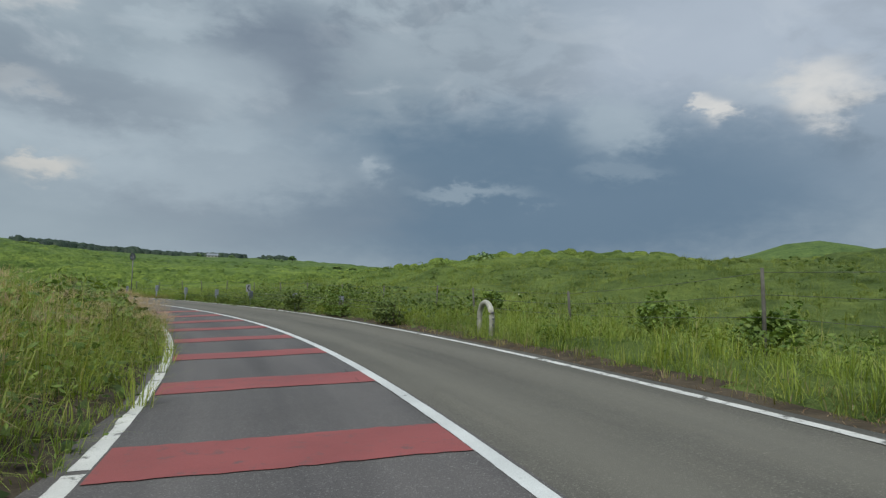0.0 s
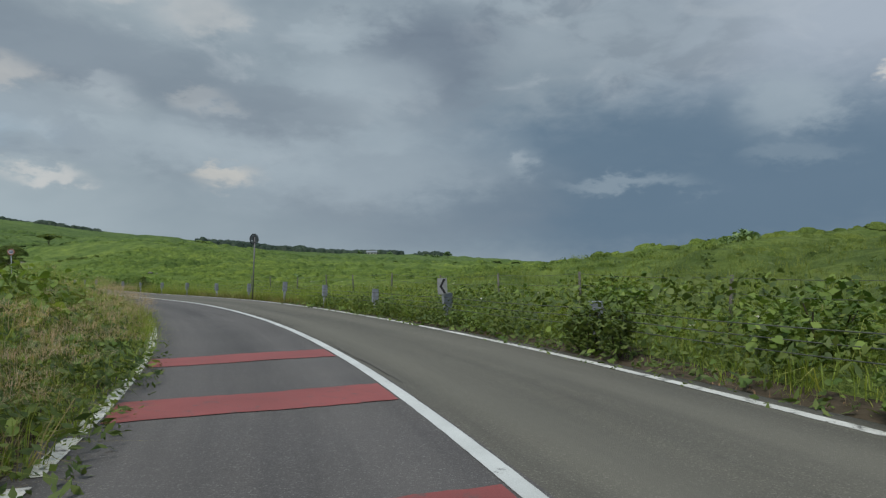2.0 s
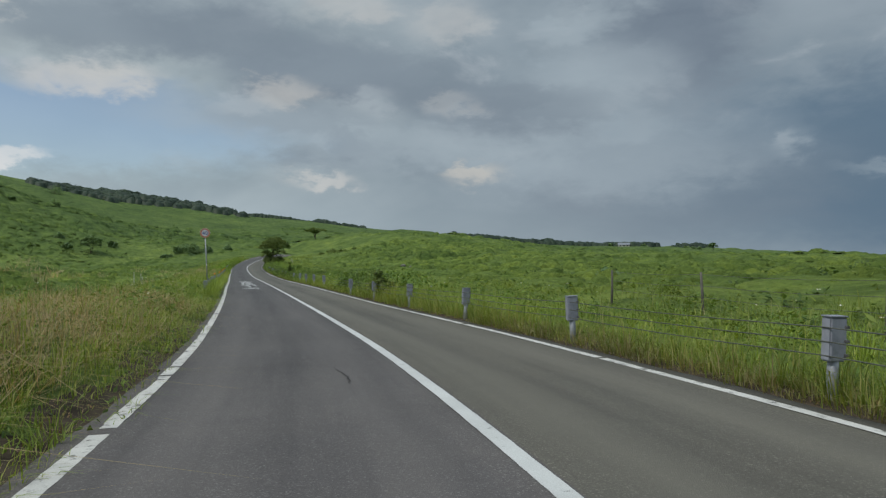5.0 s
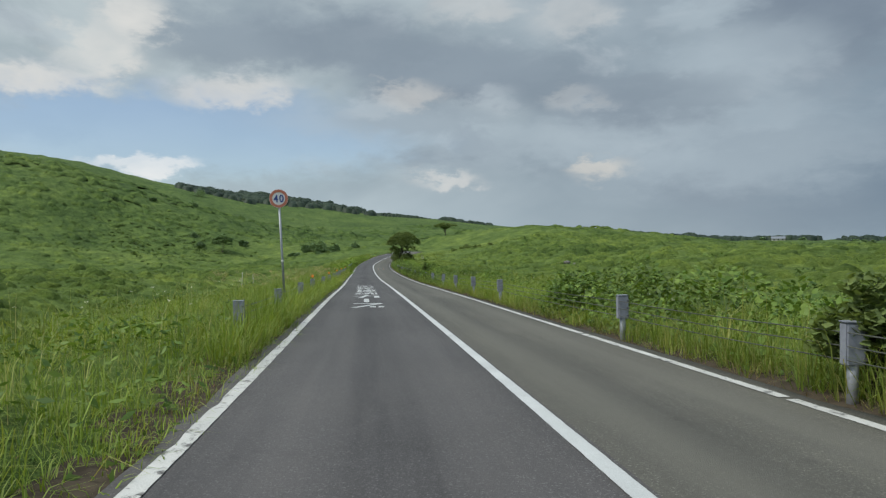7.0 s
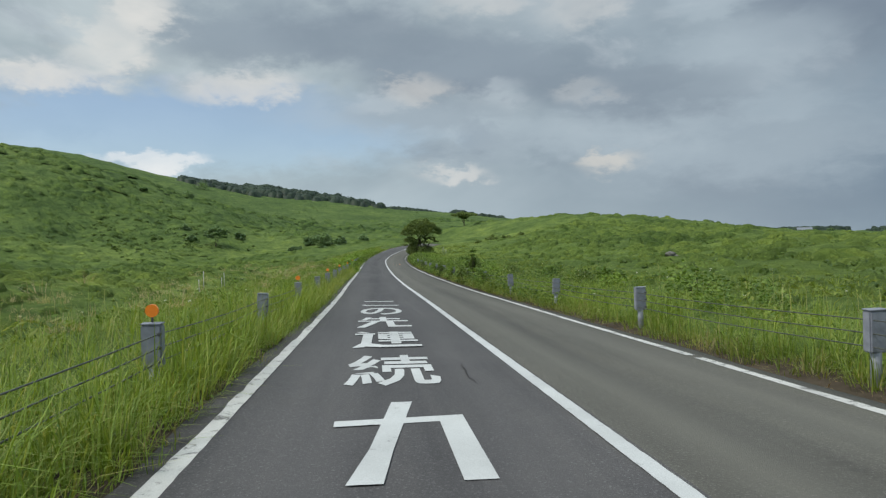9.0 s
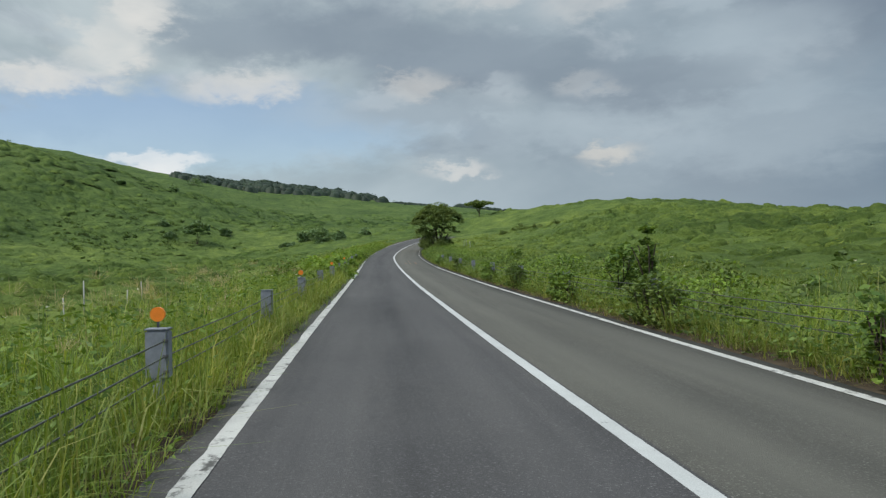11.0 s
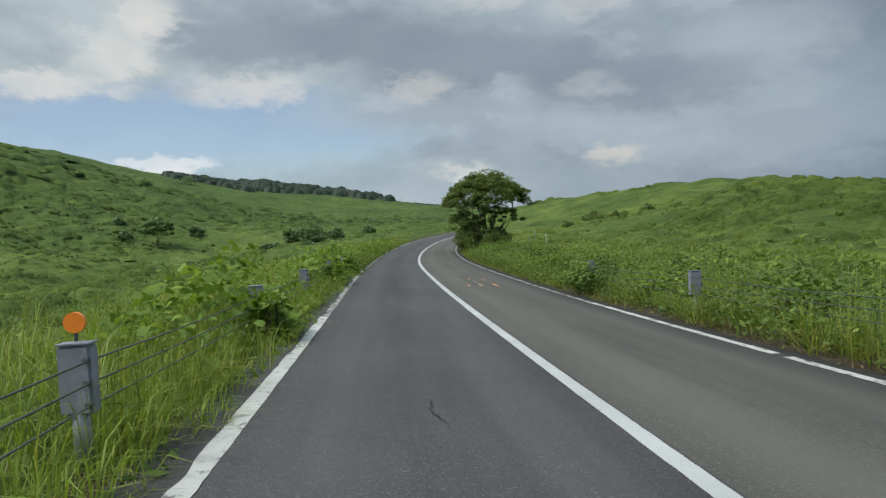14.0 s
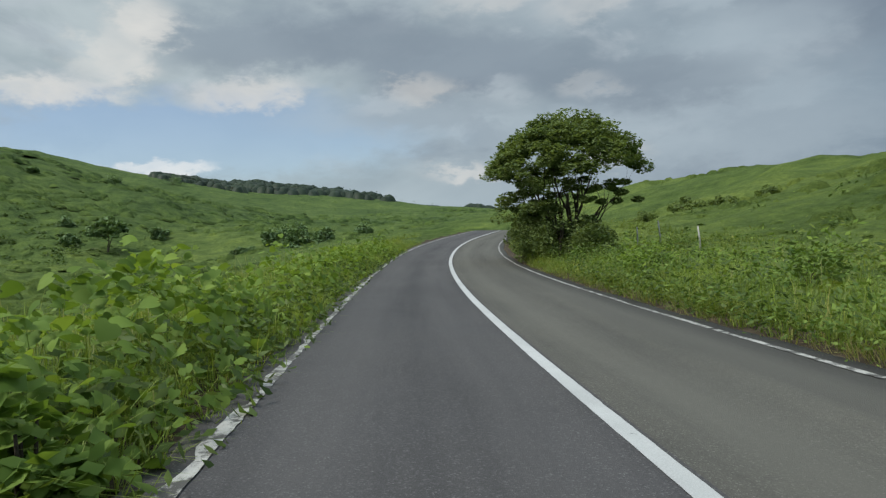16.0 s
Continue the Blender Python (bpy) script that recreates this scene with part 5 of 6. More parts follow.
def farmhouse(m):
    e = thing("farmhouse", m, "distant low farmhouse with a grey roof among trees", "house")
    wall = part("wall", bm_box(13, 7, 3.0, -0.3, 0.05), HOUSE_WALL, e, "pale wall")
    bm = bmesh.new()
    v = [bm.verts.new(q) for q in ((-7, -4.2, 2.6), (7, -4.2, 2.6), (7, 4.2, 2.6), (-7, 4.2, 2.6), (-7, 0, 5.0), (7, 0, 5.0))]
    for f in ((0, 1, 5, 4), (2, 3, 4, 5), (0, 4, 3), (1, 2, 5), (3, 2, 1, 0)):
        bm.faces.new([v[i] for i in f])
    part("roof", bm, ROOF, e, "grey pitched roof")
    for x in (-4, 0, 4):
        b = bm_box(1.6, 0.12, 1.2, 0.9, 0.02, (x, -3.56))
        part("window", b, GLASS, wall)


farmhouse(Matrix.Translation(on_land(-286, 806)) @ pose(0, 0, 0, 0, 0, 20))


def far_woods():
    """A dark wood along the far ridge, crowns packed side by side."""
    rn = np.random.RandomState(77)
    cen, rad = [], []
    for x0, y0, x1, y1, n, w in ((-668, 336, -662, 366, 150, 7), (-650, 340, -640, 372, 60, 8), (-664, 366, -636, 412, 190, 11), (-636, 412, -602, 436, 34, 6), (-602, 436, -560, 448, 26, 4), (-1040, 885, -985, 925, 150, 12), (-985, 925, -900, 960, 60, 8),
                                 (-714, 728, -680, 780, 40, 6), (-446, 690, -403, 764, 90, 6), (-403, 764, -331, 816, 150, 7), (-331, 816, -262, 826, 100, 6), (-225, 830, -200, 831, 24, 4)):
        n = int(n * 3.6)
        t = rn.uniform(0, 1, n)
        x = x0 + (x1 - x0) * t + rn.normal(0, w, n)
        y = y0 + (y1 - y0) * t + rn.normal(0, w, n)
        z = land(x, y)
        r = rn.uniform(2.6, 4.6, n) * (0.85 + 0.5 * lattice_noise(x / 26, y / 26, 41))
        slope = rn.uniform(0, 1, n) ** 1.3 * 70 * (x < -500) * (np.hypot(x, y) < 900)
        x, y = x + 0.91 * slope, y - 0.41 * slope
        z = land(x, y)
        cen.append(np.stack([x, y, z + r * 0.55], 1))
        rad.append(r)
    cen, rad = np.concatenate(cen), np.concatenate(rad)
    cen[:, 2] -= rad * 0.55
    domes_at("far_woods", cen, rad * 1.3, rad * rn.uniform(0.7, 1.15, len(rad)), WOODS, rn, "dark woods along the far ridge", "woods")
    P = leaf_cloud(cen + np.stack([0 * rad, 0 * rad, rad * 0.45], 1), rad * 1.1, 40000, 1.2, rn, 0.6)
    leaves_at("far_woods", P, 1.0, WOODS, rn, "dark woods along the far ridge", "woods", 0.8, 1.2)


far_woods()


def hilltop_marker():
    e = thing("hilltop_marker", Matrix.Translation(on_land(-620, 192)), "small dark stone marker on the bare hilltop", "marker")
    part("base", bm_box(2.4, 2.4, 0.9, -0.5, 0.15), ROCK, e, "rough stone base")
    part("pillar", bm_tube([(0, 0, 0.3), (0.05, 0, 1.8), (0, 0, 3.6)], [0.75, 0.6, 0.4], 10), ROCK, e)


hilltop_marker()


# ---------------------------------------------------------------- guard cables
def guard_post(reflector):
    label = "grey steel guard cable post with an orange reflector" if reflector else "grey steel guard cable post in the grass"
    e = thing("guard_post", Matrix.Identity(4), label, "post", "guard cable posts")
    part("pole", bm_tube([(0, 0, -0.35), (0, 0, 0.62)], 0.055, 12), STEEL, e, "galvanised pole")
    cover = part("cover", bm_box(0.205, 0.125, 0.44, 0.36, 0.016), POST_GREY, e, "blue-grey sheet cover")
    part("cap", bm_box(0.215, 0.135, 0.014, 0.800, 0.006), POST_GREY, cover)
    for k in range(3):
        part("hook", bm_box(0.045, 0.04, 0.03, 0.41 + 0.14 * k, 0.006, (0.085, -0.07)), STEEL_DARK, cover, "dark cable hook")
    if reflector:
        part("reflector_stem", bm_tube([(0.0, 0, 0.82), (0.0, 0, 0.92)], 0.012, 8), STEEL_DARK, e)
        part("reflector", bm_disc(0.066, 0.03, -0.018, 24), ORANGE, e, "orange round reflector").location = (0, 0, 0.94)
    return e


POST_PLAIN, POST_ORANGE = guard_post(False), guard_post(True)


def guard_line(side, stations, off, orange=()):
    tops = []
    first = {}
    for k, u in enumerate(stations):
        lat = side * (float(np.interp(u, RU, R_WR if side > 0 else R_WL)) + off(u))
        p = on_road(u, lat)
        base = Vector(p) + Vector((0, 0, (0.02 + float(np.interp(u, [45, 49, 55, 58], [0, 0.06, 0.14, 0]))) if side > 0 else -0.04))
        src = POST_ORANGE if k in orange else POST_PLAIN
        m = Matrix.Translation(base) @ pose(0, 0, 0, random.uniform(-2, 2), random.uniform(-2.5, 2.5), turned(u) + random.uniform(-4, 4) + (0 if side > 0 else 0))
        if src in first:
            copy_thing(src, m)
        else:
            src.matrix_world = m
            first[src] = 1
        tops.append((u, lat))
    for k in range(3):
        pts = []
        for (u0, l0), (u1, l1) in zip(tops, tops[1:]):
            for s in np.linspace(0, 1, 5)[:-1]:
                u, l = u0 + (u1 - u0) * s, l0 + (l1 - l0) * s
                q = on_road(u, l - side * 0.085)
                pts.append((q[0], q[1], q[2] + (0.44 if side > 0 else 0.38) + 0.14 * k - 0.03 * math.sin(math.pi * s)))
        q = on_road(tops[-1][0], tops[-1][1] - side * 0.085)
        pts.append((q[0], q[1], q[2] + (0.44 if side > 0 else 0.38) + 0.14 * k))
        tagged(part("guard_cable", bm_tube(pts, 0.0072, 6), CABLE), "taut dark steel guard cable strung between posts", "cable", "guard cables")
    return tops


RIGHT_POSTS = [21.2, 26.6, 32.1, 38.2, 43.5, 48.7, 54.0, 59.6, 65.1, 71.0, 76.8, 82.6] + [88.4 + 6.05 * k for k in range(13) if k != 1] + [166.9, 172.7, 178.6]
LEFT_POSTS = [89.2, 95.1, 101.4, 107.3, 113.2, 119.1, 125.0, 130.9, 136.9, 142.7, 148.4, 154.1, 160.0, 165.9, 171.7, 177.3, 183.2, 189.1]
guard_line(1, RIGHT_POSTS, lambda u: float(np.interp(u, [20, 40, 50, 60, 88, 100, 120, 160, 180], [1.05, 0.62, 0.55, 0.68, 0.45, 0.72, 0.75, 0.85, 0.85])))
guard_line(-1, LEFT_POSTS, lambda u: float(np.interp(u, [89, 108, 116, 137, 150, 166, 190], [0.90, 0.92, 0.80, 0.78, 0.74, 0.78, 0.70])), orange=[k for k in range(3, 14, 2)])


def end_hoop():
    m = Matrix.Translation(Vector(on_road(15.2, 4.36))) @ pose(0, 0, 0, 0, 0, turned(15) + 86)
    e = thing("end_hoop", m, "pale grey steel hoop anchoring the guard cables", "guard rail end")
    pts = [(-0.42, 0, -0.2), (-0.42, 0, 0.35)] + [(-0.42 * math.cos(a), 0, 0.48 + 0.40 * math.sin(a)) for a in np.linspace(0.0, math.pi, 13)] + [(0.42, 0, 0.35), (0.42, 0, -0.2)]
    part("hoop", bm_tube(pts, 0.07, 12), HOOP, e)
    for k in range(3):
        part("anchor", bm_tube([(-0.52, 0, 0.35 + 0.15 * k), (-0.42, 0, 0.35 + 0.15 * k)], 0.028, 8), STEEL_DARK, e, "dark cable anchor bolt")


end_hoop()


# ---------------------------------------------------------------- signs
def speed_sign():
    p = on_road(98.0, -4.28)
    m = Matrix.Translation(Vector(p)) @ pose(0, 0, 0, 0, -2.2, 52 + 2)
    e = thing("speed_limit_sign", m, "round speed limit sign with faded red rim on a grey pole", "road sign")
    part("pole", bm_tube([(0, 0.05, -0.3), (0, 0.05, 3.75)], 0.036, 12), STEEL, e, "galvanised pole")
    plate = part("plate", bm_disc(0.30, 0.012, -0.006), SIGN_WHITE, e, "white round plate")
    part("rim", bm_disc(0.292, 0.008, -0.014, 48, 0.205), SIGN_RED, plate, "faded red ring")
    for k, ch in enumerate("40"):
        cu = bpy.data.curves.new("digit", "FONT")
        cu.body, cu.size, cu.extrude, cu.offset, cu.align_x = ch, 0.34, 0.003, 0.006, "CENTER"
        tmp = new("tmp_text", cu)
        me = bpy.data.meshes.new_from_object(tmp.evaluated_get(bpy.context.evaluated_depsgraph_get()))
        bpy.data.objects.remove(tmp)
        bpy.data.curves.remove(cu)
        me.transform(Matrix.Translation((-0.088 + 0.176 * k, -0.012, -0.118)) @ pose(0, 0, 0, 90) @ Matrix.Diagonal((0.84, 1, 1, 1)))
        me.materials.clear()
        me.materials.append(SIGN_BLUE)
        d = new("digit", me)
        d.parent = plate
        d["label"] = "dark blue digit"
    plate.location = (0, 0, 3.58)
    part("clamp", bm_box(0.10, 0.09, 0.05, 3.68, 0.008, (0, 0.04)), STEEL_DARK, e)
    part("clamp", bm_box(0.10, 0.09, 0.05, 3.44, 0.008, (0, 0.04)), STEEL_DARK, e)
    part("band", bm_tube([(0, 0.05, 1.52), (0, 0.05, 1.60)], 0.040, 12), SIGN_WHITE, e, "pale sticker band round the pole")


def sign_from_behind():
    p = on_road(58.3, 3.4)
    m = Matrix.Translation(Vector(p)) @ pose(0, 0, 0, 0, 2.4, turned(58) + 22)
    e = thing("round_sign_back", m, "round road sign seen from its grey back", "road sign")
    part("pole", bm_tube([(0, 0.0, -0.3), (0, 0.0, 3.42)], 0.036, 12), STEEL_DARK, e, "weathered steel pole")
    for n, b, mt in (("plate", bm_disc(0.295, 0.012, 0.045), SIGN_BACK), ("edge_rim", bm_disc(0.30, 0.02, 0.04, 40, 0.278), SIGN_BLACK), ("front_face", bm_disc(0.28, 0.004, 0.058), SIGN_RED)):
        part(n, b, mt, e).location = (0, 0, 3.22)
    for z in (3.38, 3.04):
        part("bracket", bm_box(0.30, 0.03, 0.03, z, 0.005, (0, 0.03)), STEEL, e)
        part("clamp", bm_box(0.12, 0.10, 0.05, z - 0.01, 0.008), STEEL_DARK, e)
    part("sticker", bm_box(0.11, 0.006, 0.055, 3.10, 0.002, (-0.15, 0.040)), SIGN_WHITE, e, "small white inventory sticker")


def chevron_sign():
    p = on_road(38.0, 3.62)
    m = Matrix.Translation(Vector(p)) @ pose(0, 0, 0, 0, -3, turned(37.7) - 14)
    e = thing("chevron_sign", m, "weathered grey board with a black chevron on a cable post", "road sign")
    board = part("board", bm_box(0.25, 0.015, 0.41, 0.80, 0.006), SIGN_GREY, e, "weathered pale grey board")
    bm = bmesh.new()
    for sgn in (1, -1):
        a = [(-0.075, 0), (0.03, 0.185), (0.095, 0.185), (-0.01, 0)]
        lo = [bm.verts.new((x, -0.012, 1.005 + sgn * z)) for x, z in a]
        hi = [bm.verts.new((x, -0.0085, 1.005 + sgn * z)) for x, z in a]
        bm.faces.new(lo if sgn < 0 else lo[::-1])
        for k in range(4):
            bm.faces.new((lo[k], lo[(k + 1) % 4], hi[(k + 1) % 4], hi[k]))
    bmesh.ops.recalc_face_normals(bm, faces=bm.faces)
    part("chevron", bm, SIGN_BLACK, board, "black arrow chevron")
    part("mount", bm_box(0.05, 0.03, 0.42, 0.55, 0.005, (0, 0.03)), STEEL, e)


speed_sign()
sign_from_behind()
chevron_sign()


# ---------------------------------------------------------------- farm fence and stakes
def stake(u, lat, h, r, mat, label, group):
    b = at(u, lat)
    e = part("fence_stake", bm_tube([(0, 0, -0.25), (0.01, 0, h * 0.5), (0, 0.01, h)], [r * 1.1, r, r * 0.85], 8), mat)
    e.matrix_world = Matrix.Translation(b) @ pose(0, 0, 0, random.uniform(-4, 4), random.uniform(-4, 4), random.uniform(0, 90))
    tagged(e, label, "fence post", group)
    return b


FENCE_U = [3.0, 8.4, 14.1, 19.2, 22.0, 27.0, 31.5, 36.0, 40.5, 45.0, 49.5, 54.0, 58.0, 62.5, 67.0, 71.5]
tops = []
for u in FENCE_U:
    lat = 6.05 + 0.1 * math.sin(u) + max(0, u - 30) * 0.05
    h = 1.05 if u > 10 else 1.45
    b = stake(u, lat, h, 0.034, WOOD, "weathered grey wooden fence stake in tall grass", "farm fence stakes")
    tops.append((b, h))
for f in (0.95, 0.7, 0.45):
    pts = []
    for (b0, h0), (b1, h1) in zip(tops, tops[1:]):
        for s in np.linspace(0, 1, 4)[:-1]:
            pts.append((b0 + (b1 - b0) * s) + Vector((0, 0, (h0 + (h1 - h0) * s) * f - 0.04 * math.sin(math.pi * s))))
    pts.append(tops[-1][0] + Vector((0, 0, tops[-1][1] * f)))
    tagged(part("fence_wire", bm_tube(pts, 0.005, 5), CABLE), "thin rusty farm fence wire", "wire", "farm fence wires")
for u, lat, h in ((156.0, -16.0, 1.5), (159.0, -16.4, 1.8), (163.0, -15.8, 1.5), (167.5, -16.5, 1.6), (217.5, 9.0, 1.1), (214.8, 9.3, 1.1), (211.0, 9.6, 0.9)):
    stake(u, lat, h, 0.035, PALE_STAKE, "pale thin marker stake standing in grass", "pale stakes")


def rock(u, lat, s, seed):
    rn = random.Random(seed)
    bm = bmesh.new()
    bmesh.ops.create_icosphere(bm, subdivisions=2, radius=s)
    for v in bm.verts:
        n = noise.noise(v.co * 1.6 / s + Vector((seed, 0, 0)))
        v.co *= 1 + 0.35 * n
        v.co.z *= 0.62
    ob = part("field_rock", bm, ROCK)
    ob.matrix_world = Matrix.Translation(at(u, lat, s * 0.22)) @ pose(0, 0, 0, rn.uniform(-8, 8), rn.uniform(-8, 8), rn.uniform(0, 360))
    tagged(ob, "grey weathered rock half sunk in the meadow", "rock", "rocks in the meadow")


for k, (u, l, s) in enumerate(((150, 22, 0.4), (153, 24, 0.45), (148, 27, 0.4))):
    rock(u, l, s, k)

# ---------------------------------------------------------------- grass and vines, near to far
def verge_grass():
    for side, seed in ((-1, 1), (1, 2)):
        near = -0.04 if side < 0 else 0.42
        high = lambda u: np.interp(u, [-14, 48, 55, 78, 86, 235], [1.7, 1.55, 1.0, 1.0, 1.35, 1.25] if side < 0 else [1.1, 1.0, 0.85, 0.85, 1.0, 1.0])
        u, lat, e, r = strip_points(-8, 235, side, near, 0.95, 130, 10 + seed, 0.8, 0.9)
        h = 0.12 + 0.22 * np.clip(e / 0.9, 0, 1)
        blades("verge_grass", u, lat, h, 0.011, GRASS, seed, "short grass creeping over the asphalt edge", bend=1.0)
        u, lat, e, r = strip_points(-8, 235, side, near + 0.2, 3.8, 31, 20 + seed, 0.85)
        blades("fine_grass", u, lat, 0.40 * high(u), 0.0075, GRASS_DRY if side < 0 else GRASS, 40 + seed, "fine green grass on the verge", bend=1.6)
        u, lat, e, r = strip_points(-8, 235, side, near + 0.2, 3.8, 5.6, 22 + seed, 0.9)
        p = on_road(u, lat)
        h = high(u) * (0.26 + 0.55 * lattice_noise(p[:, 0] / 1.3, p[:, 1] / 1.3, 30 + seed) ** 1.3) * np.clip((e + 0.25) / 1.0, 0.5, 1) * r.uniform(0.75, 1.2, len(u))
        tussocks("grass_tufts", u, lat, h, 9, 0.15, 0.011, GRASS, 42 + seed, "lush arching tufts of green grass on the verge", 1.7)
        u, lat, e, r = strip_points(-8, 235, side, 0.8, 6.0, 2.5, 45 + seed, 1.0, 2.0)
        blades("seed_stalks", u, lat, 0.72 * high(u), 0.008, STALK, 47 + seed, "pale thin grass seed stalks", bend=0.7)
        u, lat, e, r = strip_points(-8, 235, side, 0.1, 0.85, 60, 48 + seed, 1.0, 0.8)
        blades("dry_stalks", u, lat, 0.12, 0.013, DRY, 49 + seed, "dry brown stalks and litter at the asphalt edge", bend=2.6)
        # small herbs among the grass
        u, lat, e, r = strip_points(-8, 235, side, near + 0.0, 3.2, 30, 88 + seed, 1.1, 1.2)
        p = on_road(u, lat)
        p[:, 2] = land(p[:, 0], p[:, 1], u, lat) + r.uniform(0.05, 0.55, len(u)) * np.clip((e + 0.3) / 0.8, 0.2, 1)
        leaves_at("verge_herbs", p, 0.024, WEED, r, "small leafy herbs among the verge grass", "weeds", 1.8, 2.4)
        # taller grass round the guard posts
        u, lat, e, r = strip_points(-8, 235, side, 0.5, 2.0, 3.6 if side > 0 else 2.4, 80 + seed, 1.0, 1.7 if side > 0 else 0)
        tussocks("post_grass", u, lat, 0.62 * high(u) ** 0.5 * r.uniform(0.7, 1.15, len(u)), 16, 0.17, 0.012, GRASS, 82 + seed, "tall soft grass round the guard posts", 1.1)
        u, lat, e, r = strip_points(-8, 235, side, near - 0.02, 0.6, 13 if side < 0 else 5, 84 + seed, 1.0, 1.2)
        tussocks("edge_tufts", u, lat, 0.30 * r.uniform(0.6, 1.4, len(u)), 12, 0.12, 0.009, GRASS, 86 + seed, "low tufts of grass at the edge line", 1.5)
        for e0, e1, dens, per, foot, width, tall, sd in ((3.2, 11, 1.6, 10, 0.26, 0.018, 0.62, 70),):
            u, lat, e, r = strip_points(-12, 248, side, e0, e1, dens, sd + seed)
            p = on_road(u, lat)
            hump = 0.6 * lattice_noise(p[:, 0] / 2.6, p[:, 1] / 2.6, 60 + seed) + 0.4 * lattice_noise(p[:, 0] / 8, p[:, 1] / 8, 63 + seed)
            h = tall * (0.30 + 1.1 * hump ** 1.3) * r.uniform(0.7, 1.2, len(u))
            tussocks("meadow_tufts", u, lat, h, per, foot, width, GRASS_FAR, sd + 3 + seed, "wild green meadow grass in uneven tufts", 2.1)
        # further out the grass stands in soft rounded mounds
        u, lat, e, r = strip_points(-14, 250, side, 4.5, 62, 0.62, 98 + seed, 1.15, 8.0)
        c = on_road(u, lat)
        s = r.uniform(0.25, 1.0, len(u)) ** 1.4 * np.clip(e / 20, 0.6, 1.5) * np.where((u < 75) & (e < 60), 0.45, 1)
        c[:, 2] = land(c[:, 0], c[:, 1], u, lat) + 0.02
        domes_at("grass_mounds", c, s, s * r.uniform(0.3, 0.6, len(u)) * np.clip(e / 18, 0.55, 1), TUSSOCK, r, "soft rounded mounds of meadow grass", "grass")
        P = leaf_cloud(c + np.stack([0 * s, 0 * s, 0.28 * s], 1), s * 1.05, 19000, 0.1, r, 0.4)
        leaves_at("mound_grass", P, 0.065, GRASS_FAR, r, "grass blades on the soft meadow mounds", "grass", 1.7, 4.0)
        u, lat, e, r = strip_points(-12, 248, side, 2.4, 10, 0.6, 101 + seed, 1.0, 3.0)
        c = on_road(u, lat)
        s = r.uniform(0.18, 0.55, len(u))
        c[:, 2] = land(c[:, 0], c[:, 1], u, lat) + 0.25 * s
        P = leaf_cloud(c, s, 20000, 0.1, r, 0.7)
        leaves_at("grass_mounds", P, 0.055, GRASS_FAR, r, "soft rounded mounds of meadow grass", "grass", 1.6, 3.4)
        u, lat, e, r = strip_points(-10, 240, side, 3.0, 22, 1.2, 95 + seed, 1.0, 2.2)
        p = on_road(u, lat)
        p[:, 2] = land(p[:, 0], p[:, 1], u, lat) + r.uniform(0.1, 0.5, len(u))
        leaves_at("meadow_herbs", p, 0.06, WEED, r, "small leafy herbs among the meadow grass", "meadow", 1.6, 1.9)


verge_grass()


def far_meadow():
    """Coarse tufts over the hillsides, thinning out with distance, thicker in patches."""
    r = np.random.RandomState(321)
    n = 58000
    x, y = r.uniform(-420, 150, n), r.uniform(-60, 420, n)
    near = np.full(n, 1e18)
    for k in range(0, len(RU), 4):
        near = np.minimum(near, (x - RX[k]) ** 2 + (y - RY[k]) ** 2)
    near = np.sqrt(near)
    dense = lattice_noise(x / 14, y / 14, 5) * 0.6 + lattice_noise(x / 5, y / 5, 6) * 0.4
    keep = (near > 42) & (dense > r.uniform(0.3, 0.7, n)) & (r.uniform(0, 1, n) < np.clip(95 / (near + 1), 0.25, 1))
    x, y, dense, near = x[keep], y[keep], dense[keep], near[keep]
    s = (0.35 + 0.7 * dense) * r.uniform(0.6, 1.4, len(x)) * np.clip(near / 100, 0.8, 1.8)
    c = np.stack([x, y, land(x, y) + 0.1 * s], 1)
    pick = r.uniform(0, 1, len(s)) < 0.7
    c, s = c[pick], s[pick]
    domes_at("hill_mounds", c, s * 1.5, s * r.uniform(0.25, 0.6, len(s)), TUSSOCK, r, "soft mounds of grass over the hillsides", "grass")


far_meadow()


def scrub_clumps():
    """Dark low bushes scattered over the slopes."""
    r = np.random.RandomState(99)
    n = 1100
    x, y = r.uniform(-620, 220, n), r.uniform(-80, 620, n)
    near = np.full(n, 1e18)
    for k in range(0, len(RU), 4):
        near = np.minimum(near, (x - RX[k]) ** 2 + (y - RY[k]) ** 2)
    dense = lattice_noise(x / 60, y / 60, 15)
    keep = (near > 30 ** 2) & (dense > r.uniform(0.35, 0.8, n))
    x, y = x[keep], y[keep]
    s = r.uniform(0.25, 0.8, len(x)) ** 1.2 * 1.5 * np.clip(np.sqrt(near[keep]) / 120, 0.6, 2.2)
    # a rough, scrubby patch on the valley's far side
    m = 240
    x2, y2 = r.normal(-266, 16, m), r.normal(142, 15, m)
    x, y, s = np.append(x, x2), np.append(y, y2), np.append(s, r.uniform(0.35, 1.1, m))
    cen = np.stack([x, y, land(x, y) + s * 0.25], 1)
    P = leaf_cloud(cen, s, 22000, 0.4, r, 0.55)
    leaves_at("slope_scrub", P, 0.34, SCRUB, r, "dark low scrub dotted over the slopes", "scrub", 1.2, 1.2)


scrub_clumps()

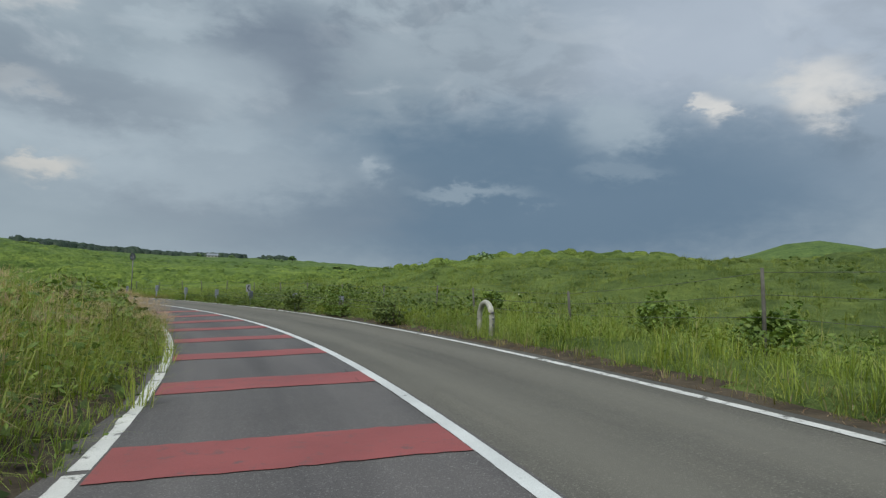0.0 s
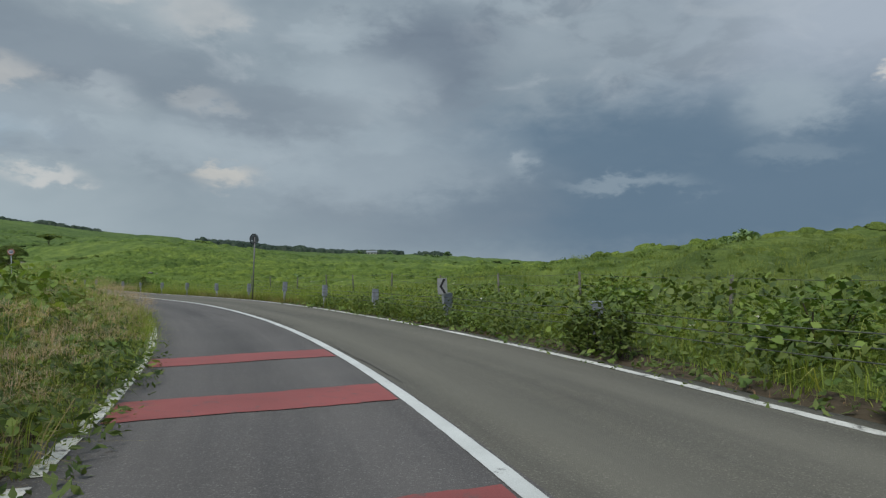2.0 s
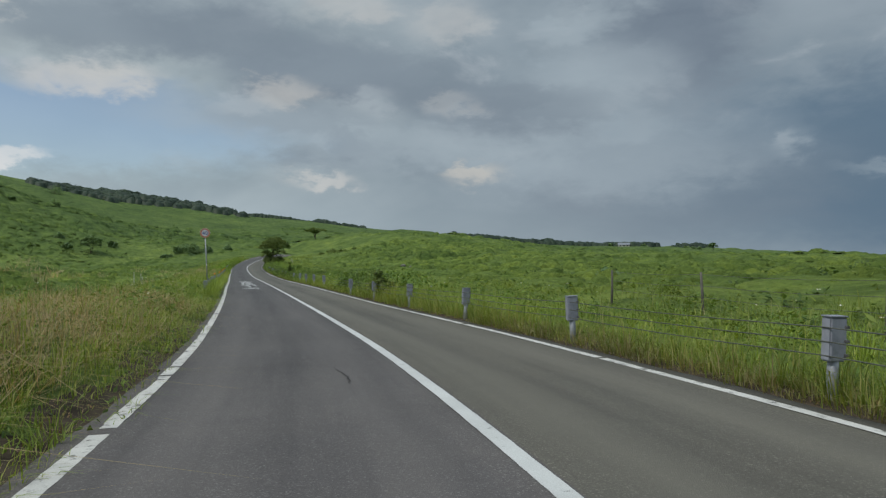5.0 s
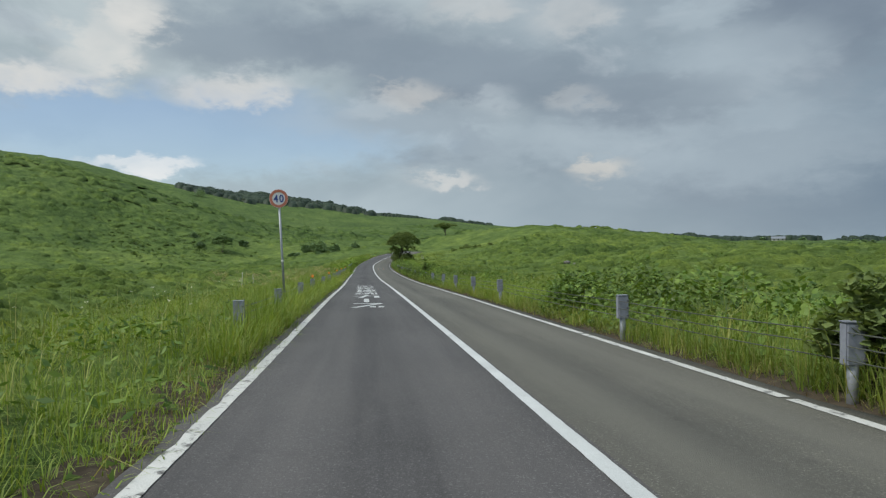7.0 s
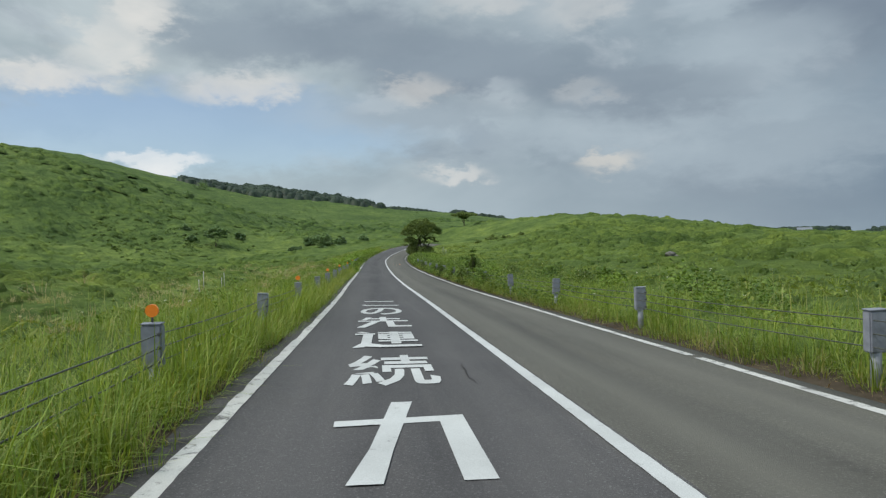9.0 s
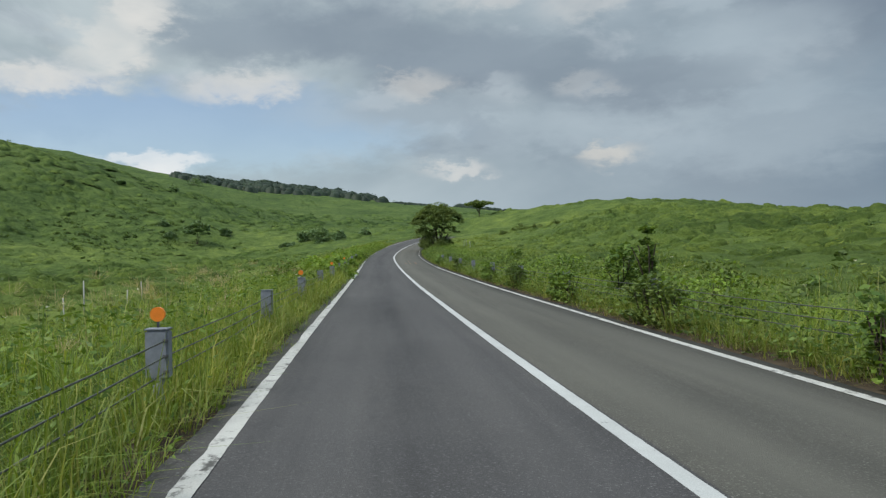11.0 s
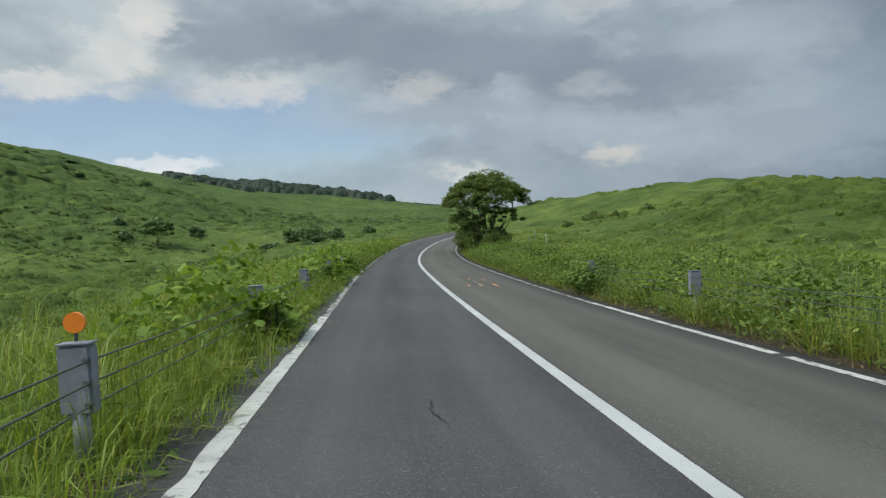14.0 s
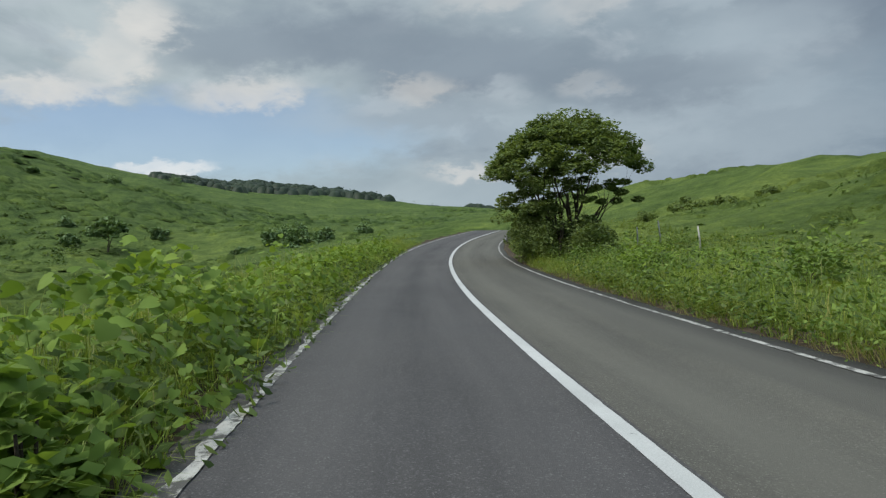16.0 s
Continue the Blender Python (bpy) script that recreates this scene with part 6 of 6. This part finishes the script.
def meadow_mounds():
    """Soft knee-high mounds of herbs among the grass."""
    for side, seed in ((-1, 1), (1, 2)):
        u, lat, e, r = strip_points(-4, 215, side, 1.3, 7.0, 0.085, 140 + seed)
        c = on_road(u, lat)
        s = r.uniform(0.22, 0.5, len(u))
        c[:, 2] = land(c[:, 0], c[:, 1], u, lat) + 0.5 * s
        P = leaf_cloud(c, s, 11000, 0.1, r, 0.8)
        leaves_at("leafy_clumps", P, 0.06, WEED, r, "rounded leafy weed clumps beside the road", "weeds", 1.3, 1.7)
        u, lat, e, r = strip_points(-8, 240, side, 4.5, 42, 0.045, 130 + seed)
        c = on_road(u, lat)
        s = r.uniform(0.25, 0.75, len(u)) * np.clip(e / 18, 0.7, 1.4)
        c[:, 2] = land(c[:, 0], c[:, 1], u, lat) + 0.22 * s
        P = leaf_cloud(c, s, 11000, 0.2, r, 0.6)
        leaves_at("meadow_mounds", P, 0.15, SCRUB, r, "knee-high mounds of dark herbs in the meadow", "scrub", 1.4, 1.6)


meadow_mounds()

# heaps of broad vine leaves and weeds along the verge, as they change along the road
vine_bank(181, 226, -1, -0.08, 2.3, 62, 0.130, 1.1, 500, KUDZU)
vine_bank(176, 226, -1, 0.0, 1.5, 60, 0.060, 0.8, 521, SHADE_WEED)
vine_bank(157, 165.0, -1, -0.05, 3.4, 105, 0.125, 0.95, 501, KUDZU)
vine_bank(167.8, 176.8, -1, -0.05, 2.3, 105, 0.125, 1.3, 502, KUDZU)
vine_bank(174.5, 182, -1, 0.05, 1.8, 60, 0.115, 1.0, 558, KUDZU)
vine_bank(120, 152, -1, 0.0, 3.0, 70, 0.040, 0.7, 503, WEED)
vine_bank(17, 43, 1, 0.5, 5.2, 44, 0.102, 0.92, 504, SHADE_WEED)
vine_bank(17, 43, 1, 1.2, 5.4, 16, 0.105, 1.0, 540, WEED)
vine_bank(4, 22, -1, -0.1, 0.9, 40, 0.085, 0.42, 541, SHADE_WEED)
vine_bank(15, 43, -1, -0.15, 3.0, 40, 0.090, 0.95, 550, SHADE_WEED)
vine_bank(14, 44, -1, 0.0, 3.4, 46, 0.105, 1.1, 554, WEED)
vine_bank(30, 43, -1, 0.2, 3.0, 8, 0.13, 1.15, 555, KUDZU)
vine_bank(-4, 44, -1, 0.2, 3.6, 14, 0.105, 0.85, 542, WEED)
vine_bank(124, 214, 1, 0.15, 2.8, 42, 0.050, 0.95, 543, SHADE_WEED)
vine_bank(21, 42, 1, 0.0, 3.6, 60, 0.050, 0.9, 518, SHADE_WEED)
vine_bank(18, 52, 1, 0.25, 4.0, 60, 0.030, 0.65, 505, WEED)
vine_bank(33, 47, 1, -0.06, 1.7, 75, 0.045, 0.95, 530, SHADE_WEED)
vine_bank(36, 51, 1, 0.5, 2.4, 50, 0.045, 0.90, 531, WEED)
vine_bank(51, 76, 1, 1.0, 2.8, 14, 0.045, 0.6, 553, WEED)
vine_bank(58, 79, 1, 0.9, 5.5, 24, 0.028, 0.5, 507, WEED)
vine_bank(83, 98, 1, 0.4, 4.6, 60, 0.102, 1.15, 508, WEED)
vine_bank(86, 97, 1, 0.2, 3.4, 80, 0.060, 1.2, 545, SHADE_WEED)
vine_bank(97, 138, 1, 0.5, 4.5, 26, 0.026, 0.4, 509, WEED)
vine_bank(118, 178, 1, 0.25, 3.4, 45, 0.028, 0.9, 510, WEED)
vine_bank(118, 214, 1, 0.15, 2.6, 40, 0.032, 0.9, 519, SHADE_WEED)
vine_bank(140, 214, 1, 1.6, 5.0, 26, 0.055, 0.9, 520, KUDZU)
vine_bank(157.5, 164.8, -1, -0.3, 2.8, 85, 0.190, 1.35, 516, KUDZU)
vine_bank(174, 214, 1, -0.05, 4.0, 80, 0.028, 1.0, 511, WEED)
vine_bank(4, 18, 1, 1.5, 5.0, 40, 0.040, 0.5, 512, WEED)
vine_bank(-8, 40, -1, -0.2, 2.6, 26, 0.050, 0.6, 513, WEED)
vine_bank(170.4, 173.0, -1, -0.05, 1.1, 170, 0.13, 1.12, 551, KUDZU)
vine_bank(164.6, 167.0, -1, 0.0, 0.65, 120, 0.06, 0.62, 552, WEED)
vine_bank(84, 140, -1, 0.1, 1.4, 30, 0.026, 0.3, 515, WEED)
vine_bank(52, 88, -1, -0.1, 0.5, 55, 0.050, 0.42, 517, SHADE_WEED)
vine_bank(70, 90, -1, 0.0, 2.8, 40, 0.055, 0.75, 544, WEED)
vine_bank(26, 37.5, -1, -0.62, 0.9, 210, 0.048, 0.66, 522, SHADE_WEED)
vine_bank(27, 37.5, -1, -0.50, 0.6, 60, 0.060, 0.64, 523, WEED)
vine_bank(24, 41, 1, -0.10, 1.3, 70, 0.052, 0.8, 524, SHADE_WEED)
vine_bank(26, 40, 1, 0.0, 1.6, 16, 0.105, 0.9, 525, WEED)
vine_bank(26, 43, 1, -0.32, 0.7, 120, 0.055, 0.42, 559, SHADE_WEED)
vine_bank(28, 43, 1, -0.34, 0.3, 26, 0.085, 0.2, 560, WEED)
vine_bank(41, 53.5, 1, -0.30, 1.0, 110, 0.050, 0.36, 561, SHADE_WEED)
vine_bank(42, 52.5, 1, -0.30, 0.8, 34, 0.080, 0.34, 562, WEED)
vine_bank(179.5, 191.5, -1, -0.05, 2.3, 95, 0.130, 1.3, 526, KUDZU)
vine_bank(143, 158, -1, -0.12, 2.0, 95, 0.048, 0.75, 532, SHADE_WEED)
vine_bank(186, 197, -1, -0.02, 2.2, 80, 0.130, 1.2, 528, KUDZU)
vine_bank(181, 198, -1, -0.05, 1.3, 90, 0.060, 0.9, 529, SHADE_WEED)
vine_bank(181.0, 184.0, -1, -0.1, 1.0, 150, 0.12, 1.1, 556, KUDZU)
vine_bank(187.2, 190.2, -1, -0.1, 1.0, 150, 0.12, 1.1, 557, KUDZU)
vine_bank(187, 226, -1, -0.36, 1.0, 130, 0.055, 0.66, 527, SHADE_WEED)
vine_bank(187, 226, -1, -0.30, 1.2, 40, 0.125, 0.75, 546, KUDZU)


def plumes(u0, u1, side, e0, e1, density, seed):
    """Feathery seed heads: sprays of hair-thin stalks at the height of the grass tops."""
    u, lat, e, r = strip_points(u0, u1, side, e0, e1, density, seed, 1.0, 1.6)
    p = on_road(u, lat)
    p[:, 2] = land(p[:, 0], p[:, 1], u, lat) + r.uniform(0.45, 0.95, len(u))
    tussocks_at("dry_plumes", p, 0.24 * r.uniform(0.6, 1.3, len(u)), 26, 0.12, 0.0026, PLUME, seed, "feathery straw-coloured grass seed heads", 2.2)


plumes(15, 31, -1, -0.25, 1.0, 15, 901)
plumes(30, 54, -1, -0.25, 0.9, 10, 908)
plumes(6, 17, -1, 0.7, 2.2, 9, 909)
plumes(33, 41, -1, 0.1, 1.3, 3, 907)
plumes(46, 80, -1, 0.3, 2.6, 1.5, 904)
plumes(-4, 14, -1, 0.4, 2.2, 2, 902)
plumes(100, 150, -1, 0.8, 4.0, 2, 903)
# a tall feathery stand of grass on the inside of the bend
u, lat, e, r = strip_points(44, 57, -1, -0.18, 1.4, 6, 931)
tussocks("tall_grass", u, lat, np.interp(u, [44, 48, 53, 57], [0.6, 0.95, 0.85, 0.5]) * r.uniform(0.6, 1.15, len(u)) * np.clip((e + 0.4) / 0.6, 0.5, 1), 15, 0.16, 0.009, GRASS_DRY, 932, "tall feathery straw-green grass on the bend", 1.1)
plumes(46, 56, -1, -0.1, 1.3, 5, 933)
# soft tall grass that hides the guard posts on the valley side
u, lat, e, r = strip_points(86, 182, -1, 0.14, 1.3, 9, 921)
tussocks("tall_grass", u, lat, 0.72 * r.uniform(0.5, 1.15, len(u)) * np.clip((e + 0.25) / 0.6, 0.45, 1), 14, 0.17, 0.010, GRASS_DRY, 922, "tall soft grass hiding the guard posts", 1.15)
u, lat, e, r = strip_points(168, 226, -1, 0.0, 1.5, 12, 923)
tussocks("tall_grass", u, lat, 0.62 * r.uniform(0.5, 1.2, len(u)), 13, 0.17, 0.009, GRASS, 924, "tall grass growing through vine leaves", 1.2)
u, lat, e, r = strip_points(46, 215, 1, 0.42, 1.1, 6, 925)
tussocks("tall_grass", u, lat, np.interp(u, [46, 115, 130, 215], [0.42, 0.42, 0.66, 0.66]) * r.uniform(0.5, 1.2, len(u)) * np.clip((e + 0.1) / 0.5, 0.5, 1), 14, 0.16, 0.010, GRASS_DRY, 926, "soft grass standing round the guard posts", 1.4)
u, lat, e, r = strip_points(20, 92, -1, -0.28, 0.1, 7, 927, 1.0, 1.0)
tussocks("creeping_grass", u, lat, 0.2 * r.uniform(0.5, 1.3, len(u)), 12, 0.14, 0.010, GRASS, 928, "grass creeping over the worn edge line", 2.0)
u, lat, e, r = strip_points(160, 226, -1, -0.26, 0.1, 9, 941, 1.0, 0.9)
tussocks("creeping_grass", u, lat, 0.2 * r.uniform(0.5, 1.3, len(u)), 10, 0.13, 0.010, GRASS, 942, "grass creeping over the worn edge line", 2.0)
u, lat, e, r = strip_points(37, 56, 1, 0.5, 4.2, 4.5, 943)
tussocks("tall_grass", u, lat, 0.72 * r.uniform(0.5, 1.15, len(u)), 14, 0.17, 0.010, GRASS, 944, "lush green grass on the outside of the bend", 1.4)
u, lat, e, r = strip_points(36, 50, -1, -0.2, 1.2, 7, 945)
tussocks("leaning_grass", u, lat, 0.6 * r.uniform(0.5, 1.15, len(u)), 16, 0.16, 0.009, GRASS_DRY, 946, "long soft grass leaning over the edge line", 1.5)
u, lat, e, r = strip_points(38, 80, 1, 0.42, 1.1, 9, 947)
tussocks("tall_grass", u, lat, 0.55 * r.uniform(0.5, 1.2, len(u)) * np.clip((e + 0.1) / 0.45, 0.55, 1), 14, 0.16, 0.010, GRASS_DRY, 948, "soft grass standing round the guard posts", 1.4)
u, lat, e, r = strip_points(144, 161, -1, 0.0, 2.8, 6, 949)
tussocks("tall_grass", u, lat, 0.78 * r.uniform(0.5, 1.15, len(u)) * np.clip((e + 0.25) / 0.6, 0.45, 1), 14, 0.17, 0.010, GRASS, 952, "tall soft grass on the valley side of the road", 1.3)
for u0, u1, side, e0, e1, tall, dense, sd in ((82, 178, 1, 0.34, 1.0, 0.6, 8, 981), (176, 214, 1, 0.2, 0.8, 0.55, 9, 983), (88, 146, -1, 0.15, 0.75, 0.62, 7, 985)):
    u, lat, e, r = strip_points(u0, u1, side, e0, e1, dense, sd)
    tussocks("tall_grass", u, lat, tall * r.uniform(0.5, 1.2, len(u)) * np.clip((e + 0.1) / 0.5, 0.5, 1), 14, 0.16, 0.010, GRASS, sd + 1, "soft grass standing round the guard posts", 1.4)
# dense grass in front of the guard posts, so that only their tops stand clear
for u0, u1, side, e0, e1, tall, dense, mat, sd in ((40, 51, 1, 0.2, 0.5, 0.72, 17, GRASS, 1001), (51, 70, 1, 0.16, 0.5, 0.5, 30, VERGE_DRY, 1015), (51, 70, 1, 0.22, 0.7, 0.56, 18, GRASS_DRY, 1047), (56.2, 58.6, 1, 0.22, 0.48, 0.85, 60, GRASS_DRY, 1049), (86, 128, 1, 0.2, 0.55, 0.55, 17, GRASS_DRY, 1003), (126, 176, 1, 0.26, 0.7, 0.82, 14, GRASS_DRY, 1005), (176, 214, 1, 0.2, 0.9, 0.5, 10, GRASS_DRY, 1019),
                                                    (68, 86, 1, 0.2, 0.7, 1.1, 19, GRASS_DRY, 1017), (86, 122, -1, 0.16, 0.70, 0.98, 22, GRASS, 1007), (86, 118, -1, 0.2, 0.6, 0.6, 9, GRASS_DRY, 1013), (120, 163, -1, 0.18, 0.6, 0.92, 19, GRASS_DRY, 1009), (163.5, 168.5, -1, 0.2, 0.62, 0.66, 26, GRASS, 1045), (165, 190, -1, 0.3, 0.6, 0.55, 9, GRASS, 1011)):
    u, lat, e, r = strip_points(u0, u1, side, e0, e1, dense, sd)
    wave = 0.7 + 0.5 * lattice_noise(u / 2.3, u * 0, sd)
    tussocks("verge_thicket", u, lat, tall * wave * r.uniform(0.6, 1.15, len(u)) * np.clip((e + 0.05) / 0.35, 0.45, 1), 13, 0.17, 0.012, mat, sd + 1, "dense tall grass in front of the guard posts", 1.15)
u, lat, e, r = strip_points(-6, 64, 1, 3.0, 42, 1.2, 1021, 1.1)
tussocks("tall_grass", u, lat, 0.75 * r.uniform(0.6, 1.2, len(u)), 12, 0.26, 0.016, GRASS_FAR, 1022, "bright tall grass on the slope above the bend", 1.4)
u, lat, e, r = strip_points(12, 44, 1, 0.7, 4.6, 6.5, 1023, 1.0, 1.5)
tussocks("tall_grass", u, lat, 0.98 * r.uniform(0.5, 1.2, len(u)) * np.clip((e + 0.1) / 0.9, 0.5, 1), 17, 0.22, 0.007, GRASS, 1024, "long arching grass among broad weed leaves", 2.3)
# straw-coloured grass on bare soil right beside the edge line
for u0, u1, side, e0, e1, tall, dense, sd in ((44, 136, 1, 0.24, 0.85, 0.34, 17, 1031), (136, 214, 1, 0.12, 0.5, 0.3, 14, 1033), (84, 160, -1, 0.08, 0.6, 0.26, 9, 1035), (2, 22, 1, 0.2, 1.2, 0.3, 8, 1037), (-8, 17, -1, 0.6, 3.0, 0.8, 6, 1039), (15, 30, -1, -0.2, 1.3, 0.9, 4, 1041), (41, 53, -1, -0.2, 1.2, 0.85, 9, 1043)):
    u, lat, e, r = strip_points(u0, u1, side, e0, e1, dense, sd, 1.0, 1.3)
    tussocks("dry_verge_grass", u, lat, tall * r.uniform(0.5, 1.3, len(u)), 12, 0.15, 0.009, VERGE_DRY, sd + 1, "straw-coloured grass on the bare soil by the edge line", 1.6)
# bleached grass lying flat in patches on the inside of the bend, and litter on the earth strip
for u0, u1, side, e0, e1, tall, dense, sd in ((53, 78, -1, 0.6, 3.6, 0.62, 200, 1051), (2, 16, -1, 0.9, 2.8, 0.6, 60, 1053), (2, 214, 1, 0.05, 0.7, 0.09, 34, 1055), (90, 160, -1, 0.1, 0.5, 0.09, 24, 1057)):
    u, lat, e, r = strip_points(u0, u1, side, e0, e1, dense, sd, 1.0, 2.2 if tall > 0.2 else 0.6)
    blades("lying_straw", u, lat, tall, 0.009, STRAW if tall > 0.2 else DRY, sd + 1, "bleached dry grass lying on the verge", bend=3.0)
# knee-high weeds between the guard posts and the edge line
for k, (u0, u1, tall, dense, mat) in enumerate(((34, 50, 0.62, 700, SHADE_WEED), (36, 51, 0.50, 380, WEED), (118, 205, 0.70, 230, WEED), (118, 205, 0.62, 170, SHADE_WEED))):
    u, lat, e, r = strip_points(u0, u1, 1, 0.14, 0.75, dense, 960 + k, 1.0, 0.7)
    p = on_road(u, lat)
    top = tall * (0.35 + 0.85 * lattice_noise(p[:, 0] / 0.8, p[:, 1] / 0.8, 970 + k)) * np.clip((e + 0.06) / 0.24, 0.2, 1)
    p[:, 2] = land(p[:, 0], p[:, 1], u, lat) + 0.02 + top * r.uniform(0, 1, len(u)) ** 0.8
    leaves_at("edge_weeds", p, 0.042, mat, r, "knee-high leafy weeds growing round the guard posts", "weeds", 1.7, 2.3)
# grass that leans out over the edge line on the first bend
u, lat, e, r = strip_points(8, 52, -1, -0.26, 0.7, 5, 911)
tussocks("leaning_grass", u, lat, 0.62 * r.uniform(0.5, 1.15, len(u)), 18, 0.15, 0.010, GRASS, 912, "long soft grass leaning over the edge line", 1.2)
u, lat, e, r = strip_points(-8, 48, -1, 0.8, 3.6, 3.0, 913)
tussocks("tall_grass", u, lat, 1.05 * r.uniform(0.5, 1.15, len(u)), 16, 0.2, 0.010, GRASS, 914, "tall arching grass on the roadside bank", 0.9)
for k, (u, l, r0, h) in enumerate(((6.5, -5.4, 0.7, 1.6), (2.0, -5.8, 0.5, 1.1), (11.5, -5.6, 0.5, 1.0), (20.5, 7.5, 0.6, 0.9), (13.0, 8.0, 0.7, 1.1), (9.0, 7.0, 0.6, 0.9), (29.0, 5.2, 0.8, 1.2), (34.0, 6.2, 0.9, 1.2), (91.5, 5.4, 1.1, 1.3), (93.6, 4.0, 0.8, 1.15), (95.6, 4.5, 0.9, 1.1),
                                   (141.2, 4.6, 0.6, 1.7), (138.8, 4.3, 0.22, 2.15), (127.5, 8.5, 0.7, 1.0), (160.0, 9.0, 0.9, 0.9), (152.5, -5.5, 0.6, 1.0), (172.0, 8.5, 0.9, 0.9))):
    shrub("verge_bush", at(u, l), r0, h, 1300 if h < 4 * r0 else 2600, 0.085, "leafy green weed bush on the roadside", 700 + k, WEED, group="roadside weed bushes")

rb = random.Random(77)
# thick weeds that hide the guard posts further along
for k, u in enumerate([q for q in RIGHT_POSTS if q < 35 or q > 128 and min(abs(q - 161), abs(q - 172.7)) > 2.5]):
    for du in (-1.0, -0.35, 0.1):
        h = rb.uniform(1.04, 1.2)
        shrub("weed_clump", at(u + du, float(np.interp(u, RU, R_WR)) + 0.58), 0.34, h, 420, 0.07, "tall leafy weeds in front of a guard post", 860 + k, (SHADE_WEED, WEED)[k % 2], "weeds", "weed clumps beside the road")
# vines climbing over the last guard posts
for k, u in enumerate((170.9, 171.6, 182.1, 182.9, 188.2, 189.0)):
    shrub("vine_clump", at(u, -float(np.interp(u, RU, R_WL)) - 0.46), 0.36, 0.98, 330, 0.11, "yellow-green vine leaves heaped over a guard post", 880 + k, KUDZU, "vines", "vine clumps over guard posts")
for k in range(22):
    u, l = 118 + 4.4 * k + rb.uniform(-1.4, 1.4), rb.uniform(4.4, 7.2)
    h = rb.uniform(0.55, 1.05)
    shrub("weed_clump", at(u, l), h * rb.uniform(0.8, 1.15), h, 700, 0.075, "rounded clump of leafy green weeds beside the road", 760 + k, (WEED, KUDZU, SHADE_WEED)[k % 3], "weeds", "weed clumps beside the road")


def white_flowers():
    """Small white flower heads among the verge grass."""
    for side, seed in ((-1, 1), (1, 2)):
        u, lat, e, r = strip_points(20, 150, side, 0.8, 6.0, 0.16, 950 + seed)
        c = on_road(u, lat)
        c[:, 2] = land(c[:, 0], c[:, 1], u, lat) + r.uniform(0.4, 0.75, len(u))
        P = leaf_cloud(c, np.full(len(u), 0.035), len(u) * 9, 0.02, r, 0.35)
        leaves_at("white_flowers", P, 0.022, FLOWER, r, "small white flower heads dotted in the grass", "flowers", 0.8, 1.2)


white_flowers()
